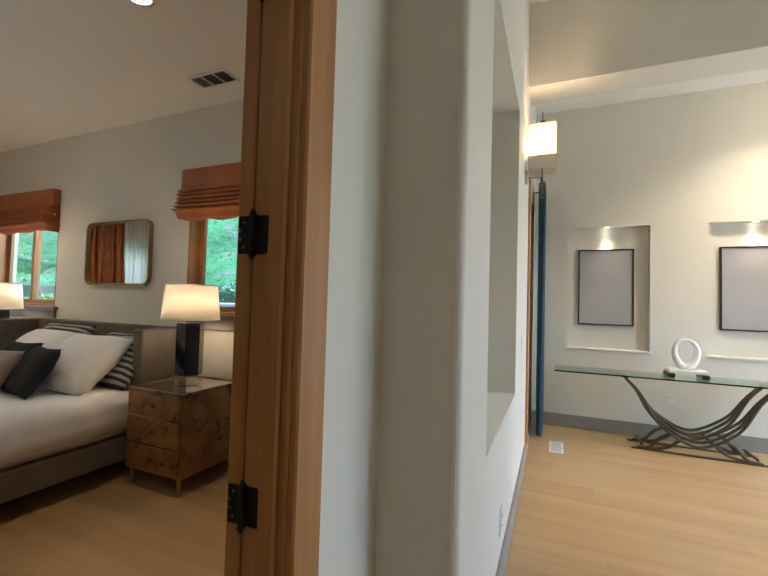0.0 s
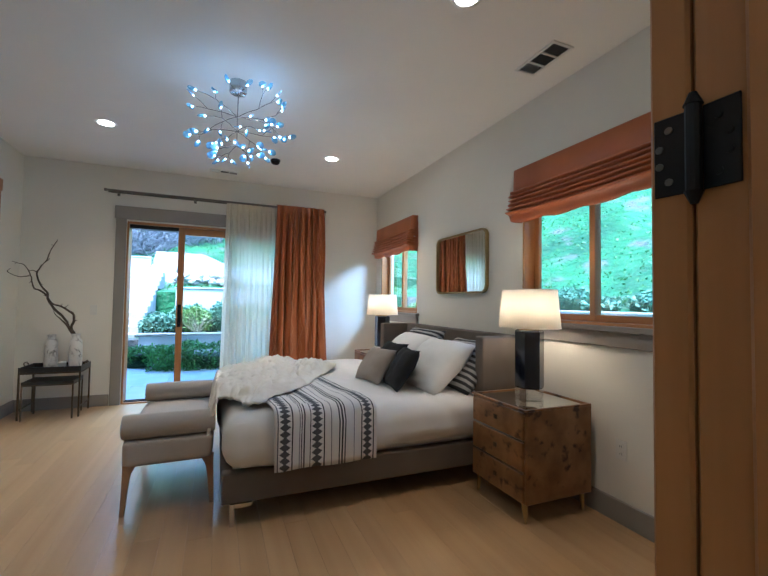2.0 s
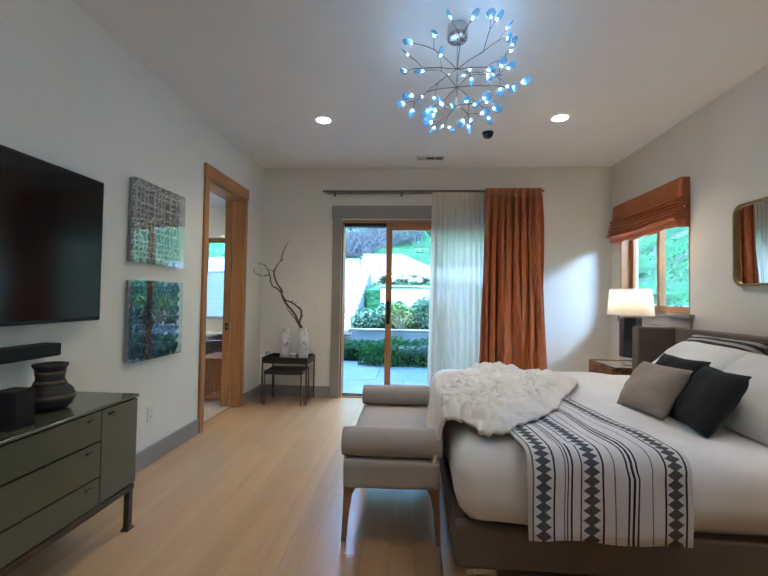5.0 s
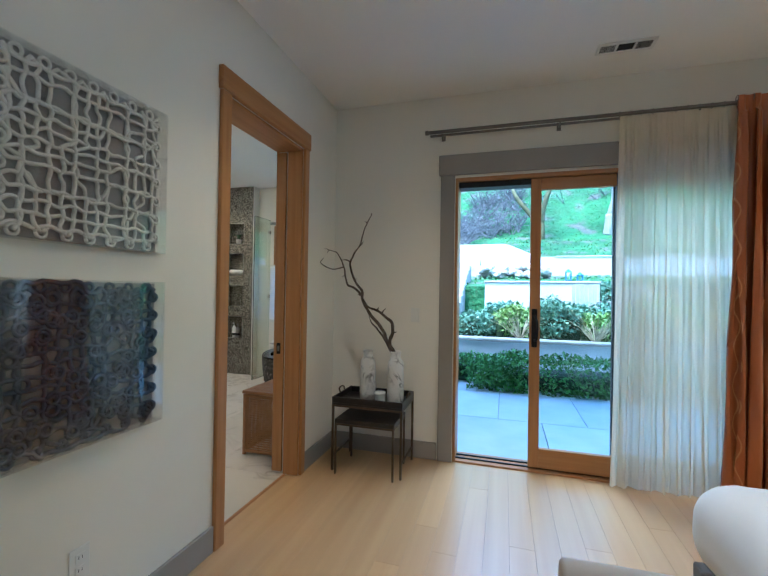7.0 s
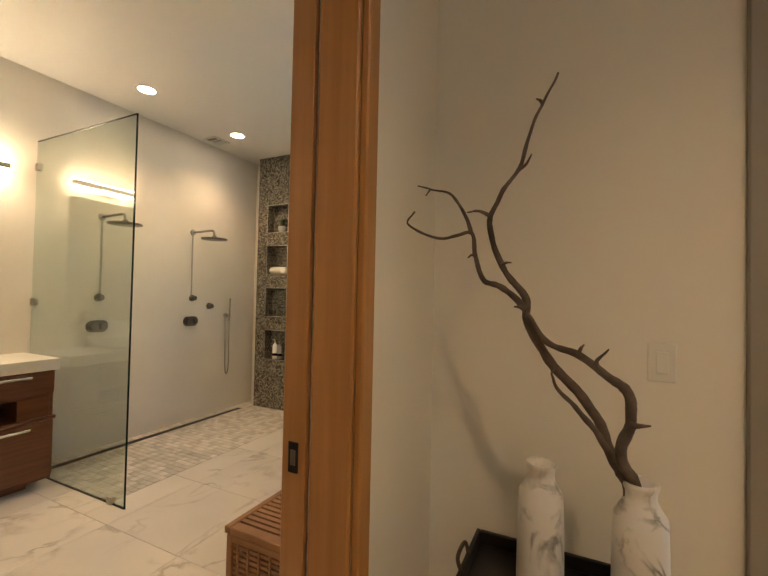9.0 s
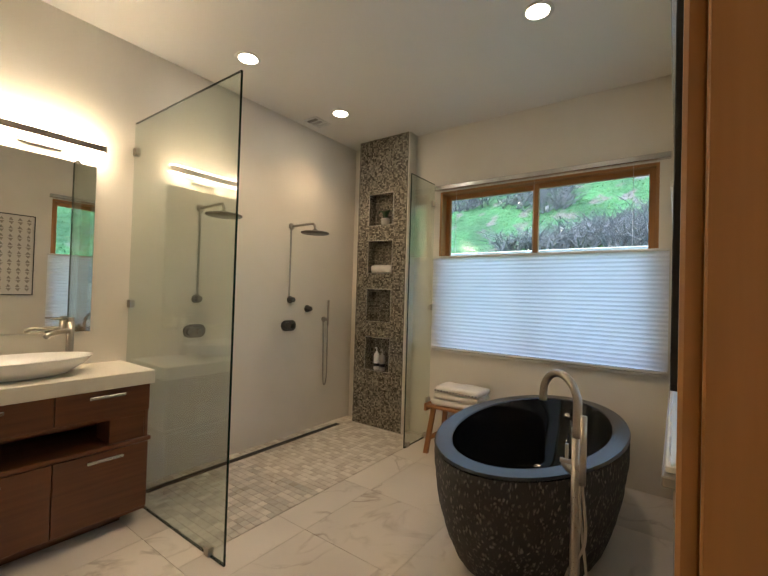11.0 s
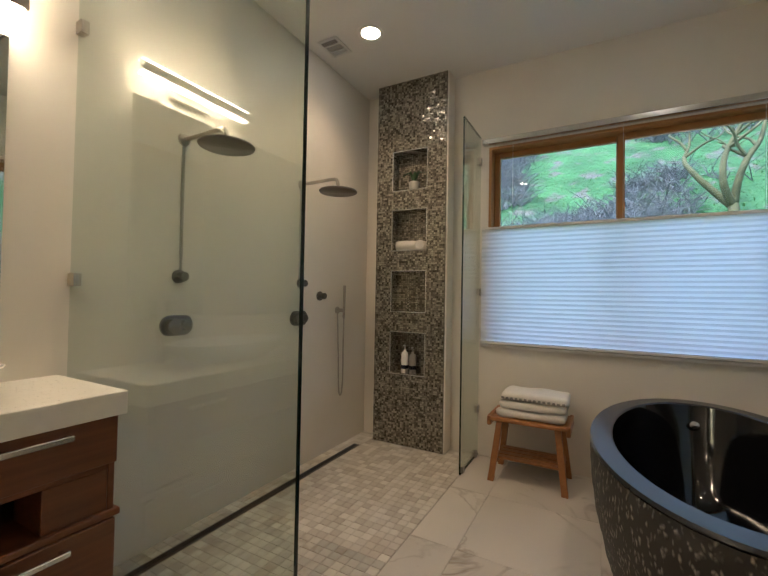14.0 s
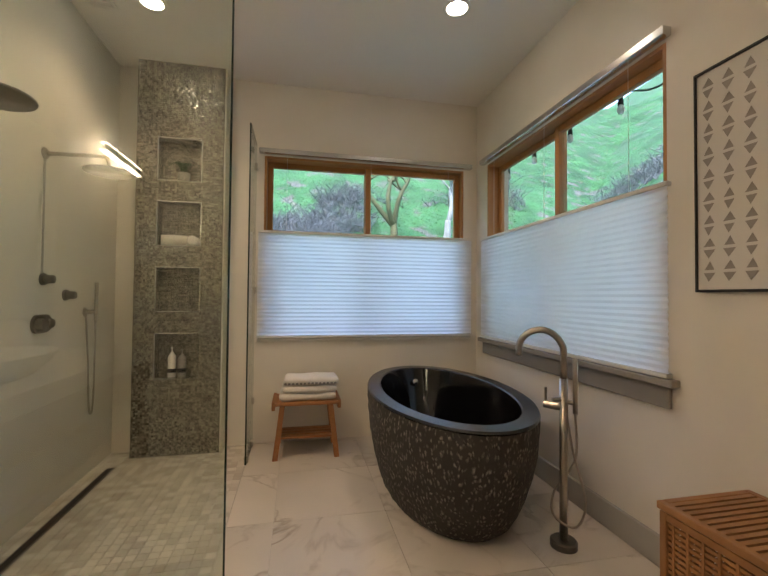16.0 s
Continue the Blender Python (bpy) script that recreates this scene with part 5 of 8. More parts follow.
part("carcass", boxed(X0, X1, 0.01, 0.425, 0.235, 0.70, bevel=0.004), OLIVE, dr)
part("top", boxed(X0 - 0.004, X1 + 0.004, 0.006, 0.449, 0.70, 0.715, bevel=0.003), OLIVE, dr)
for k, (a, b) in enumerate(((0.245, 0.375), (0.381, 0.545), (0.553, 0.694))):
    d_ = part("drawer_front", boxed(X0 + 0.26, X1 - 0.26, 0.426, 0.445, a, b, bevel=0.002), OLIVE, dr)
    for x in (X0 + 0.33, X1 - 0.33):
        part("knob", boxed(x - 0.018, x + 0.018, 0.445, 0.458, b - 0.034, b - 0.024, bevel=0.002), BRONZE, d_, "small bronze tab pull")
for a, b, kx in ((X0 + 0.004, X0 + 0.254, X0 + 0.20), (X1 - 0.254, X1 - 0.004, X1 - 0.20)):
    d_ = part("door", boxed(a, b, 0.426, 0.445, 0.245, 0.694, bevel=0.002), OLIVE, dr)
    part("knob", boxed(kx - 0.018, kx + 0.018, 0.445, 0.458, 0.66, 0.67, bevel=0.002), BRONZE, d_, "small bronze tab pull")
for y in (0.03, 0.43):
    part("base_rail", boxed(X0 + 0.01, X1 - 0.01, y - 0.014, y + 0.014, 0.207, 0.235, bevel=0.002), BRONZE, dr)
    for x in (X0 + 0.035, X1 - 0.035):
        lg = part("leg", boxed(x - 0.015, x + 0.015, y - 0.015, y + 0.015, 0.012, 0.207, bevel=0.002), BRONZE, dr, "square bronze leg")
        part("foot", boxed(x - 0.026, x + 0.026, y - 0.022, y + 0.022, 0.0, 0.012, bevel=0.003), BRONZE, lg)
for x in (X0 + 0.035, X1 - 0.035):
    part("end_rail", boxed(x - 0.013, x + 0.013, 0.044, 0.416, 0.208, 0.234), BRONZE, dr)
pot = thing("pottery_vase", "dark brown banded clay vase on the dresser", "vase", (-2.86, -0.39, 0.715))
prof = [(0.0, 0.0), (0.06, 0.0), (0.085, 0.02), (0.098, 0.055), (0.09, 0.09), (0.062, 0.118), (0.055, 0.135), (0.056, 0.18), (0.068, 0.2), (0.07, 0.21), (0.06, 0.212), (0.048, 0.18), (0.0, 0.17)]
part("body", lathed(prof, 36), DARK_CLAY, pot, smooth=True)
for r0, z0, r1, z1 in ((0.099, 0.05, 0.0955, 0.072), (0.064, 0.117, 0.057, 0.135), (0.0565, 0.16, 0.0585, 0.178)):
    part("band", lathed([(r0, z0), (r0 + 0.0012, z0), (r1 + 0.0012, z1), (r1, z1)], 36), CLAY_BAND, pot, "paler brown band", smooth=True)
sp_ = thing("speaker", "small black box speaker on the dresser", "speaker", (-2.60, -0.30, 0.715))
part("body", boxed(-0.05, 0.05, -0.05, 0.05, 0.0, 0.15, bevel=0.006, seg=2), BLACK_CLOTH, sp_)
part("grille", boxed(-0.04, 0.04, 0.05, 0.053, 0.015, 0.135), BLACK, sp_)


# ---- sockets, switches, vents, downlights ----
def plate(name, label, axis, w, sign, u, z, half_w=0.036, half_h=0.058, socket=True):
    th = thing(name, label, "socket" if socket else "switch")
    at = lambda d0, d1, a, b, c, d: (w + min(sign * d0, sign * d1), w + max(sign * d0, sign * d1), a, b, c, d) if axis == "x" else (a, b, w + min(sign * d0, sign * d1), w + max(sign * d0, sign * d1), c, d)
    part("plate", boxed(*at(0.0, 0.006, u - half_w, u + half_w, z - half_h, z + half_h), bevel=0.002), PLASTIC, th)
    if socket:
        for dz in (-0.022, 0.022):
            o = part("outlet", boxed(*at(0.006, 0.009, u - 0.017, u + 0.017, z + dz - 0.015, z + dz + 0.015), bevel=0.001), PLASTIC, th)
            for du in (-0.006, 0.006):
                part("slot", boxed(*at(0.009, 0.0095, u + du - 0.001, u + du + 0.001, z + dz - 0.005, z + dz + 0.006)), BLACK, o)
    else:
        part("rocker", boxed(*at(0.006, 0.011, u - 0.016, u + 0.016, z - 0.033, z + 0.033), bevel=0.002), PLASTIC, th)


plate("wall_socket", "white double wall socket above the baseboard", "y", BY0, 1, -3.96, 0.37)
plate("wall_socket", "white double wall socket above the baseboard", "y", BY0, 1, -3.33, 0.50)
plate("wall_socket", "white double wall socket beside the nightstand", "y", BY1, -1, -2.05, 0.43)
plate("light_switch", "white rocker light switch beside the sliding door", "x", BX0, 1, 0.09, 1.145, socket=False)
plate("light_switch", "white rocker light switch on the hall wall", "x", HX, 1, 4.33, 1.03, socket=False)
plate("wall_socket", "white wall socket low on the hall wall", "x", HX, 1, 3.2, 0.30)
plate("wall_socket", "white wall socket behind the glass table", "y", FAR, -1, 1.05, 0.40)


def air_vent(x, y, w, d, z, along_x, label, dark=None):
    th = thing("air_vent", label, "air vent", (x, y, z), rz=0 if along_x else 90)
    h = 0.012
    for a in ((-w, w, -d, -d + 0.02), (-w, w, d - 0.02, d), (-w, -w + 0.02, -d + 0.02, d - 0.02), (w - 0.02, w, -d + 0.02, d - 0.02)):
        part("frame", boxed(*a, -h, 0.0, bevel=0.003), PLASTIC, th)
    part("duct", boxed(-w + 0.02, w - 0.02, -d + 0.02, d - 0.02, -0.004, -0.001), dark or BLACK, th, "dark duct opening")
    for k in (-1, 1):
        part("divider", boxed(k * w * 0.32 - 0.006, k * w * 0.32 + 0.006, -d + 0.02, d - 0.02, -h, -0.004), PLASTIC, th)
    n = 7
    for k in range(n):
        yy = -d + 0.02 + (2 * d - 0.04) * (k + 0.5) / n
        o = part("louvre", boxed(-w + 0.022, -w * 0.33, -0.007, 0.001, -0.0008, 0.0008), PLASTIC, th)
        o.matrix_basis = pose(0, yy, -0.009, 35)
        o = part("louvre", boxed(w * 0.33, w - 0.022, -0.007, 0.001, -0.0008, 0.0008), GREY_TRIM, th)
        o.matrix_basis = pose(0, yy, -0.009, 35)


air_vent(-2.35, 3.38, 0.175, 0.085, BZ, True, "white ceiling air vent with dark louvres")
air_vent(-5.745, 1.49, 0.165, 0.06, BZ, False, "white slotted ceiling air vent")
air_vent(-7.69, -3.60, 0.10, 0.08, WZ, True, "cream ceiling exhaust vent over the shower", STONE_BASE)

DISC = glowing("downlight_lens", (1.0, 0.86, 0.66), 4)


def downlight(x, y, z, power, r=0.062):
    th = thing("downlight", "round recessed downlight, lit", "downlight", (x, y, z), "recessed ceiling downlights")
    part("trim_ring", lathed([(r, -0.002), (r + 0.022, -0.004), (r + 0.024, 0.0), (r, 0.0)], 32), PLASTIC, th, smooth=True)
    part("lens", lathed([(0.0, -0.003), (r, -0.002)], 32), DISC, th, "glowing lens")
    d = lamp_data("downlight_beam", "SPOT", power, SOFT, 0.04)
    d.spot_size, d.spot_blend = radians(125), 0.8
    o = new("downlight_beam", d)
    o.location = (x, y, z - 0.02)


for x, y, e_ in ((-4.72, 0.455, 6.5), (-4.745, 2.60, 6.5), (-2.10, 2.62, 2.6), (-2.10, 0.455, 2.2)):
    downlight(x, y, BZ, e_)
# the one at (-5.4, -3.0) is unseen, added to brighten the vanity side
for x, y in ((-6.70, -3.27), (-7.68, -3.30), (-7.32, -1.50), (-5.4, -3.0)):
    downlight(x, y, WZ, 4.0)
dome = thing("ceiling_camera", "small black dome fixture on the ceiling", "dome camera", (-5.05, 2.02, BZ))
part("base", lathed([(0, 0.0), (0.055, 0.0), (0.055, -0.015), (0.05, -0.02), (0, -0.02)], 28), BLACK, dome)
part("dome", lathed([(0.05, -0.02), (0.048, -0.035), (0.035, -0.05), (0.0, -0.058)], 28), SCREEN, dome, smooth=True)

# ---- chandelier of branching twigs with glass leaves ----
LOBE = translucent("chandelier_leaf", (0.42, 0.72, 0.98), 0.7, 0.42, 60)
LED = glowing("chandelier_bulb", (0.62, 0.84, 1.0), 2.6)
ch = thing("chandelier", "chrome branching chandelier with small lit glass leaves", "chandelier", (-3.48, 1.55, BZ))
part("canopy", lathed([(0, 0.0), (0.060, 0.0), (0.062, -0.008), (0.062, -0.078), (0.055, -0.084), (0, -0.084)], 36), CHROME, ch, smooth=True)
part("stem", rodded((0, 0, -0.08), (0, 0, -0.48), 0.0045, seg=10), CHROME, ch)
rnd = random.Random(11)
LEAF_BM = bmesh.new()
bmesh.ops.create_uvsphere(LEAF_BM, u_segments=12, v_segments=8, radius=0.5, matrix=Matrix.Diagonal((0.054, 0.009, 0.062, 1)))
LEAF_MESH = mesh_of("glass_leaf", LEAF_BM, LOBE, True)
LED_BM = bmesh.new()
bmesh.ops.create_uvsphere(LED_BM, u_segments=8, v_segments=6, radius=0.0062)
LED_MESH = mesh_of("bulb", LED_BM, LED, True)


def glass_leaf(tip, out):
    lf = new("glass_leaf", LEAF_MESH)
    lf.parent = ch
    lf.matrix_basis = Matrix.Translation(tip + out * 0.029) @ out.to_track_quat("Z", "Y").to_matrix().to_4x4() @ pose(0, 0, 0, 0, 0, rnd.uniform(0, 180))
    b_ = new("bulb", LED_MESH)
    b_.parent = ch
    b_.location = tip + out * 0.007


def turned(d, swing, lift):
    """A direction swung about the upright and tipped up or down."""
    a = math.atan2(d.y, d.x) + swing
    e = max(-1.1, min(1.1, math.asin(max(-1, min(1, d.z))) + lift))
    return Vector((math.cos(a) * math.cos(e), math.sin(a) * math.cos(e), math.sin(e)))


def twig_arm(start, d, length, level, parent):
    mid = start + d * length
    o = part("branch" if level == 0 else "twig", tubed([start, start + d * length * 0.5 + Vector((0, 0, 0.006)), mid], 0.0026 - 0.0005 * level, 6), GUNMETAL, parent)
    if level == 2 or (level == 1 and rnd.random() < 0.45):
        glass_leaf(mid, d)
        return
    for sgn in (-1, 1):
        nd = turned(d, sgn * rnd.uniform(0.3, 0.75), rnd.uniform(-0.5, 0.5))
        if mid.z + nd.z * length * 0.6 > -0.10:
            nd = turned(nd, 0, -0.6)
        twig_arm(mid, nd, length * rnd.uniform(0.45, 0.75), level + 1, ch if level == 0 else parent)


for z_, count, elev, reach in ((-0.26, 7, 0.22, 0.19), (-0.37, 6, 0.02, 0.16), (-0.48, 4, -0.36, 0.09)):
    for k in range(count):
        ang = 2 * math.pi * (k + 0.37 * (z_ < -0.3) + 0.2 * (z_ < -0.5)) / count + rnd.uniform(-0.15, 0.15)
        e_ = elev + rnd.uniform(-0.14, 0.14)
        twig_arm(Vector((0, 0, z_)), Vector((math.cos(ang) * math.cos(e_), math.sin(ang) * math.cos(e_), math.sin(e_))), reach * rnd.uniform(0.9, 1.15), 0, ch)
l = new("chandelier_light", lamp_data("chandelier_light", "POINT", 0.28, (0.76, 0.90, 1.0), 0.3))
l.location = (-3.48, 1.55, BZ - 0.42)

# ---- hall and the room past it ----
for x0, shade_x in ((0.11, 0.21), (1.36, 1.465)):
    pf = thing("picture_frame", "framed plain grey canvas hung in a lit wall niche", "picture", (shade_x + 0.262, FAR + 0.078, 1.525), "pictures in the wall niches")
    part("canvas", boxed(-0.25, 0.25, -0.022, -0.002, -0.395, 0.395), surface("pale_canvas", (0.34, 0.325, 0.33), (0.40, 0.385, 0.39), 1.5, 0.8, fine=300, bump=0.2), pf, "pale grey canvas")
    for a in ((-0.264, 0.264, 0.395, 0.409), (-0.264, 0.264, -0.409, -0.395), (-0.264, -0.25, -0.395, 0.395), (0.25, 0.264, -0.395, 0.395)):
        part("frame", boxed(a[0], a[1], -0.03, -0.002, a[2], a[3], bevel=0.002), BLACK_WOOD, pf)
    dl = thing("niche_spotlight", "small round spotlight in the niche head, lit", "spotlight", (x0 + 0.37, FAR + 0.03, 2.17), "niche spotlights")
    part("ring", lathed([(0.018, -0.004), (0.03, -0.004), (0.03, 0.0), (0.018, 0.0)], 20), CHROME, dl)
    part("lens", lathed([(0, -0.003), (0.018, -0.003)], 20), DISC, dl)
    d = lamp_data("niche_beam", "SPOT", 2.2, SOFT, 0.02)
    d.spot_size, d.spot_blend = radians(55), 0.5
    o = new("niche_beam", d)
    o.matrix_world = look((x0 + 0.37, FAR + 0.02, 2.155), (x0 + 0.37, FAR + 0.05, 1.4))
    bar("niche_ledge", HALL_PAINT, x0 - 0.02, x0 + 0.78, FAR - 0.012, FAR + 0.078, 0.846, 0.868)

ct = thing("console_table", "glass-topped console table with curved dark metal base", "console table", (1.15, 5.78, 0))
part("glass_top", boxed(-1.17, 1.17, -0.21, 0.19, 0.665, 0.68, bevel=0.003), TABLE_GLASS, ct, "clear glass top with green edge")
part("glass_edge", boxed(-1.17, 1.17, -0.2135, -0.2105, 0.666, 0.679), GLASS_EDGE, ct)
for y in (-0.12, 0.12):
    for k in (-0.03, 0.0, 0.03):
        arc = [(-0.56 + 0.02 * abs(k), y + k * 0.8, 0.655), (-0.44, y + k, 0.52), (-0.28, y + k, 0.28 + k), (0.0, y + k, 0.13 + 1.2 * k), (0.28, y + k, 0.28 + k), (0.44, y + k, 0.52), (0.56 - 0.02 * abs(k), y + k * 0.8, 0.655)]
        part("curved_bar", tubed(curve_pts(arc, 7), 0.013), BRONZE, ct)
    for s in (-1, 1):
        part("leg", tubed(curve_pts([(s * 0.20, y, 0.17), (s * 0.28, y, 0.12), (s * 0.36, y, 0.03), (s * 0.45, y, 0.014)], 6), 0.016), BRONZE, ct)
        part("leg", tubed(curve_pts([(s * 0.10, y, 0.145), (s * 0.22, y, 0.05), (s * 0.36, y, 0.016), (s * 0.46, y, 0.014)], 6), 0.014), BRONZE, ct)
    part("foot_bar", boxed(-0.50, 0.50, y - 0.014, y + 0.014, 0.0, 0.012, bevel=0.003), BRONZE, ct)
for s in (-1, 1):
    part("cross_bar", rodded((s * 0.42, -0.13, 0.05), (s * 0.42, 0.13, 0.05), 0.012), BRONZE, ct)
    part("top_cross", boxed(s * 0.555 - 0.02, s * 0.555 + 0.02, -0.17, 0.17, 0.648, 0.665, bevel=0.003), BRONZE, ct)
bk = thing("display_stand", "black stand with white slab under the sculpture", "stand", (1.10, 5.78, 0.68))
part("slab", boxed(-0.15, 0.15, -0.09, 0.09, 0.045, 0.075, bevel=0.004), QUARTZ, bk)
for s in (-1, 1):
    part("foot", boxed(s * 0.13 - 0.03, s * 0.13 + 0.03, -0.10, 0.10, 0.0, 0.045, bevel=0.014, seg=3), BLACK_WOOD, bk)
bm = bmesh.new()
n = 40
ring = [Vector((0.088 * math.sin(2 * math.pi * k / n) * (1 - 0.13 * math.cos(2 * math.pi * k / n)), 0, 0.145 - 0.125 * math.cos(2 * math.pi * k / n))) for k in range(n + 1)]
tube(bm, ring, [0.024 + 0.010 * math.cos(2 * math.pi * k / n) + 0.004 * (k % 2) for k in range(n + 1)], 10)
for v in bm.verts:
    v.co.z = max(v.co.z, 0.0)
place(single("ring_sculpture", bm, PORCELAIN, "white ribbed ring sculpture on a stand", "sculpture", smooth=True), 1.10, 5.78, 0.755)

sc = thing("wall_sconce", "square fabric shade wall sconce with crystal drops, lit", "wall sconce", (HX, 4.50, 2.30))
part("backplate", lathed([(0, 0), (0.055, 0), (0.055, 0.012), (0.045, 0.018), (0, 0.018)], 28), NICKEL, sc).matrix_basis = pose(0, 0, 0, 0, 90, 0)
part("arm", tubed(curve_pts([(0.01, 0, 0), (0.07, 0, -0.01), (0.12, 0, 0.0), (0.12, 0, 0.04)], 6), 0.007), NICKEL, sc)
part("post", rodded((0.12, 0, 0.0), (0.12, 0, 0.10), 0.007), NICKEL, sc)
for a in ((0.02, 0.22, -0.10, -0.097), (0.02, 0.22, 0.097, 0.10), (0.02, 0.023, -0.097, 0.097), (0.217, 0.22, -0.097, 0.097)):
    s_ = part("shade_panel", boxed(*a, 0.03, 0.375), SHADE, sc, "cream linen shade side")
part("shade_band", boxed(0.0185, 0.2215, -0.1015, 0.1015, 0.125, 0.130), BEIGE, sc)
part("finial", rod(rodded((0.12, 0, 0.375), (0.12, 0, 0.43), 0.035, 0.02, 12), (0.12, 0, 0.43), (0.12, 0, 0.50), 0.005, 0.003, 8), GUNMETAL, sc)
for k in range(5):
    bm = bmesh.new()
    bmesh.ops.create_icosphere(bm, subdivisions=2, radius=0.022 - 0.003 * k)
    o = part("crystal", bm, ACRYLIC, sc, "clear crystal ball", smooth=True)
    o.location = (0.12, 0, -0.02 - 0.036 * k)
l = new("sconce_light", lamp_data("sconce_light", "POINT", 2.2, WARM, 0.04))
l.location = (HX + 0.12, 4.50, 2.50)

# glazed door and dark curtain beside the far room
gd = thing("glazed_door", "fir-framed glazed door beside the far room", "door", (HX - 0.06, 0, 0))
for a in ((5.0, 5.08, 0.03, 2.35), (5.87, 5.95, 0.03, 2.35), (5.08, 5.87, 0.03, 0.20), (5.08, 5.87, 2.25, 2.35)):
    part("frame", boxed(-0.02, 0.02, *a, bevel=0.003), FIR, gd)
g_ = part("pane", boxed(-0.004, 0.004, 5.08, 5.87, 0.20, 2.25), GLASS, gd, "clear glass pane")
g_.visible_shadow = False
part("lever", tubed(curve_pts([(0.02, 5.04, 1.0), (0.06, 5.04, 1.0), (0.065, 5.1, 1.0), (0.065, 5.15, 0.995)], 4), 0.008), BLACK, gd)
bar("glazed_door_casing", FIR, HX, HX + 0.02, 4.90, 4.99, 0.0, 2.44, label="fir door casing")
TEAL = surface("teal_drape", (0.012, 0.03, 0.045), (0.02, 0.05, 0.07), 4, 0.8, fine=300, bump=0.2)
bm = bmesh.new()
for off in (0.0, 0.004):
    grid(bm, 60, 20, lambda u, v: (HX + 0.09 + off + 0.03 * math.sin(2 * math.pi * 6 * u + v), 5.5 + 0.5 * u, 0.02 + 2.53 * v))
single("dark_curtain", bm, TEAL, "dark teal curtain hanging beside the glazed door", "curtain", smooth=True)
hr = thing("hall_curtain_rod", "dark metal curtain rod over the glazed door", "curtain rod", (HX + 0.09, 0, 2.56))
part("pole", rodded((0, 4.85, 0), (0, 6.03, 0), 0.014), BLACK, hr)
for y in (4.95, 5.95):
    part("bracket", rodded((-0.09, y, 0), (0, y, 0), 0.008), BLACK, hr)
fv = thing("floor_register", "small white floor air register", "air vent", (0.0, 5.33, 0.0))
part("frame", boxed(-0.06, 0.06, -0.15, 0.15, 0.0, 0.006, bevel=0.002), PLASTIC, fv)
for k in range(6):
    part("slot", boxed(-0.045, 0.045, -0.12 + 0.045 * k, -0.105 + 0.045 * k, 0.006, 0.0072), GREY_TRIM, fv)
# unseen downlights, added to brighten the hall and the far room
for x, y, e_ in ((1.0, 0.3, 0.25), (2.0, 3.7, 5.5)):
    downlight(x, y, 3.85, e_)
for x, y in ((2.0, 5.25),):
    downlight(x, y, 3.5, 26)

# ---- bathroom windows, shades ----
wood_window("window_3", "x", WX0, 1, BW[0], BW[1], BW[2], BW[3], 0.14, "wide fir-framed two-light bathroom window")
wood_window("window_4", "y", WY1, -1, RW[0], RW[1], RW[2], RW[3], 0.14, "wide fir-framed two-light bathroom window")
WHITE_TRIM = surface("white_trim", (0.68, 0.65, 0.58), (0.72, 0.69, 0.62), 4, 0.4, bump=0.05)


def cell_shade(axis, w, sign, u0, u1, z0, z1, zrail):
    """A top-down pleated shade: head rail, pleated cloth, end rails and lift cords."""
    th = thing("cellular_shade", "white pleated top-down shade half covering the window", "window shade", group="bathroom shades")
    at = lambda d, u, z: (w + sign * d, u, z) if axis == "x" else (u, w + sign * d, z)
    bx = lambda d0, d1, a, b, c, d: boxed(*((w + min(sign * d0, sign * d1), w + max(sign * d0, sign * d1), a, b, c, d) if axis == "x" else (a, b, w + min(sign * d0, sign * d1), w + max(sign * d0, sign * d1), c, d)), bevel=0.003)
    n = int((z1 - z0 - 0.04) / 0.031)
    bm = bmesh.new()
    for front, back in ((0.034, 0.0290),):
        prev = None
        for k in range(2 * n + 1):
            z = z0 + 0.02 + (z1 - z0 - 0.04) * k / (2 * n)
            d = front if k % 2 else back
            row = [bm.verts.new(at(d, u, z)) for u in (u0, u1)]
            if prev:
                bm.faces.new((prev[0], prev[1], row[1], row[0]))
            prev = row
    bmesh.ops.recalc_face_normals(bm, faces=bm.faces)
    part("pleated_cloth", bm, CELL, th)
    part("bottom_rail", bx(0.008, 0.042, u0, u1, z0, z0 + 0.02), WHITE_TRIM, th)
    part("top_rail", bx(0.008, 0.042, u0, u1, z1 - 0.02, z1), WHITE_TRIM, th)
    part("head_rail", bx(0.002, 0.052, u0, u1, zrail - 0.04, zrail), CHROME, th, "aluminium head rail")
    for f in (0.12, 0.5, 0.88):
        u = u0 + (u1 - u0) * f
        part("lift_cord", rodded(at(0.024, u, z1), at(0.024, u, zrail - 0.04), 0.0012, seg=5), PLASTIC, th)


cell_shade("x", WX0, 1, -2.74, -0.895, 0.845, 1.718, 2.385)
cell_shade("y", WY1, -1, -8.31, -6.50, 0.845, 1.70, 2.385)
bar("bath_sill_patio", GREY_TRIM, -8.34, -6.47, WY1 - 0.05, WY1, 0.81, 0.842, label="taupe painted window sill")
bar("bath_apron_patio", GREY_TRIM, -8.30, -6.51, WY1 - 0.022, WY1, 0.71, 0.81, label="taupe painted window apron")
bar("bath_sill_end", WHITE_TRIM, WX0, WX0 + 0.03, -2.74, -0.90, 0.82, 0.842)

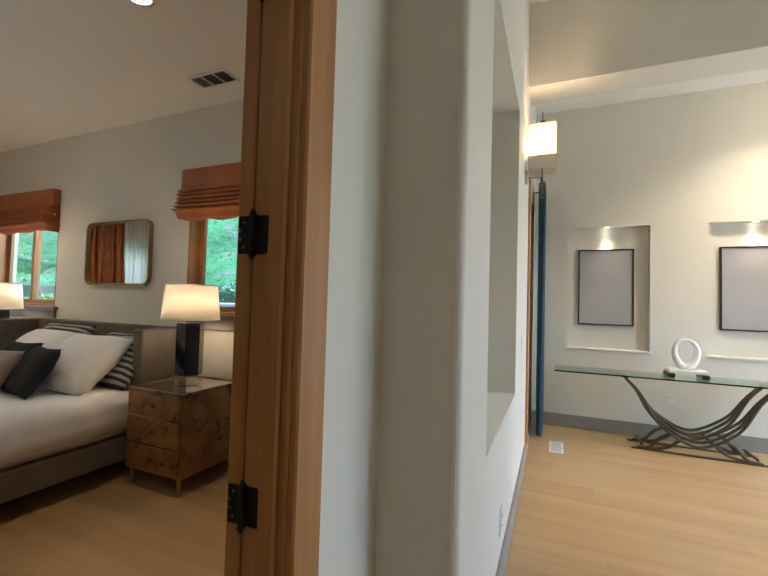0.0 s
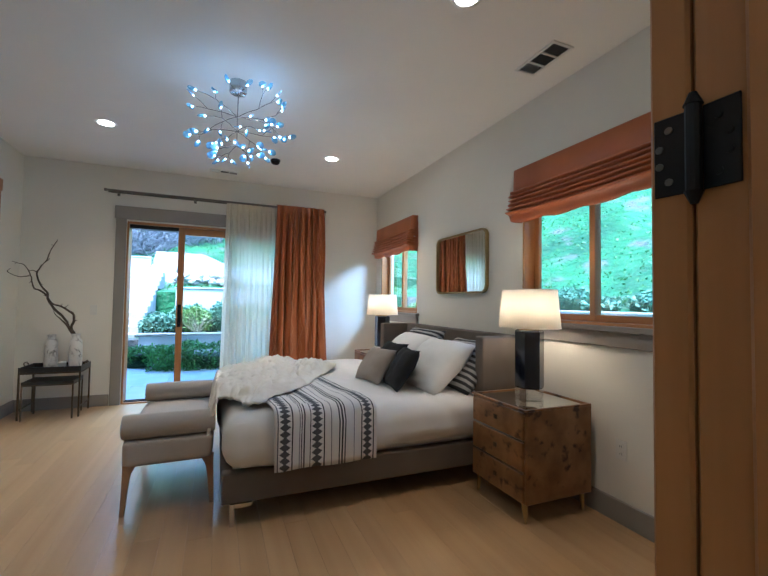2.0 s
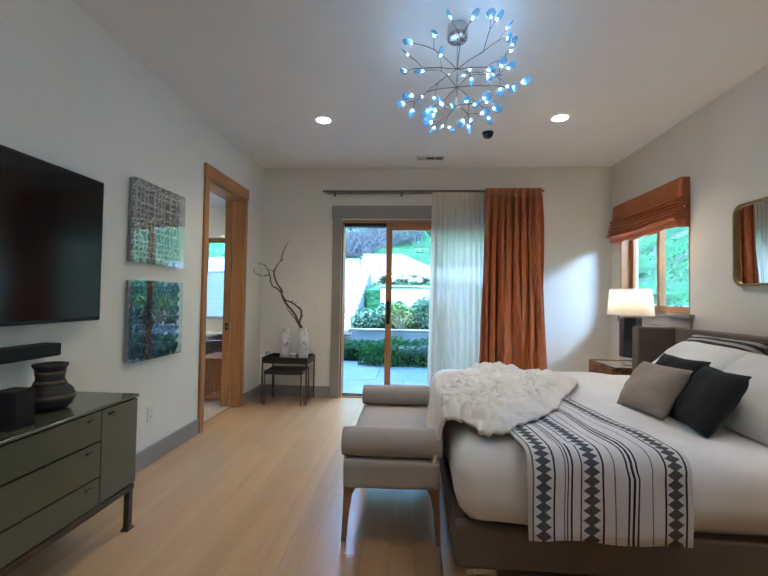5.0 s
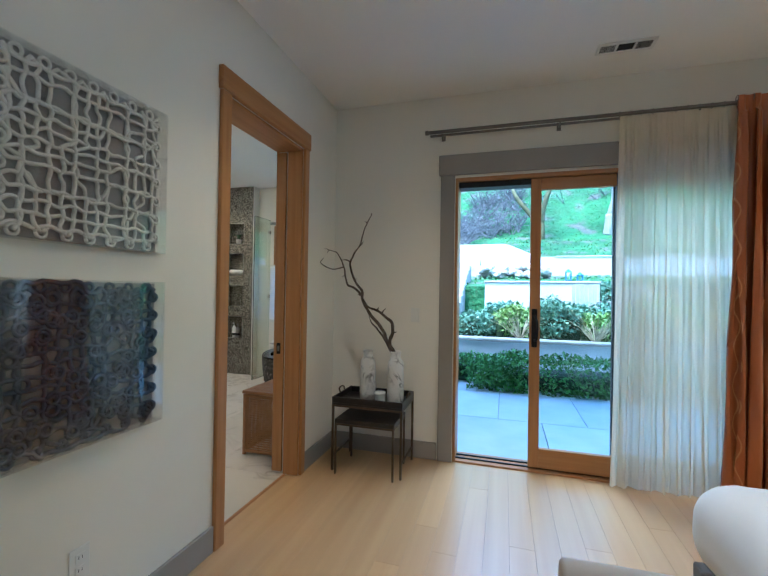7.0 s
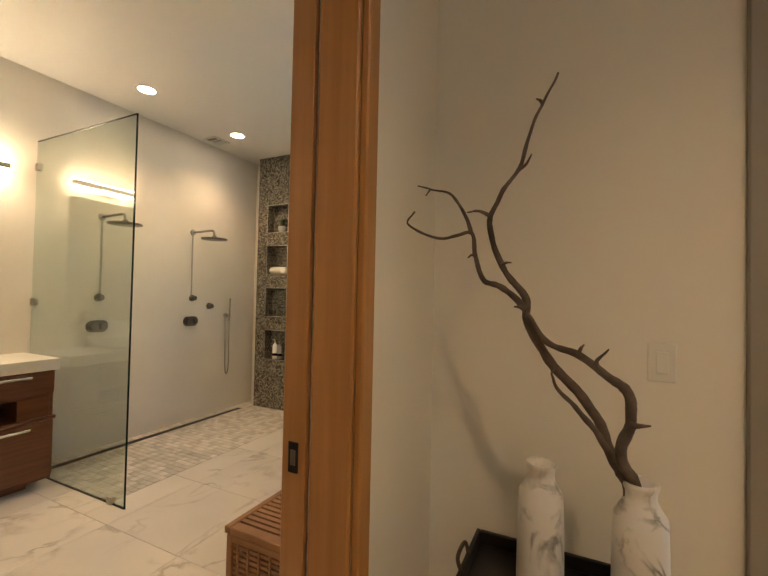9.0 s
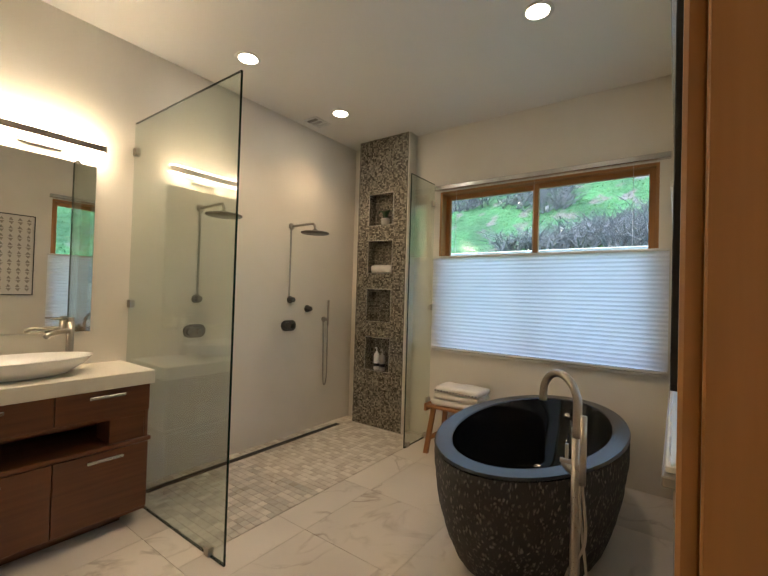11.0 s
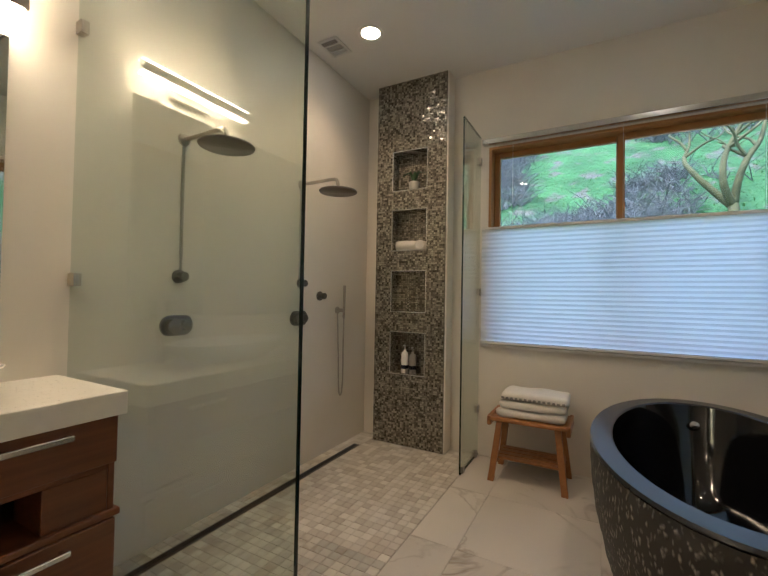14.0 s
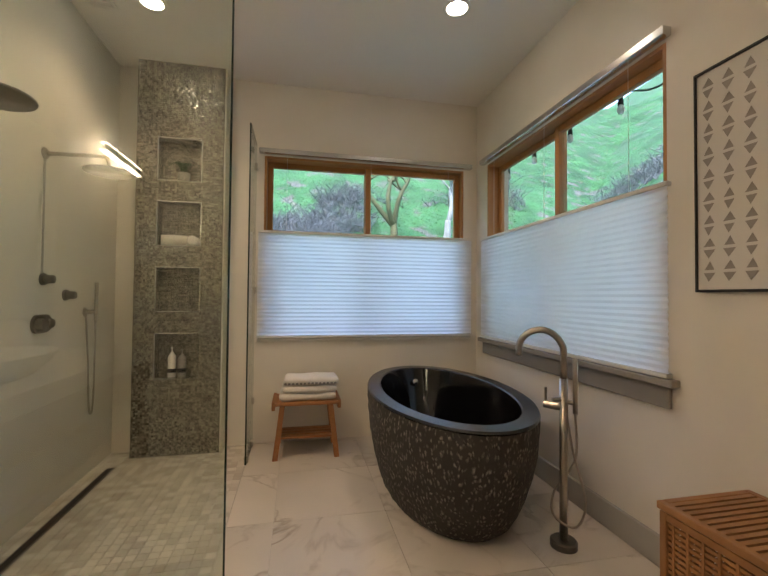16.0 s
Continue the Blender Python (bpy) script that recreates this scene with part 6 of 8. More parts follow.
# ---- mosaic tower with four niches ----
TX, TY0, TY1 = -8.33, -3.60, -2.99
NICHES = ((2.046, 2.365), (1.56, 1.886), (1.065, 1.392), (0.567, 0.901))
tw = tagged(struct("mosaic_tower", wall_mesh("x", WX0 + 0.012, TX, TY0, TY1, 0.0, WZ, [(-3.45, -3.148, a, b) for a, b in NICHES]), MOSAIC, "grey-brown glass mosaic shower tower with four niches"), category="tower")
struct("tower_back", boxed(WX0 + 0.002, WX0 + 0.03, TY0 + 0.01, TY1 - 0.01, 0.01, WZ - 0.01), MOSAIC, "mosaic niche backs")
bar("tower_side", PLASTER, WX0, TX - 0.004, TY1 + 0.001, TY1 + 0.012, 0.0, WZ, bevel=0)
rm = np.random.RandomState(12)
v_, f_ = [], []
pitch = 0.0155
for i in range(int((TY1 - TY0) / pitch)):
    for j in range(int(WZ / pitch)):
        y, z = TY0 + pitch * (i + 0.5), pitch * (j + 0.5)
        if any(-3.463 < y < -3.135 and a - 0.012 < z < b + 0.012 for a, b in NICHES):
            continue
        long_ = rm.rand() < 0.12
        hy, hz = 0.0068, 0.0068 * (0.62 if long_ else 1.0)
        ty, tz = rm.normal(0, 0.0005, 2)
        n0 = len(v_)
        v_ += [(TX + 0.0022 + p * ty + q * tz, y + p * hy, z + q * hz) for p, q in ((-1, -1), (1, -1), (1, 1), (-1, 1))]
        v_ += [(TX + 0.0002, y + p * hy, z + q * hz) for p, q in ((-1, -1), (1, -1), (1, 1), (-1, 1))]
        f_ += [(n0, n0 + 1, n0 + 2, n0 + 3)] + [(n0 + k, n0 + 4 + k, n0 + 4 + (k + 1) % 4, n0 + (k + 1) % 4) for k in range(4)]
me = bpy.data.meshes.new("mosaic_facing")
me.from_pydata(v_, [], f_)
m_tile, tn, tlk, tp = nodes_of("glass_mosaic_tile")
g = tn.new("ShaderNodeNewGeometry")
cr_ = tn.new("ShaderNodeValToRGB")
e = cr_.color_ramp.elements
e[0].position, e[0].color = 0.0, (0.07, 0.06, 0.045, 1)
e[1].position, e[1].color = 1.0, (0.50, 0.46, 0.37, 1)
for pos, col in ((0.25, (0.16, 0.14, 0.11, 1)), (0.6, (0.30, 0.27, 0.215, 1))):
    x = e.new(pos)
    x.color = col
tlk.new(g.outputs["Random Per Island"], cr_.inputs[0]), tlk.new(cr_.outputs["Color"], tp.inputs["Base Color"])
tp.inputs["Roughness"].default_value, tp.inputs["Metallic"].default_value = 0.16, 0.35
me.materials.append(m_tile)
facing = tagged(new("mosaic_facing", me), "small grey-brown glass mosaic tiles", kind="stuff")
facing.parent = tw
for a, b in NICHES:
    for q in ((-3.455, -3.448, a, b), (-3.150, -3.143, a, b), (-3.455, -3.143, a - 0.005, a + 0.002), (-3.455, -3.143, b - 0.002, b + 0.005)):
        bar("niche_trim", CHROME, TX - 0.001, TX + 0.005, *q, bevel=0)
PLANT = surface("fern_leaf", (0.012, 0.045, 0.012), (0.03, 0.085, 0.02), 20, 0.6, bump=0.1)
pp = thing("potted_fern", "small green fern in a stone pot", "plant", (-8.395, -3.29, 2.046))
part("pot", lathed([(0, 0), (0.032, 0), (0.042, 0.03), (0.045, 0.075), (0.04, 0.078), (0, 0.07)], 24), STONE_BASE, pp, smooth=True)
rnd = random.Random(4)
for k in range(26):
    a, t = rnd.uniform(0, 6.28), rnd.uniform(0.4, 1.1)
    bm = bmesh.new()
    pts = [Vector((0.012 * math.cos(a), 0.012 * math.sin(a), 0.07)), Vector((0.04 * t * math.cos(a) * 0.7, 0.05 * t * math.sin(a), 0.12 + 0.03 * t)), Vector((0.055 * t * math.cos(a) * 0.7, 0.11 * t * math.sin(a), 0.13 + 0.06 * (1.1 - t)))]
    cp = curve_pts(pts, 6)
    for i in range(1, len(cp)):
        side = Vector((-math.sin(a), math.cos(a), 0)) * 0.014 * math.sin(math.pi * i / len(cp)) + Vector((0, 0, 0.002))
        for s in (-1, 1):
            v = [bm.verts.new(cp[i - 1]), bm.verts.new(cp[i]), bm.verts.new(cp[i] + s * side)]
            bm.faces.new(v)
    part("frond", bm, PLANT, pp)
TERRY = surface("white_terry", (0.70, 0.66, 0.60), (0.76, 0.72, 0.66), 20, 0.95, fine=300, bump=0.6, depth=0.003)
rt = thing("rolled_towel", "rolled white hand towel lying in a niche", "towel", (-8.395, -3.345, 1.602), "towels in the niche")
part("roll", tubed([(0, -0.09, 0), (0, -0.087, 0), (0, -0.04, 0.001), (0, 0.04, 0), (0, 0.087, -0.001), (0, 0.09, -0.001)], [0.03, 0.040, 0.043, 0.042, 0.040, 0.03], 18), TERRY, rt, smooth=True)
re_ = thing("rolled_towel", "rolled white washcloth, its spiral end outward", "towel", (-8.395, -3.21, 1.600), "towels in the niche")
part("roll", tubed([(-0.06, 0, 0), (-0.058, 0, 0), (0.055, 0, 0), (0.058, 0, 0)], [0.03, 0.039, 0.039, 0.032], 18), TERRY, re_, smooth=True)
part("end_spiral", tubed([(0.058, 0.0034 * k * 0.5 * math.cos(k * 0.6), 0.0034 * k * 0.5 * math.sin(k * 0.6)) for k in range(1, 20)], 0.0035, 5), TERRY, re_)
for y in (-3.33, -3.25):
    place(single("glass_bottle", lathed([(0, 0), (0.022, 0), (0.026, 0.02), (0.022, 0.10), (0.012, 0.15), (0.012, 0.20), (0.014, 0.204)], 20), ACRYLIC, "slim clear glass bottle in a niche", "bottle", "glass bottles in the niche", True), -8.40, y, 1.066)
for k, (y, mat, h) in enumerate(((-3.345, PORCELAIN, 0.175), (-3.275, GREY_BOARD, 0.16))):
    bt = thing("pump_bottle", ("white pump soap bottle in the niche", "grey pump soap bottle in the niche")[k], "bottle", (-8.385, y, 0.568), "pump bottles in the niche")
    part("bottle", lathed([(0, 0), (0.027, 0), (0.029, 0.004), (0.029, h - 0.03), (0.024, h - 0.01), (0.011, h), (0.011, h + 0.012), (0, h + 0.012)], 24), mat, bt, smooth=True)
    part("pump", tubed([(0, 0, h + 0.012), (0, 0, h + 0.045), (0.004, 0, h + 0.05), (0.03, 0, h + 0.046)], 0.005, 8), mat, bt)
    part("label_panel", lathed([(0.0293, 0.035), (0.0293, 0.065)], 24), NAVY, bt, "dark printed label bars")

# ---- glass screens ----
def screen(name, label, axis, w, u0, u1, z1, near):
    th = thing(name, label, "shower screen")
    b = lambda t, a, c, d, e: boxed(*((w - t, w + t, a, c, d, e) if axis == "x" else (a, c, w - t, w + t, d, e)))
    g = part("glass", b(0.005, u0, u1, 0.006, z1), SHOWER_GLASS, th, "clear greenish glass")
    g.visible_shadow = False
    e = near
    part("edge", b(0.0052, min(e, e + (0.004 if e == u0 else -0.004)), max(e, e + (0.004 if e == u0 else -0.004)), 0.006, z1), GLASS_EDGE, th, "dark polished edge")
    part("top_edge", b(0.0052, u0, u1, z1 - 0.002, z1 + 0.001), GLASS_EDGE, th)
    part("floor_seal", b(0.006, u0, u1, 0.0, 0.007), GLASS_EDGE, th)
    wall = u1 if near == u0 else u0
    s = 1 if wall == u1 else -1
    for z in (0.35, 1.23, 2.23):
        if z < z1:
            part("wall_clip", b(0.014, min(wall, wall - s * 0.045), max(wall, wall - s * 0.045), z - 0.025, z + 0.025), NICKEL, th, "nickel glass clip")
    for f in (0.12, 0.85):
        u = near + (wall - near) * f
        part("floor_clip", b(0.014, u - 0.022, u + 0.022, 0.0, 0.045), NICKEL, th, "nickel glass clip")
    return th


screen("shower_screen", "tall clear glass shower screen beside the vanity", "x", -6.215, WY0 + 0.003, -2.603, 2.425, -2.603)
screen("shower_screen", "narrow clear glass screen by the tower", "y", -2.765, WX0 + 0.003, -8.045, 2.42, -8.045)

# ---- shower fittings ----
def rain_head(x):
    th = thing("rain_shower", "brushed nickel round rain shower head on an arm", "shower head", (x, WY0, 1.95), "rain shower heads")
    part("flange", lathed([(0, 0), (0.032, 0), (0.03, 0.008), (0.014, 0.014), (0, 0.014)], 24), NICKEL, th).matrix_basis = pose(0, 0, 0, -90, 0, 0)
    part("arm", tubed(curve_pts([(0, 0.01, 0), (0, 0.12, 0.002), (0, 0.27, 0.004), (0, 0.305, -0.008), (0, 0.315, -0.05)], 7), 0.011, 12), NICKEL, th, smooth=True)
    part("head", lathed([(0, -0.045), (0.02, -0.05), (0.03, -0.066), (0.122, -0.076), (0.126, -0.082), (0.122, -0.088), (0, -0.088)], 44, (0, 0.315, 0)), GUNMETAL, th, smooth=True)
    # thin grey strip down the wall from the arm to the valve
    part("grey_strip", boxed(-0.008, 0.008, 0.0, 0.004, -0.68, -0.03), STONE_BASE, th, "grey vertical wall strip")
    return th


rh = rain_head(-7.57)
copy_thing(rh, pose(-6.68, WY0, 1.95))


def valve(x, z):
    th = thing("shower_valve", "small round gunmetal shower valve knob", "valve", (x, WY0, z), "shower valves")
    m_ = pose(0, 0, 0, -90)
    part("flange", lathed([(0, 0), (0.034, 0), (0.034, 0.01), (0.03, 0.014), (0, 0.014)], 28), GUNMETAL, th).matrix_basis = m_
    part("knob", lathed([(0, 0.014), (0.022, 0.014), (0.024, 0.05), (0.02, 0.056), (0, 0.056)], 28), GUNMETAL, th).matrix_basis = m_
    part("lever", rodded((0.02, 0.04, 0), (0.045, 0.045, 0.0), 0.005), GUNMETAL, th)


for x, z in ((-7.58, 1.266), (-7.80, 1.18), (-6.67, 1.266)):
    valve(x, z)


def mixer(x):
    th = thing("shower_mixer", "oval gunmetal thermostatic shower mixer plate", "mixer", (x, WY0, 1.025), "shower mixers")
    bm = bmesh.new()
    ov = round_rect(0.085, 0.05, 0.0499, 10)
    a = [bm.verts.new((p, 0.0, q)) for p, q in ov]
    b = [bm.verts.new((p, 0.012, q)) for p, q in ov]
    for k in range(len(a)):
        bm.faces.new((a[k], a[(k + 1) % len(a)], b[(k + 1) % len(a)], b[k]))
    bm.faces.new(b)
    bmesh.ops.recalc_face_normals(bm, faces=bm.faces)
    part("plate", bm, GUNMETAL, th)
    for dx, r in ((-0.03, 0.026), (0.035, 0.034)):
        part("knob", lathed([(0, 0.012), (r, 0.012), (r * 0.95, 0.045), (0, 0.048)], 26, (0, 0, 0)), GUNMETAL, th, smooth=False).matrix_basis = pose(dx, 0, 0, -90)
    return th


mx_ = mixer(-7.57)
copy_thing(mx_, pose(-6.665, WY0, 1.025))
hs = thing("hand_shower", "slim nickel hand shower with looping metal hose", "hand shower", (-8.03, WY0, 1.07))
part("bracket", rodded((0, 0.0, 0), (0, 0.06, 0), 0.014, seg=14), NICKEL, hs)
part("wall_plate", lathed([(0, 0), (0.028, 0), (0.028, 0.008), (0, 0.01)], 24), NICKEL, hs).matrix_basis = pose(0, 0, 0, -90)
part("wand", rodded((0.0, 0.065, -0.06), (0.0, 0.068, 0.195), 0.0105, seg=14), NICKEL, hs, smooth=True)
part("hose", tubed(curve_pts([(0.0, 0.065, -0.06), (-0.004, 0.062, -0.30), (-0.01, 0.058, -0.55), (0.008, 0.055, -0.655), (0.03, 0.05, -0.60), (0.028, 0.04, -0.35), (0.02, 0.02, -0.06), (0.012, 0.01, -0.01)], 9), 0.006, 8), NICKEL, hs, "ribbed metal hose", smooth=True)
dn = thing("linear_drain", "long dark slotted floor drain along the shower wall", "drain", (0, -3.655, 0))
part("channel", boxed(-8.16, -6.25, -0.017, 0.017, -0.004, 0.0022), BLACK, dn)
for s in (-1, 1):
    part("flange", boxed(-8.165, -6.245, s * 0.019 - 0.002, s * 0.019 + 0.002, -0.004, 0.0035), GUNMETAL, dn)

# ---- vanity ----
va = thing("vanity_cabinet", "dark walnut vanity cabinet with drawers and open shelf", "vanity", (0, 0, 0))
VF = -3.335
part("side_panel", boxed(-6.165, -6.145, WY0, VF, 0.06, 0.785, bevel=0.002), WALNUT, va)
part("side_panel", boxed(-4.62, -4.60, WY0, VF, 0.06, 0.785, bevel=0.002), WALNUT, va)
part("back", boxed(-6.145, -4.62, WY0, WY0 + 0.02, 0.06, 0.785), WALNUT, va)
part("bottom", boxed(-6.145, -4.62, WY0 + 0.02, VF - 0.004, 0.06, 0.08), WALNUT, va)
part("deck", boxed(-6.145, -4.62, WY0 + 0.02, VF - 0.004, 0.61, 0.63), WALNUT, va)
part("belt_rail", boxed(-6.18, -4.59, WY0 + 0.02, VF + 0.014, 0.455, 0.478, bevel=0.005, seg=2), WALNUT, va)
part("kick", boxed(-6.07, -4.70, WY0 + 0.05, VF - 0.09, 0.0, 0.06), WALNUT, va)
part("end_box", boxed(-6.145, -5.97, VF - 0.18, VF - 0.002, 0.478, 0.61, bevel=0.002), WALNUT, va)
for k in range(3):
    a, b = -6.162 + 0.52 * k + (0.0 if k == 0 else 0.002), -6.162 + 0.52 * (k + 1) - 0.003
    b = min(b, -4.603)
    if k == 0:
        a, b = -6.162, -5.722
    elif k == 1:
        a, b = -5.718, -5.17
    else:
        a, b = -5.166, -4.603
    for z0, z1, hz in ((0.633, 0.783, 0.752), (0.085, 0.452, 0.418)):
        f = part("drawer_front" if z0 > 0.5 else "door_front", boxed(a, b, VF - 0.003, VF + 0.018, z0, z1, bevel=0.002), WALNUT, va)
        mid = (a + b) / 2
        h = part("handle", boxed(mid - 0.085, mid + 0.085, VF + 0.04, VF + 0.05, hz - 0.009, hz + 0.009, bevel=0.003), CHROME, f, "flat brushed bar handle")
        for s in (-1, 1):
            part("standoff", boxed(mid + s * 0.07 - 0.005, mid + s * 0.07 + 0.005, VF + 0.018, VF + 0.04, hz - 0.005, hz + 0.005), CHROME, h)
single("vanity_counter", boxed(-6.182, -4.58, WY0 + 0.001, -3.30, 0.786, 0.862, bevel=0.004, seg=2), QUARTZ, "thick white quartz counter on the vanity", "counter")
sk = thing("vessel_sink", "white oval porcelain vessel sink on the counter", "sink", (-5.62, -3.545, 0.862))
part("bowl", lathed([(0, 0), (0.16, 0), (0.2, 0.012), (0.27, 0.06), (0.295, 0.092), (0.298, 0.096), (0.292, 0.097), (0.25, 0.06), (0.16, 0.03), (0, 0.024)], 56, sx=1.08, sy=0.64), PORCELAIN, sk, smooth=True)
part("drain_plug", lathed([(0, 0.026), (0.022, 0.026), (0.022, 0.03), (0, 0.031)], 20), NICKEL, sk)
fa = thing("vessel_faucet", "tall brushed nickel vessel faucet with lever", "faucet", (-5.88, -3.70, 0.862))
part("column", rodded((0, 0, 0), (0, 0, 0.265), 0.019, seg=20), NICKEL, fa, smooth=True)
part("spout", tubed(curve_pts([(0.0, 0.0, 0.215), (0.05, 0.045, 0.215), (0.12, 0.11, 0.21), (0.145, 0.13, 0.195)], 5), 0.013, 10), NICKEL, fa, smooth=True)
part("lever", rodded((0, 0, 0.265), (0, 0, 0.29), 0.017, seg=16), NICKEL, fa)
part("lever_arm", rodded((0, 0, 0.28), (0.09, -0.02, 0.284), 0.005, seg=8), NICKEL, fa)
vm = thing("vanity_mirror", "large frameless vanity mirror on the wall", "mirror", (0, WY0, 0))
part("glass", boxed(-6.0, -4.75, 0.004, 0.012, 1.06, 2.075, bevel=0.002), MIRROR, vm)
for x in (-5.9, -4.85):
    for z in (1.06, 2.075):
        part("clip", rodded((x, 0.0, z), (x, 0.018, z), 0.014, seg=16), CHROME, vm)
BARGLOW = glowing("light_bar_diffuser", (1.0, 0.84, 0.60), 4.2)
def vanity_light(x0, x1):
    lb = thing("vanity_light", "linear brushed vanity light bar, lit", "wall light", (0, WY0, 2.17), "light bars over the vanity")
    mid = (x0 + x1) / 2
    part("backplate", boxed(mid - 0.10, mid + 0.10, 0.0, 0.03, -0.05, 0.05, bevel=0.003), NICKEL, lb)
    part("arm", boxed(mid - 0.02, mid + 0.02, 0.03, 0.09, -0.012, 0.012), NICKEL, lb)
    part("bar", boxed(x0, x1, 0.09, 0.105, -0.02, 0.02, bevel=0.003), NICKEL, lb)
    part("upper_diffuser", boxed(x0 + 0.01, x1 - 0.01, 0.06, 0.105, 0.021, 0.031, bevel=0.003), BARGLOW, lb, "glowing diffuser")
    part("lower_diffuser", boxed(x0 + 0.01, x1 - 0.01, 0.06, 0.105, -0.031, -0.021, bevel=0.003), BARGLOW, lb, "glowing diffuser")


vanity_light(-6.02, -5.43)
vanity_light(-4.40, -3.78)

# ---- stone tub ----
tub = thing("stone_bathtub", "oval chiselled granite bathtub with honed black rim", "bathtub", (-7.525, -1.51, 0), rz=-2.5)


def oval_shell(rings, seg=72, rough=0.0):
    bm = bmesh.new()
    made = []
    for ax, ay, z in rings:
        row = []
        for k in range(seg):
            a = 2 * math.pi * k / seg
            p = Vector((1.045 * ax * math.cos(a), 1.055 * ay * math.sin(a), z))
            if rough:
                p += Vector((math.cos(a), math.sin(a), 0)) * rough * noise.noise(p * 22)
            row.append(bm.verts.new(p))
        made.append(row)
    for p, q in zip(made, made[1:]):
        for k in range(seg):
            bm.faces.new((p[k], p[(k + 1) % seg], q[(k + 1) % seg], q[k]))
    return bm, made


rows_ = []
for k in range(26):
    t = k / 25
    g = math.sin(min(1, t * 1.02) * math.pi / 2) ** 0.75
    rows_.append((0.60 + 0.215 * g, 0.335 + 0.105 * g, 0.585 * t))
bm, made = oval_shell(rows_, 96, 0.007)
bm.faces.new(made[0][::-1])
part("shell", bm, GRANITE, tub, "chiselled speckled granite outside", smooth=True)
bm, made = oval_shell([(0.807, 0.432, 0.582), (0.818, 0.443, 0.592), (0.812, 0.437, 0.604), (0.722, 0.365, 0.604), (0.714, 0.357, 0.596)], 96)
part("rim", bm, STONE_RIM, tub, "honed black stone rim", smooth=False)
bm, made = oval_shell([(0.714, 0.357, 0.597), (0.665, 0.325, 0.45), (0.55, 0.25, 0.2), (0.42, 0.17, 0.1), (0.1, 0.05, 0.09)], 72)
bm.faces.new(made[-1])
part("basin", bm, TUB_IN, tub, "polished black inside", smooth=True)
part("overflow", lathed([(0, 0), (0.022, 0), (0.022, 0.008), (0, 0.012)], 20), CHROME, tub, "chrome overflow cap").matrix_basis = pose(-0.688, 0.0, 0.50, 0, 78, 0)
part("drain_cap", lathed([(0, 0), (0.026, 0), (0.026, 0.006), (0, 0.01)], 20), CHROME, tub).matrix_basis = pose(-0.02, 0.0, 0.092)

tf = thing("tub_filler", "floor-standing brushed nickel tub filler with hand shower", "tub filler", (-6.79, -1.16, 0))
part("base", lathed([(0, 0), (0.062, 0), (0.062, 0.028), (0.055, 0.034), (0, 0.034)], 32), GUNMETAL, tf, smooth=False)
part("column", rodded((0, 0, 0.03), (0, 0, 0.80), 0.019, seg=18), NICKEL, tf, smooth=True)
arc = [(0, 0, 0.80), (0, 0, 0.93)] + [(-0.105 * (1 - math.cos(a)) * 0.62, -0.105 * (1 - math.cos(a)) * 0.78, 0.92 + 0.11 * math.sin(a)) for a in (0.4, 0.8, 1.2, 1.57, 2.0, 2.4, 2.8)] + [(-0.130, -0.164, 0.895)]
part("spout", tubed(curve_pts(arc, 4), 0.0165, 14), NICKEL, tf, smooth=True)
part("valve_body", rodded((0.0, 0.0, 0.66), (-0.075, -0.055, 0.66), 0.018, seg=16), NICKEL, tf)
part("lever", rodded((-0.07, -0.05, 0.66), (-0.07, -0.05, 0.745), 0.007, seg=10), NICKEL, tf)
part("diverter", rodded((0, 0, 0.70), (0.0, -0.06, 0.70), 0.010, seg=12), NICKEL, tf)
part("cradle", rodded((0, 0, 0.69), (0.045, 0.03, 0.69), 0.012, seg=12), NICKEL, tf)
part("wand", rodded((0.045, 0.03, 0.64), (0.045, 0.03, 0.90), 0.012, seg=14), NICKEL, tf, "slim hand shower", smooth=True)
part("hose", tubed(curve_pts([(0.045, 0.03, 0.64), (0.03, 0.04, 0.42), (-0.03, -0.03, 0.25), (-0.02, -0.04, 0.14), (0.06, 0.02, 0.12), (0.075, 0.06, 0.24), (0.03, 0.03, 0.45), (0.01, 0.01, 0.62)], 10), 0.0055, 8), NICKEL, tf, smooth=True)

# ---- stool with towels ----
so = thing("stool", "small teak bathroom stool with splayed legs", "stool", (-8.235, -2.345, 0))
part("seat", boxed(-0.155, 0.155, -0.25, 0.25, 0.385, 0.41, bevel=0.006, seg=2), TEAK, so)
for y in (-0.238, 0.238):
    part("seat_lip", boxed(-0.155, 0.155, y - 0.012, y + 0.012, 0.355, 0.418, bevel=0.004), TEAK, so)
for sx in (-1, 1):
    for sy in (-1, 1):
        bm = bmesh.new()
        bot, topp = Vector((sx * 0.15, sy * 0.222, 0)), Vector((sx * 0.115, sy * 0.175, 0.388))
        q = [[bm.verts.new(c + Vector((dx * 0.015, dy * 0.019, 0))) for dx, dy in ((-1, -1), (1, -1), (1, 1), (-1, 1))] for c in (bot, topp)]
        for k in range(4):
            bm.faces.new((q[0][k], q[0][(k + 1) % 4], q[1][(k + 1) % 4], q[1][k]))
        bm.faces.new(q[0][::-1]), bm.faces.new(q[1])
        part("leg", bm, TEAK, so)
for k in range(4):
    part("shelf_slat", boxed(-0.12 + 0.062 * k, -0.072 + 0.062 * k, -0.205, 0.205, 0.135, 0.15, bevel=0.002), TEAK, so)
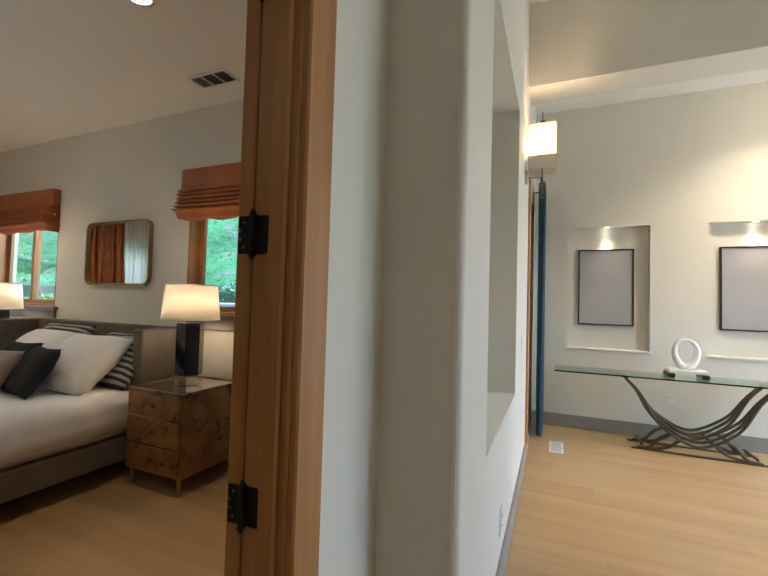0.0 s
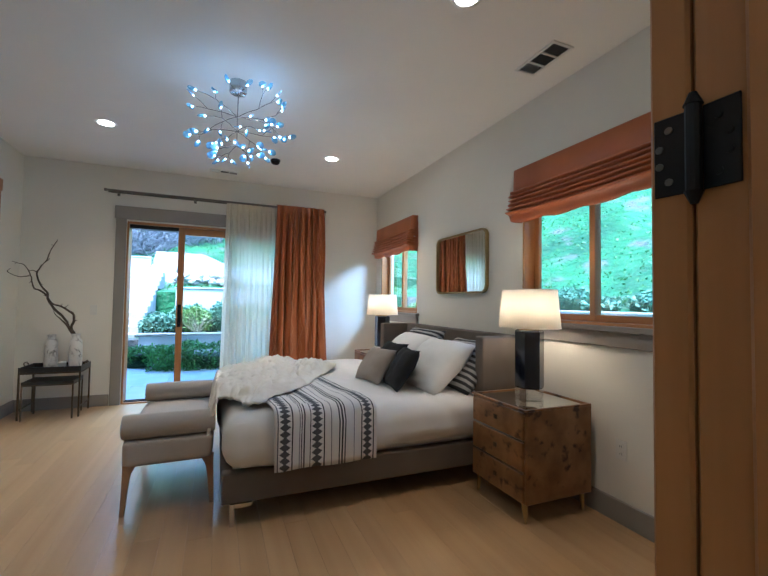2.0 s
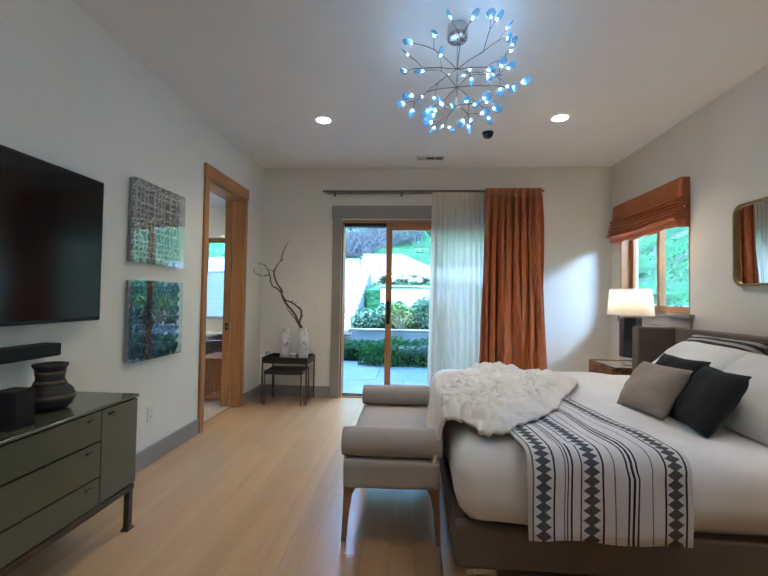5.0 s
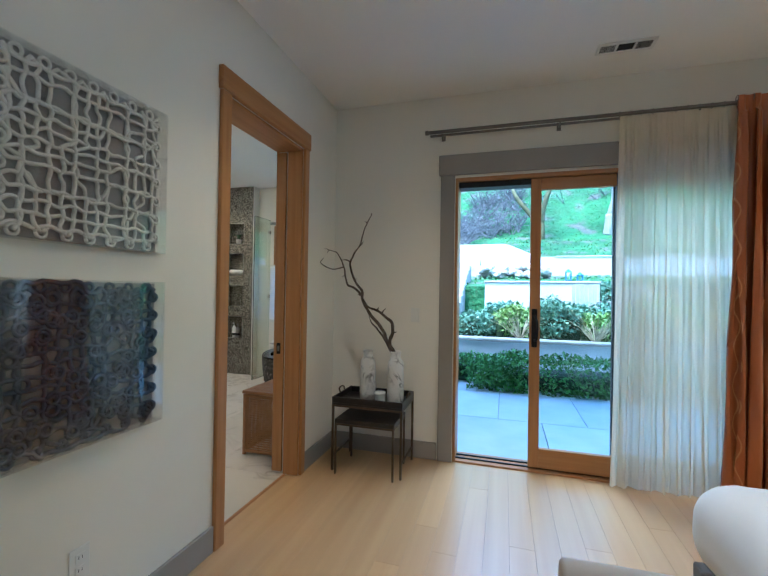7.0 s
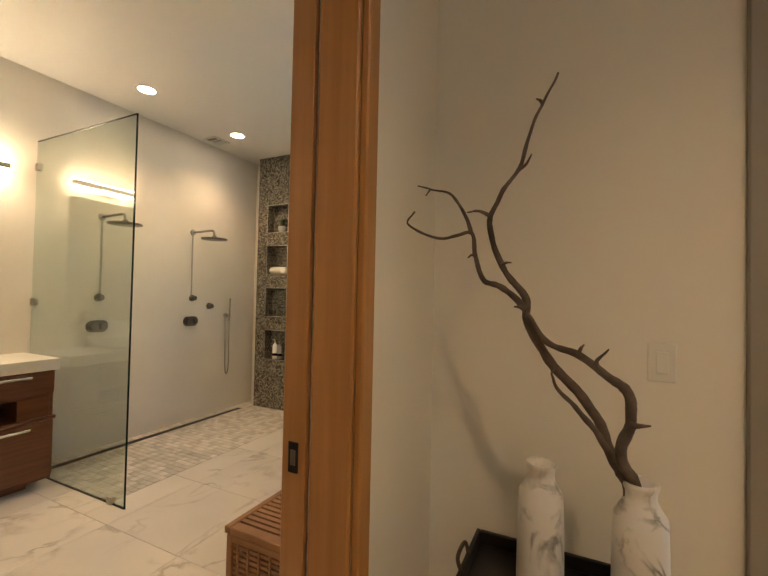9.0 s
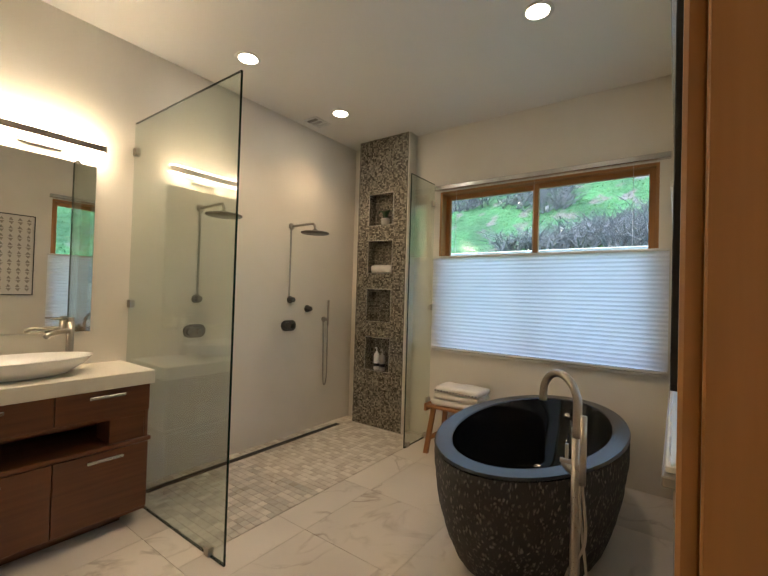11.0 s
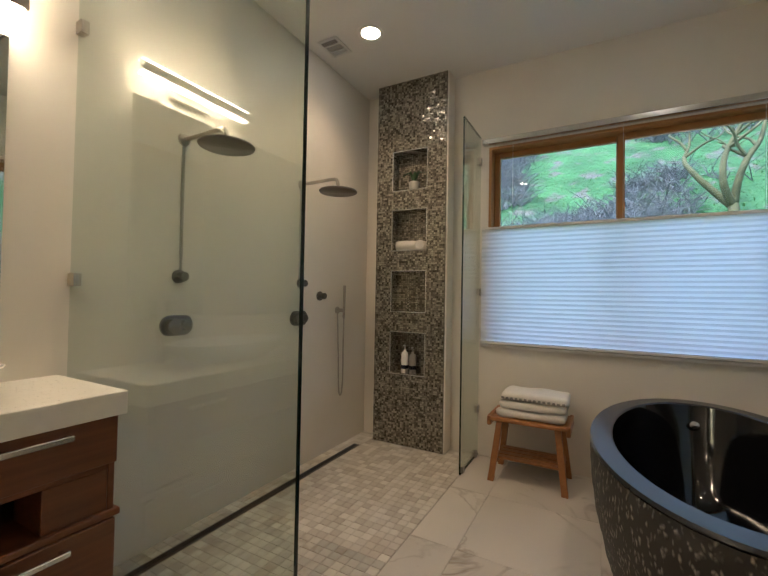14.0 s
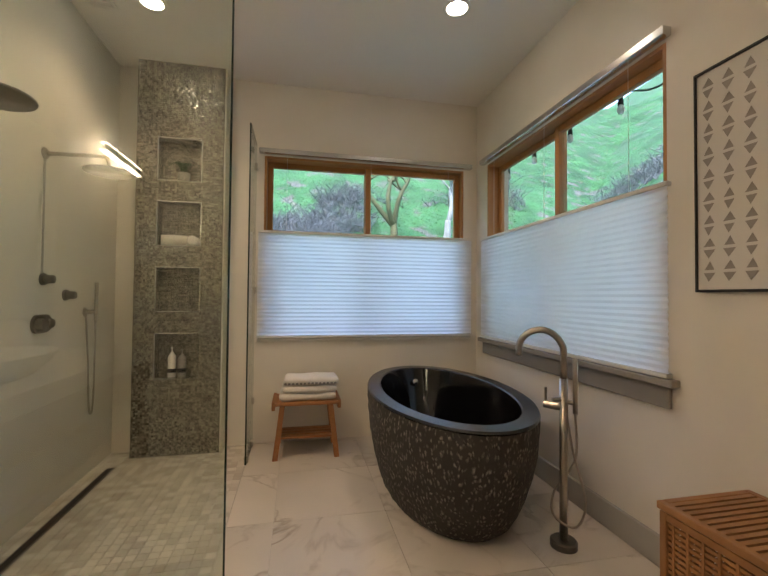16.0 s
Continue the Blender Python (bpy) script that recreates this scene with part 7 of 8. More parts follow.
for y in (-0.195, 0.195):
    part("stretcher", boxed(-0.13, 0.13, y - 0.012, y + 0.012, 0.115, 0.135, bevel=0.002), TEAK, so)
for k, (z0, z1) in enumerate(((0.411, 0.468), (0.468, 0.526), (0.526, 0.578))):
    t_ = thing("folded_towel", ("folded white bath towel on the stool", "folded white bath towel on the stool", "folded white towel with grey woven border")[k], "towel", (-8.235, -2.33 + 0.008 * k, z0), "towels stacked on the stool")
    part("fold", soft_box(bmesh.new(), -0.13, 0.13, -0.215 + 0.01 * k, 0.205, 0.0, z1 - z0, 0.026, 14, 0.008, 9, k), TERRY, t_, smooth=True)
    if k == 2:
        for q in range(14):
            part("border_stitch", boxed(0.1295, 0.1335, -0.195 + 0.028 * q, -0.178 + 0.028 * q, 0.008, 0.022, bevel=0.001), NAVY_BOARD, t_)

# ---- hamper ----
hp = thing("laundry_hamper", "honey wood slatted laundry hamper with lattice sides", "hamper", (-5.955, -1.045, 0))
W, D, H = 0.24, 0.19, 0.515
for sx in (-1, 1):
    for sy in (-1, 1):
        part("post", boxed(sx * (W - 0.012) - 0.012, sx * (W - 0.012) + 0.012, sy * (D - 0.012) - 0.012, sy * (D - 0.012) + 0.012, 0.0, H - 0.03, bevel=0.002), RATTAN, hp)
for z in (0.02, H - 0.055):
    for s in (-1, 1):
        part("rail", boxed(-W + 0.024, W - 0.024, s * (D - 0.012) - 0.010, s * (D - 0.012) + 0.010, z, z + 0.025, bevel=0.002), RATTAN, hp)
        part("rail", boxed(s * (W - 0.012) - 0.010, s * (W - 0.012) + 0.010, -D + 0.024, D - 0.024, z, z + 0.025, bevel=0.002), RATTAN, hp)
n = 22
for k in range(n):
    z = 0.05 + (H - 0.11) * (k + 0.5) / n
    for s in (-1, 1):
        o = part("weave_strip", boxed(-W + 0.02, W - 0.02, s * (D - 0.012) - 0.003, s * (D - 0.012) + 0.003, z - 0.0055, z + 0.0055), RATTAN, hp)
        o = part("weave_strip", boxed(s * (W - 0.012) - 0.003, s * (W - 0.012) + 0.003, -D + 0.02, D - 0.02, z - 0.0055, z + 0.0055), RATTAN, hp)
for k in range(9):
    x = -W + 0.045 + (2 * W - 0.09) * k / 8
    for s in (-1, 1):
        part("weave_upright", boxed(x - 0.004, x + 0.004, s * (D - 0.009) - 0.004, s * (D - 0.009) + 0.004, 0.04, H - 0.05), RATTAN, hp)
for k in range(7):
    y = -D + 0.045 + (2 * D - 0.09) * k / 6
    for s in (-1, 1):
        part("weave_upright", boxed(s * (W - 0.009) - 0.004, s * (W - 0.009) + 0.004, y - 0.004, y + 0.004, 0.04, H - 0.05), RATTAN, hp)
lid = part("lid", boxed(-W - 0.006, W + 0.006, -D - 0.006, -D + 0.02, H - 0.025, H, bevel=0.003), RATTAN, hp)
part("lid_rail", boxed(-W - 0.006, W + 0.006, D - 0.02, D + 0.006, H - 0.025, H, bevel=0.003), RATTAN, lid)
for s in (-1, 1):
    part("lid_rail", boxed(s * (W - 0.007) - 0.013, s * (W - 0.007) + 0.013, -D + 0.02, D - 0.02, H - 0.025, H, bevel=0.003), RATTAN, lid)
for k in range(17):
    x = -W + 0.028 + (2 * W - 0.056) * k / 16
    part("lid_slat", boxed(x - 0.0085, x + 0.0085, -D + 0.02, D - 0.02, H - 0.012, H - 0.002), RATTAN, lid)

# ---- framed print ----
PAPER = surface("print_paper", (0.62, 0.585, 0.53), (0.66, 0.62, 0.56), 3, 0.8, bump=0.05)
TAUPE_INK = surface("taupe_ink", (0.22, 0.19, 0.165), (0.34, 0.30, 0.265), 9, 0.85, bump=0.05)
ap = thing("framed_print", "black-framed print of stacked taupe triangles", "picture", (-6.065, WY1, 1.655))
part("paper", boxed(-0.31, 0.31, -0.02, -0.004, -0.43, 0.43), PAPER, ap)
for a in ((-0.318, 0.318, 0.43, 0.44), (-0.318, 0.318, -0.44, -0.43), (-0.318, -0.31, -0.43, 0.43), (0.31, 0.318, -0.43, 0.43)):
    part("frame", boxed(a[0], a[1], -0.028, -0.002, a[2], a[3], bevel=0.001), BLACK_WOOD, ap)
rnd = random.Random(9)
tri_meshes = []
for sgn in (-1, 1):
    for wv_ in (0.019, 0.021, 0.023):
        bm = bmesh.new()
        low_, high_ = [[bm.verts.new((p, q, r)) for p, r in ((-wv_, 0.0), (wv_, 0.0), (0.15 * wv_ * sgn, sgn * 0.034))] for q in (-0.0199, -0.0206)]
        for k in range(3):
            bm.faces.new((low_[k], low_[(k + 1) % 3], high_[(k + 1) % 3], high_[k]))
        bm.faces.new(high_), bm.faces.new(low_[::-1])
        bmesh.ops.recalc_face_normals(bm, faces=bm.faces)
        tri_meshes.append(mesh_of("triangle", bm, TAUPE_INK))
for i in range(8):
    for j in range(9):
        for sgn in (0, 1):
            o = new("triangle", tri_meshes[3 * sgn + rnd.randrange(3)])
            o.parent = ap
            o.location = (-0.265 + 0.0757 * i, 0, 0.365 - 0.0905 * j + (0.006 if sgn else -0.006))

# ---- outside: one sheet of ground, terraces, planting ----
def rise(x, y):
    """Height of the ground: level patio, terraces behind it, hillsides to the west and north."""
    w = 0.0
    if x < -10.3:
        w = 0.50
    if x < -12.95:
        w = 0.68
    if x < -14.1:
        w = 1.60 + 0.1 * min(5.0, -14.1 - x)
    if x < -19.1:
        w = 2.62 + 0.24 * min(8, -19.1 - x) + min(45, max(0, -27 - x)) * 0.74
    n = 0.0
    if y > 9.1:
        n = 1.1 + min(y - 9.1, 34 + max(0, -9 - x) * 4) * (0.5 + 0.2 * min(1, max(0, (-9 - x) / 4)))
    if y < -14:
        n = (-14 - y) * 0.5
    z = max(w, n)
    if z > 2.6 or n > 1:
        z += 0.5 * noise.noise(Vector((x * 0.13, y * 0.13, 0))) + 0.16 * noise.noise(Vector((x * 0.7, y * 0.7, 3)))
    return z - 0.10


def grass():
    m, n, l, p = nodes_of("meadow_grass")
    a = noisy(n, l, 0.5, 6.0)
    b = noisy(n, l, 9.0, 6.0)
    c = mixed(n, l, ramp(n, l, a, 0.35, 0.65), (0.008, 0.050, 0.014), (0.027, 0.118, 0.034))
    c2 = n.new("ShaderNodeMix")
    c2.data_type = "RGBA"
    c2.inputs["B"].default_value = (0.05, 0.095, 0.035, 1)
    l.new(ramp(n, l, b, 0.55, 0.75), c2.inputs["Factor"]), l.new(c.outputs["Result"], c2.inputs["A"])
    l.new(c2.outputs["Result"], p.inputs["Base Color"])
    c3 = n.new("ShaderNodeMix")
    c3.data_type = "RGBA"
    c3.inputs["B"].default_value = (0.085, 0.082, 0.072, 1)
    l.new(ramp(n, l, noisy(n, l, 0.9, 8.0), 0.56, 0.66), c3.inputs["Factor"]), l.new(c2.outputs["Result"], c3.inputs["A"])
    l.new(c3.outputs["Result"], p.inputs["Base Color"])
    p.inputs["Roughness"].default_value = 0.95
    bumped(n, l, p, noisy(n, l, 3.0, 9.0), 1.0, 0.25)
    return m


GRASS = grass()
xs = sorted({*[-140 + 5 * k for k in range(18)], *[-50 + 0.8 * k for k in range(38)], -19.15, -19.05, -14.15, -14.05, -12.98, -12.92, -10.35, -10.25, *[-19 + 1.0 * k for k in range(20)], 1, 3, 6, 12, 30, 80})
ys = sorted({-120, -80, -50, -30, -20, *[-14 + 1.0 * k for k in range(23)], 9.05, 9.15, *[9.6 + 0.9 * k for k in range(36)], 44, 50, 60, 80, 110, 150})
vs = [(x, y, rise(x, y)) for x in xs for y in ys]
ny = len(ys)
fs = [(i * ny + j, (i + 1) * ny + j, (i + 1) * ny + j + 1, i * ny + j + 1) for i in range(len(xs) - 1) for j in range(ny - 1)]
me = bpy.data.meshes.new("ground")
me.from_pydata(vs, [], fs)
me.materials.append(GRASS)
tagged(new("ground", me), "green grassy hillside and terraces", kind="structure")

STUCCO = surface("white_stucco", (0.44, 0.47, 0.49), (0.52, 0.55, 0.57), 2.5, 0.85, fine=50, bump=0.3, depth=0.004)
PAVER = surface("slate_paver", (0.36, 0.44, 0.49), (0.46, 0.53, 0.57), 2.5, 0.5, fine=40, bump=0.2, per_object=0.10)
STEP_STONE = surface("pale_step_stone", (0.30, 0.30, 0.28), (0.42, 0.41, 0.38), 4, 0.8, fine=40, bump=0.3, depth=0.004)
RUBBLE = surface("rubble_stone", (0.30, 0.28, 0.25), (0.46, 0.43, 0.39), 5, 0.85, fine=40, bump=0.4, depth=0.006, per_object=0.2)
struct("pavement", boxed(-10.1, BX0 - 0.2, BY0 - 0.0, 8.9, -0.16, -0.075), RUBBLE, "slate paved patio")


def garden_wall(name, x0, x1, y0, y1, z0, z1, label):
    th = thing(name, label, "garden wall")
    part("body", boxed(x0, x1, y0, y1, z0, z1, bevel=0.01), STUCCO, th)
    part("cap", boxed(x0 - 0.03, x1 + 0.03, y0 - 0.03, y1 + 0.03, z1, z1 + 0.05, bevel=0.01), STEP_STONE, th)


garden_wall("planter_wall", -10.35, -10.1, -0.05, 8.9, -0.14, 0.50, "white stucco planter wall beside the patio")
garden_wall("seat_wall", -14.3, -14.0, 0.28, 3.05, 0.2, 1.61, "white stucco terrace wall behind shrubs")
garden_wall("retaining_wall", -19.4, -19.05, 2.6, 8.95, 1.1, 2.70, "white stucco retaining wall below the hillside")
sw = thing("curved_wall", "white stucco wall that sweeps up beside the steps", "garden wall")
bm = bmesh.new()
prev = None
for k in range(17):
    y = -0.1 + 2.7 * k / 16
    top = 2.72 + 0.50 * min(1.0, max(0.0, (2.0 - y) / 1.15))
    row = [bm.verts.new(p) for p in ((-19.05, y, 1.1), (-19.05, y, top), (-19.4, y, top), (-19.4, y, 1.1))]
    if prev:
        for q in range(4):
            bm.faces.new((prev[q], prev[(q + 1) % 4], row[(q + 1) % 4], row[q]))
    if k in (0, 16):
        bm.faces.new(row)
    prev = row
bmesh.ops.recalc_face_normals(bm, faces=bm.faces)
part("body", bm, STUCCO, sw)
garden_wall("retaining_wall", -19.4, -19.05, -9.0, -1.1, 1.1, 2.95, "white stucco retaining wall below the hillside")
stair3 = thing("upper_steps", "pale stone steps between the hillside walls", "steps")
for k in range(7):
    part("step", boxed(-18.9 - 0.32 * k, -18.4 - 0.32 * k, -1.08, -0.12, 1.3, 2.35 + 0.17 * k, bevel=0.015), STEP_STONE, stair3)
garden_wall("north_wall", -13.5, 8.0, 8.9, 9.15, -0.14, 1.12, "white stucco wall at the foot of the hill")
garden_wall("stair_wall", -17.0, -10.6, -2.15, -1.9, 0.2, 1.9, "white stucco wall beside garden steps")
stair = thing("garden_steps", "pale stone garden steps climbing the terraces", "steps")
for k in range(12):
    part("step", boxed(-11.0 - 0.42 * k - 0.5, -11.0 - 0.42 * k, -1.9, -0.25, 0.2, 0.48 + 0.155 * k, bevel=0.015), STEP_STONE, stair)
stair2 = thing("hill_steps", "pale stone steps against the hill wall", "steps")
for k in range(6):
    part("step", boxed(-1.0 + 0.35 * k, 0.9 + 0.0 * k, 7.6, 8.85, -0.14, 0.05 + 0.17 * k, bevel=0.015), STEP_STONE, stair2)
rnd = random.Random(5)
rb = thing("rubble_wall", "dry-stacked rubble stone border on the terrace", "stone wall")
for k in range(60):
    bm = bmesh.new()
    bmesh.ops.create_icosphere(bm, subdivisions=1, radius=0.5)
    for v in bm.verts:
        v.co *= 1 + 0.25 * noise.noise(v.co * 3 + Vector((k, 0, 0)))
    o = part("stone", bm, RUBBLE, rb)
    y = 0.0 + 2.2 * rnd.random()
    o.matrix_basis = pose(-17.2 - 0.7 * rnd.random(), y, 1.95 + 0.30 * rnd.random(), rnd.uniform(0, 90), 0, rnd.uniform(0, 180)) @ Matrix.Diagonal((0.42, 0.34, 0.22, 1))


def leaf_material(name, a, b):
    m, n, l, p = nodes_of(name)
    g = n.new("ShaderNodeNewGeometry")
    c = mixed(n, l, g.outputs["Random Per Island"], a, b)
    l.new(c.outputs["Result"], p.inputs["Base Color"])
    p.inputs["Roughness"].default_value = 0.55
    return m


# dark green that paints the shade between a shrub's leaves
SHADE_GREEN = surface("foliage_shade", (0.010, 0.028, 0.010), (0.022, 0.05, 0.018), 9, 0.9, bump=0.3)
HEDGE = leaf_material("boxwood_leaf", (0.028, 0.11, 0.015), (0.11, 0.28, 0.045))
SAGE = leaf_material("sage_leaf", (0.055, 0.14, 0.085), (0.15, 0.27, 0.18))
LIME = leaf_material("spring_leaf", (0.07, 0.16, 0.03), (0.19, 0.30, 0.07))
STRAW_DRY = surface("dry_straw", (0.30, 0.27, 0.17), (0.42, 0.38, 0.26), 9, 0.8, bump=0)
STRAW = leaf_material("tuft_grass", (0.04, 0.13, 0.025), (0.11, 0.21, 0.06))
MOSS = surface("mossy_bark", (0.04, 0.042, 0.014), (0.10, 0.095, 0.04), 3, 0.9, fine=20, bump=0.6, depth=0.02)
GREY_TWIG = surface("grey_twig", (0.055, 0.06, 0.065), (0.15, 0.155, 0.16), 3, 0.9, bump=0)


def leaves(points, size, seed, long=1.0):
    """Small folded leaves at the points, turned at random, as one mesh."""
    r = np.random.RandomState(seed)
    n = len(points)
    p = np.asarray(points)
    d = r.normal(size=(n, 3))
    d /= np.linalg.norm(d, axis=1)[:, None]
    s = np.cross(d, r.normal(size=(n, 3)))
    s /= np.linalg.norm(s, axis=1)[:, None]
    k = size * r.uniform(0.6, 1.3, size=(n, 1))
    v = np.stack([p - d * k * long, p + s * k * 0.5, p + d * k * long, p - s * k * 0.5], axis=1).reshape(-1, 3)
    f = np.arange(4 * n).reshape(-1, 4)
    me_ = bpy.data.meshes.new("leaves")
    me_.from_pydata(v.tolist(), [], f.tolist())
    return me_


def bush(name, label, mat, x0, x1, y0, y1, z0, z1, count, size, seed, boxy=True):
    r = np.random.RandomState(seed)
    th = thing(name, label, "shrub", ((x0 + x1) / 2, (y0 + y1) / 2, z0))
    u = r.uniform(-1, 1, size=(count, 3))
    if boxy:
        k = r.randint(0, 3, size=count)
        u[np.arange(count), k] = np.sign(u[np.arange(count), k]) * r.uniform(0.75, 1.06, size=count)
    else:
        u /= np.linalg.norm(u, axis=1)[:, None]
        u *= r.uniform(0.55, 1.05, size=(count, 1))
    h = np.array([(x1 - x0) / 2, (y1 - y0) / 2, (z1 - z0) / 2])
    p = u * h + np.array([0, 0, h[2]])
    lump = np.array([noise.noise(Vector(q) * 2.3 + Vector((seed, 0, 0))) for q in p.tolist()])
    p[:, 2] += 0.12 * lump * (z1 - z0) / 0.5
    p[:, 0] += 0.10 * lump
    me_ = leaves(p, size, seed)
    me_.materials.append(mat)
    o = new("foliage", me_)
    o.parent = th
    # rounded box added behind the leaves, coloured as the shade inside the shrub
    part("shade_core", soft_box(bmesh.new(), -h[0] * 0.7, h[0] * 0.7, -h[1] * 0.8, h[1] * 0.8, 0.0, (z1 - z0) * 0.62, 0.1, 4), SHADE_GREEN, th)
    return th


bush("boxwood_hedge", "clipped green boxwood hedge beside the patio", HEDGE, -9.55, -8.78, 0.42, 5.4, -0.06, 0.40, 13000, 0.034, 1)
bush("boxwood_shrub", "small clipped boxwood shrub", HEDGE, -9.75, -9.25, -0.25, 0.40, -0.06, 0.38, 1500, 0.030, 2, False)
for k in range(11):
    y = -0.2 + 0.72 * k
    mat, nm, lab = ((SAGE, "sage_shrub", "silvery sage shrub in the planter"), (LIME, "green_shrub", "bright green shrub in the planter"))[k % 2]
    bush(nm, lab, mat, -11.6, -10.5, y, y + 0.95, 0.42, 0.98 + 0.12 * (k % 3), 4200, 0.042, 10 + k, False)
for k in range(9):
    y = 0.2 + 0.95 * k
    bush("green_shrub", "bright green shrub in the planter", LIME if k % 2 else SAGE, -12.95, -11.6, y, y + 1.15, 0.42, 1.12 + 0.1 * (k % 2), 3600, 0.05, 40 + k, False)
for k in range(12):
    x = -11 + 1.15 * k
    bush("grey_shrub", "grey-green shrub at the foot of the hill", SAGE, x, x + 1.3, 9.3, 10.2, 1.0, 1.5 + 0.12 * (k % 3), 900, 0.06, 60 + k, False)

for k in range(4):
    y = 3.1 + 0.75 * k
    bush("tall_grass", "tall blue-green ornamental grass bed on the terrace", SAGE, -14.5, -13.9, y, y + 0.8, 0.9, 1.62, 1500, 0.06, 90 + k)
for y in (1.05, 2.25, 3.6):
    r_ = random.Random(int(y * 100))
    tuft = thing("grass_tuft", "dry straw-coloured grass tuft in the planter", "grass", (-10.25, y, 0.50), "dry tufts along the planter wall")
    for q in range(34):
        a, e = r_.uniform(0, 6.28), r_.uniform(0.15, 0.5)
        d = Vector((math.cos(a) * e, math.sin(a) * e, r_.uniform(0.35, 0.6)))
        part("blade", tubed([(-0.15, 0, 0.0), Vector((-0.15, 0, 0.0)) + d * 0.6, Vector((-0.15, 0, -0.12)) + d * 1.15], [0.006, 0.005, 0.002], 4), STRAW_DRY, tuft)

# eaves over the patio, with a rain chain and a string of bulbs
struct("eave_bath", boxed(-9.0, BX0 - 0.2, BY0 - 0.02, 0.06, 2.86, 2.95), GREY_TRIM, "taupe painted eave over the bathroom window")
chain = thing("rain_chain", "dark metal rain chain hanging from the eave", "rain chain", (-8.4, 0.03, 0))
link = mesh_of("link", tubed([(0.022 * math.cos(q * math.pi / 5), 0, 0.030 * math.sin(q * math.pi / 5)) for q in range(11)], 0.004, 5), BLACK)
for k in range(58):
    o = new("link", link)
    o.parent = chain
    o.matrix_basis = pose(0, 0, 2.83 - 0.048 * k, 0, 0, 90 * (k % 2))
sl_th = thing("string_lights", "black cable with hanging clear bulbs along the eave", "string lights", (0, 0.0, 0))
cable = curve_pts([(-9.5, 0, 2.74), (-8.85, 0, 2.76), (-8.28, 0, 2.77), (-7.69, 0, 2.77), (-7.36, 0, 2.66), (-6.9, 0, 2.72)], 6)
part("cable", tubed(cable, 0.007, 6), BLACK, sl_th)
for x, z in ((-9.38, 2.73), (-8.85, 2.75), (-8.28, 2.76), (-7.69, 2.76)):
    sk_ = part("socket", rodded((x, 0, z - 0.075), (x, 0, z), 0.022, 0.016, 12), BLACK, sl_th)
    part("bulb", lathed([(0.014, 0.0), (0.026, -0.025), (0.028, -0.045), (0.018, -0.066), (0.0, -0.072)], 14, (x, 0, z - 0.075)), PLASTIC, sk_, smooth=True)

# tufts on the slopes
rnd_ = np.random.RandomState(3)
pts = []
for _ in range(20000):
    if rnd_.rand() < 0.55:
        x, y = rnd_.uniform(-34, -14.5), rnd_.uniform(-10, 14)
    else:
        x, y = rnd_.uniform(-20, 6), rnd_.uniform(9.3, 24)
    z = rise(x, y)
    if z > 0.8:
        pts.append((x, y, z + 0.05))
me = leaves(pts, 0.05, 7, 1.1)
me.materials.append(STRAW)
tagged(new("grass_tufts", me), "tufts of green and straw grass on the slopes", "grass", kind="stuff")
bm = bmesh.new()
rnd = random.Random(21)
for k in range(3600):
    if k % 4 < 2:
        x, y = rnd.uniform(-38, -22.5), rnd.uniform(-14, 1.6)
    elif k % 4 == 2:
        x, y = rnd.uniform(-46, -31), rnd.uniform(-4, 14)
    else:
        x, y = rnd.uniform(-30, -8), rnd.uniform(17, 30)
    if noise.noise(Vector((x * 0.16, y * 0.16, 9))) < -0.05 or (y > -1 and x > -26):
        continue
    base = Vector((x, y, rise(x, y)))
    for q in range(4):
        d = Vector((rnd.uniform(-1, 1), rnd.uniform(-1, 1), rnd.uniform(0.15, 0.9))) * rnd.uniform(0.6, 1.5)
        mid = base + d * 0.5 + Vector((rnd.uniform(-0.3, 0.3), rnd.uniform(-0.3, 0.3), 0.2))
        tube(bm, [base, mid, base + d], [0.032, 0.022, 0.009], 4)
        tube(bm, [mid, mid + Vector((rnd.uniform(-0.7, 0.7), rnd.uniform(-0.7, 0.7), rnd.uniform(0.1, 0.7)))], [0.016, 0.007], 4)
tagged(new("brushwood", mesh_of("brushwood", bm, GREY_TWIG)), "tangled grey leafless brush on the hillside", "brush", kind="stuff")


PALE_BARK = surface("pale_bark", (0.16, 0.155, 0.145), (0.30, 0.29, 0.27), 5, 0.9, fine=20, bump=0.6, depth=0.02)


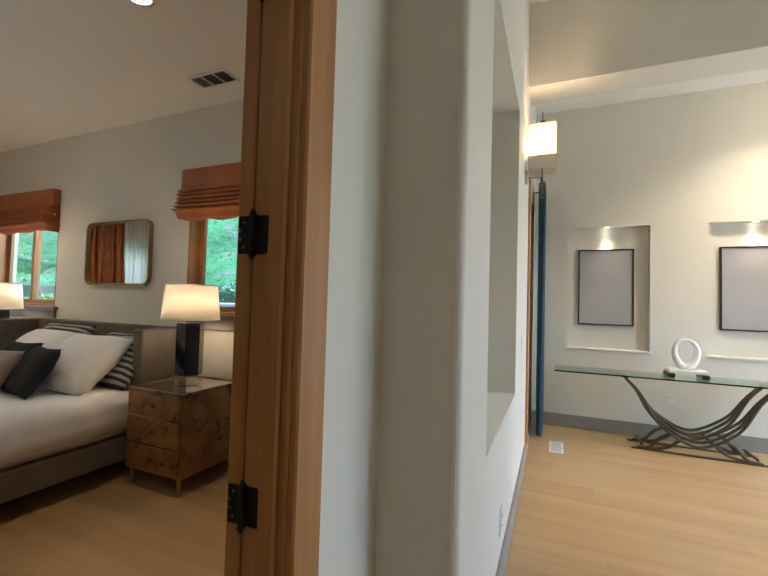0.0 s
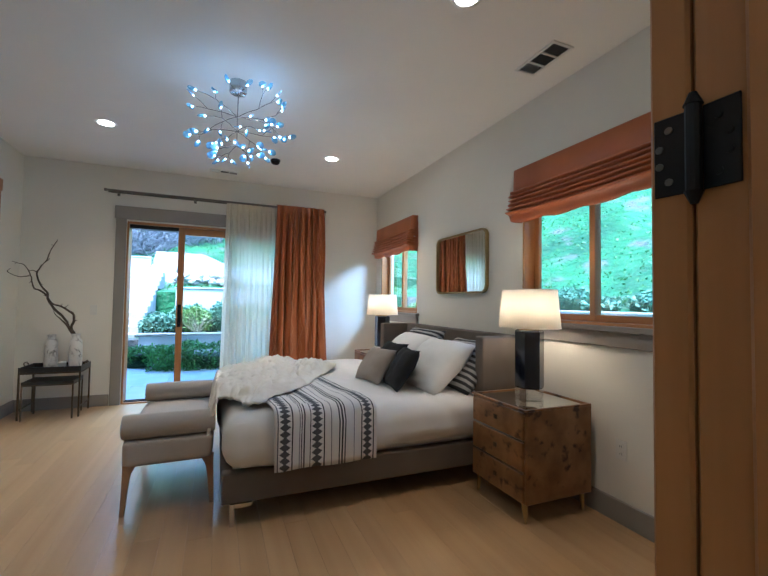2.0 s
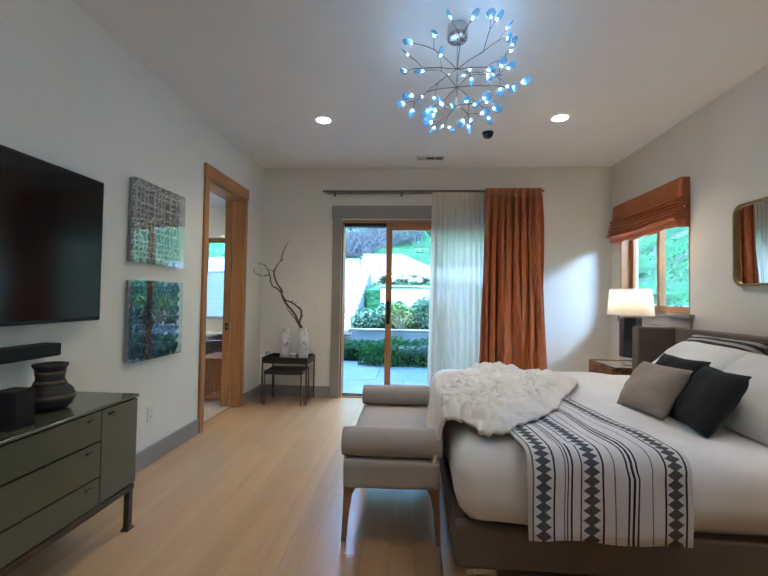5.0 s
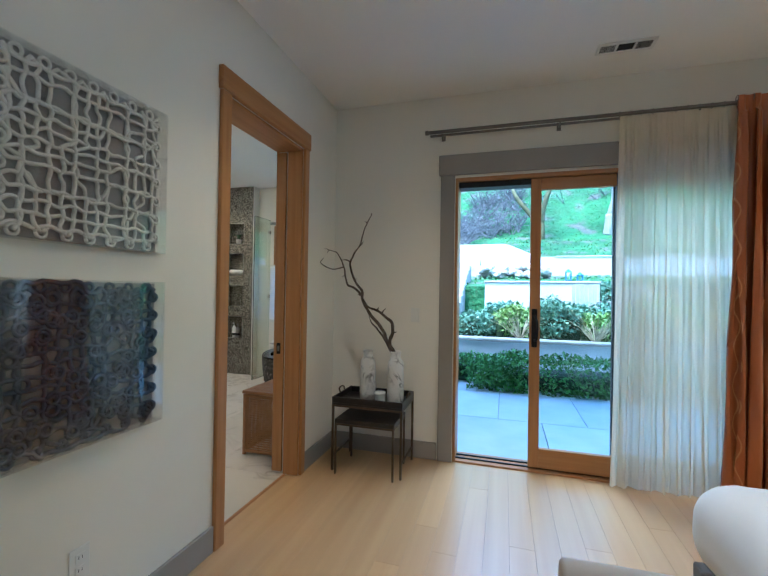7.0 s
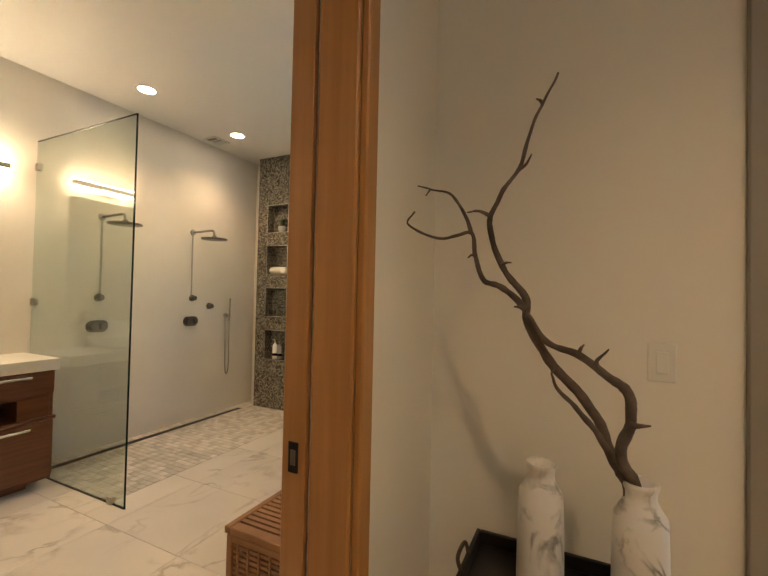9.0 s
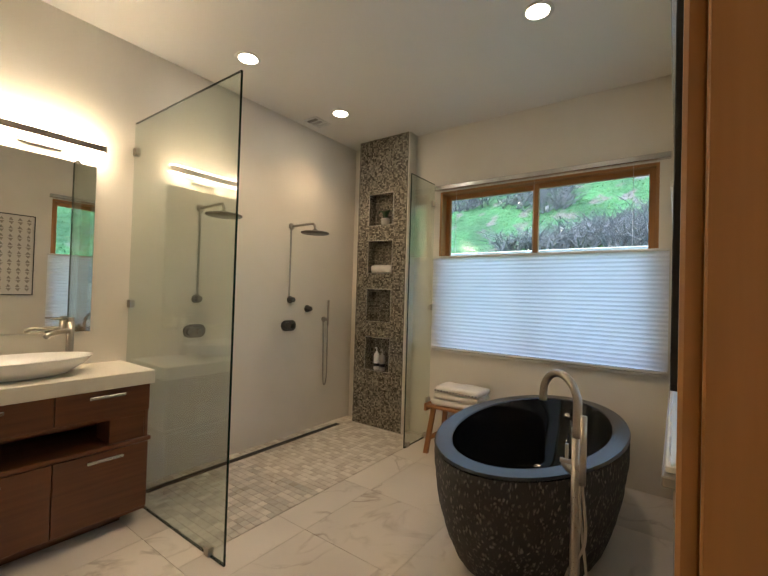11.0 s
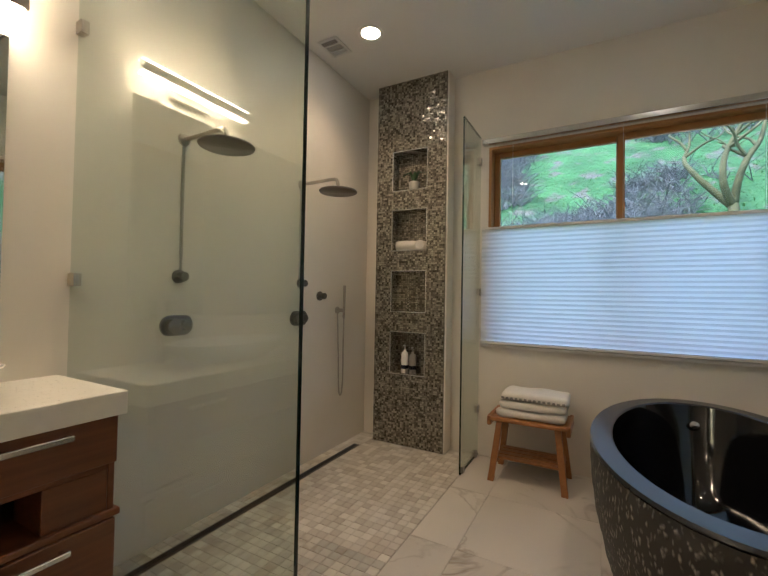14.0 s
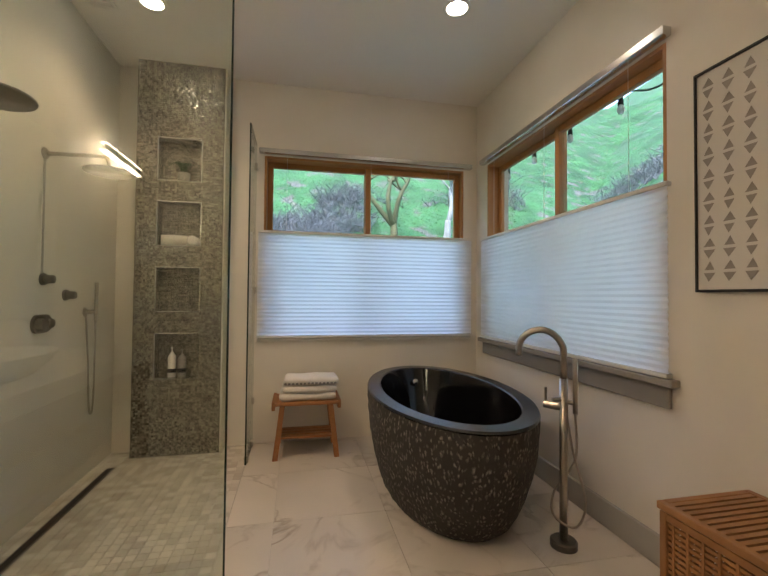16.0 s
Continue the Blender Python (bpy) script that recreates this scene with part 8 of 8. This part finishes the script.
def bare_tree(x, y, h, seed, lean, bark=MOSS, forks=((0.1, -0.85, 1.0), (0.1, -0.40, 1.1), (0.1, 0.08, 1.1))):
    r = random.Random(seed)
    th = thing("bare_tree", "leafless mossy forked tree on the hillside", "tree", (x, y, rise(x, y) - 0.1), "trees on the hillside")
    part("trunk", tubed(curve_pts([(0, 0, 0), (0.05, 0.03, 0.3 * h * 0.2), (0.1 * lean, 0.05, 0.16 * h)], 5), [0.25 - 0.008 * k for k in range(11)], 10), bark, th, smooth=True)
    fork = Vector((0.1 * lean, 0.05, 0.15 * h))

    def limb_(start, d, length, rad, level):
        pts_ = [start]
        for k in range(4):
            d = (d + Vector((r.uniform(-0.5, 0.5), r.uniform(-0.5, 0.5), r.uniform(-0.15, 0.25)))).normalized()
            pts_.append(pts_[-1] + d * length / 4)
        cp = curve_pts(pts_, 3)
        part("limb", tubed(cp, [rad * (1 - 0.6 * k / (len(cp) - 1)) for k in range(len(cp))], 7), bark, th, smooth=True)
        if level < 2:
            for q in range(3 if level == 0 else 2):
                i = r.randint(len(cp) // 2, len(cp) - 1)
                limb_(cp[i], (d + Vector((r.uniform(-1, 1), r.uniform(-1, 1), r.uniform(-0.2, 0.6)))).normalized(), length * 0.6, rad * 0.42, level + 1)

    for dv in forks:
        limb_(fork - Vector((0, 0, 0.12)), Vector(dv).normalized(), 0.62 * h, 0.16, 0)


bare_tree(-26.2, 2.6, 6.5, 3, -1)
bare_tree(-27.5, 6.15, 7.0, 8, 0.4, PALE_BARK, ((0.1, -0.12, 1.2), (0.1, 0.25, 1.2)))
bare_tree(-15.5, 17.5, 6.0, 17, 1)


def garden_chair(y):
    th = thing("garden_chair", "pale slatted wooden garden chair on the terrace", "garden chair", (-13.5, y, rise(-13.5, y)), "chairs on the terrace", rz=-80)
    for k in range(6):
        part("back_slat", boxed(-0.28 + 0.095 * k, -0.20 + 0.095 * k, 0.30, 0.325, 0.35, 0.98, bevel=0.004), STEP_STONE, th)
        part("seat_slat", boxed(-0.28, 0.28, -0.28 + 0.095 * k, -0.20 + 0.095 * k, 0.36, 0.38, bevel=0.004), STEP_STONE, th)
    for s in (-1, 1):
        part("arm", boxed(s * 0.33 - 0.05, s * 0.33 + 0.05, -0.32, 0.34, 0.57, 0.595, bevel=0.004), STEP_STONE, th)
        for y_ in (-0.27, 0.30):
            part("leg", boxed(s * 0.31 - 0.025, s * 0.31 + 0.025, y_ - 0.025, y_ + 0.025, 0.0, 0.57, bevel=0.004), STEP_STONE, th)


garden_chair(2.5)
garden_chair(3.6)
LANTERN_BLUE = surface("blue_enamel", (0.02, 0.10, 0.22), (0.03, 0.14, 0.30), 8, 0.4, bump=0)
for y, h in ((2.35, 0.30), (2.62, 0.22)):
    ln = thing("garden_lantern", "blue metal lantern standing on the garden wall", "lantern", (-14.15, y, 1.68), "lanterns on the wall")
    part("base", boxed(-0.07, 0.07, -0.07, 0.07, 0.0, 0.02, bevel=0.004), LANTERN_BLUE, ln)
    part("roof", lathed([(0, h), (0.03, h - 0.02), (0.09, h - 0.08), (0.085, h - 0.09), (0, h - 0.09)], 12), LANTERN_BLUE, ln)
    for a, b in ((-1, -1), (-1, 1), (1, -1), (1, 1)):
        part("corner_post", boxed(a * 0.06 - 0.008, a * 0.06 + 0.008, b * 0.06 - 0.008, b * 0.06 + 0.008, 0.02, h - 0.085), LANTERN_BLUE, ln)

# ---- laid pieces: pavers, planks, tiles ----
floor_ob, bath_ob, pave_ob = bpy.data.objects["floor"], bpy.data.objects["floor_bath"], bpy.data.objects["pavement"]


def piece(name, mesh, parent, at=(0, 0, 0)):
    o = new(name, mesh)
    o.location = at
    o.parent = parent
    return o


pm = mesh_of("paver", boxed(-0.597, 0.597, -0.447, 0.447, -0.03, 0.0, bevel=0.004), PAVER)
for i in range(3):
    for j in range(10):
        if -6.95 - 1.2 * i > -10:
            piece("paver", pm, pave_ob, (-6.93 - 1.2 * i, -0.17 + 0.9 * j + 0.45 * (i % 2), -0.05))

rnd = random.Random(2)
y = BY0 - 0.085
row = 0
W_ = 0.128
while y < FAR:
    x = BX0 - 0.08 - rnd.uniform(0, 1.8)
    end = 4.4
    while x < end:
        L_ = rnd.choice((1.5, 1.8, 2.1, 2.4))
        a, b = max(x, BX0 - 0.02), min(x + L_, end)
        y1 = min(y + W_, FAR)
        if b - a > 0.05:
            piece("plank", mesh_of("plank", boxed(a + 0.0003, b - 0.0003, max(y, BY0 - 0.09) + 0.0003, y1 - 0.0003, -0.014, 0.0, bevel=0.0007), OAK), floor_ob)
        x += L_
    y += W_
    row += 1

SHX, SHY = -6.215, -2.765
T = 0.60
tile_cache = {}
xs_ = [WX0 + T * k for k in range(9)]
y = WY1 + 0.10
while y > WY0 - 0.01:
    y0 = max(y - T, WY0)
    for k in range(len(xs_)):
        x0, x1 = xs_[k], min(xs_[k] + T, WX1)
        if x1 - x0 < 0.02:
            continue
        rects = [(x0, x1, y0, y)]
        if y0 < SHY and x0 < SHX:
            rects = []
            if y > SHY:
                rects.append((x0, x1, SHY, y))
            if x1 > SHX:
                rects.append((SHX, x1, y0, min(y, SHY)))
        for a, b, c, d in rects:
            if b - a > 0.01 and d - c > 0.01:
                piece("tile", mesh_of("tile", boxed(a + 0.001, b - 0.001, c + 0.001, d - 0.001, -0.012, 0.0, bevel=0.0008), MARBLE), bath_ob)
    y -= T
cube = mesh_of("mosaic_tile", boxed(-0.024, 0.024, -0.024, 0.024, -0.006, 0.0, bevel=0.001), MARBLE_SMALL)
cells = []
i = 0
x = SHX - 0.03
while x > TX - 0.1:
    j = 0
    y = SHY - 0.03
    while y > WY0 + 0.02:
        if not (-3.69 < y < -3.62 and x > -8.19) and not (x < TX + 0.025 and TY0 - 0.03 < y < TY1 + 0.03):
            cells.append((x, y))
        y -= 0.05
        j += 1
    x -= 0.05
    i += 1
near = cells[:300]
for x, y in near:
    piece("mosaic_tile", cube, bath_ob, (x, y, 0.0))
v, f = [], []
for x, y in cells[300:]:
    n0 = len(v)
    for dz, r in ((-0.006, 0.024), (-0.001, 0.024), (0.0, 0.023)):
        v += [(x - r, y - r, dz), (x + r, y - r, dz), (x + r, y + r, dz), (x - r, y + r, dz)]
    for q in (0, 4):
        f += [(n0 + q + k, n0 + q + (k + 1) % 4, n0 + q + 4 + (k + 1) % 4, n0 + q + 4 + k) for k in range(4)]
    f.append((n0 + 8, n0 + 9, n0 + 10, n0 + 11))
me = bpy.data.meshes.new("mosaic_field")
me.from_pydata(v, [], f)
m_field, fn, fl, fp = nodes_of("marble_mosaic_field")
g = fn.new("ShaderNodeNewGeometry")
c = mixed(fn, fl, ramp(fn, fl, g.outputs["Random Per Island"], 0.0, 1.0), (0.44, 0.38, 0.31), (0.66, 0.61, 0.53))
fl.new(c.outputs["Result"], fp.inputs["Base Color"])
fp.inputs["Roughness"].default_value = 0.35
me.materials.append(m_field)
tagged(piece("mosaic_field", me, bath_ob), "marble mosaic shower floor", kind="stuff")
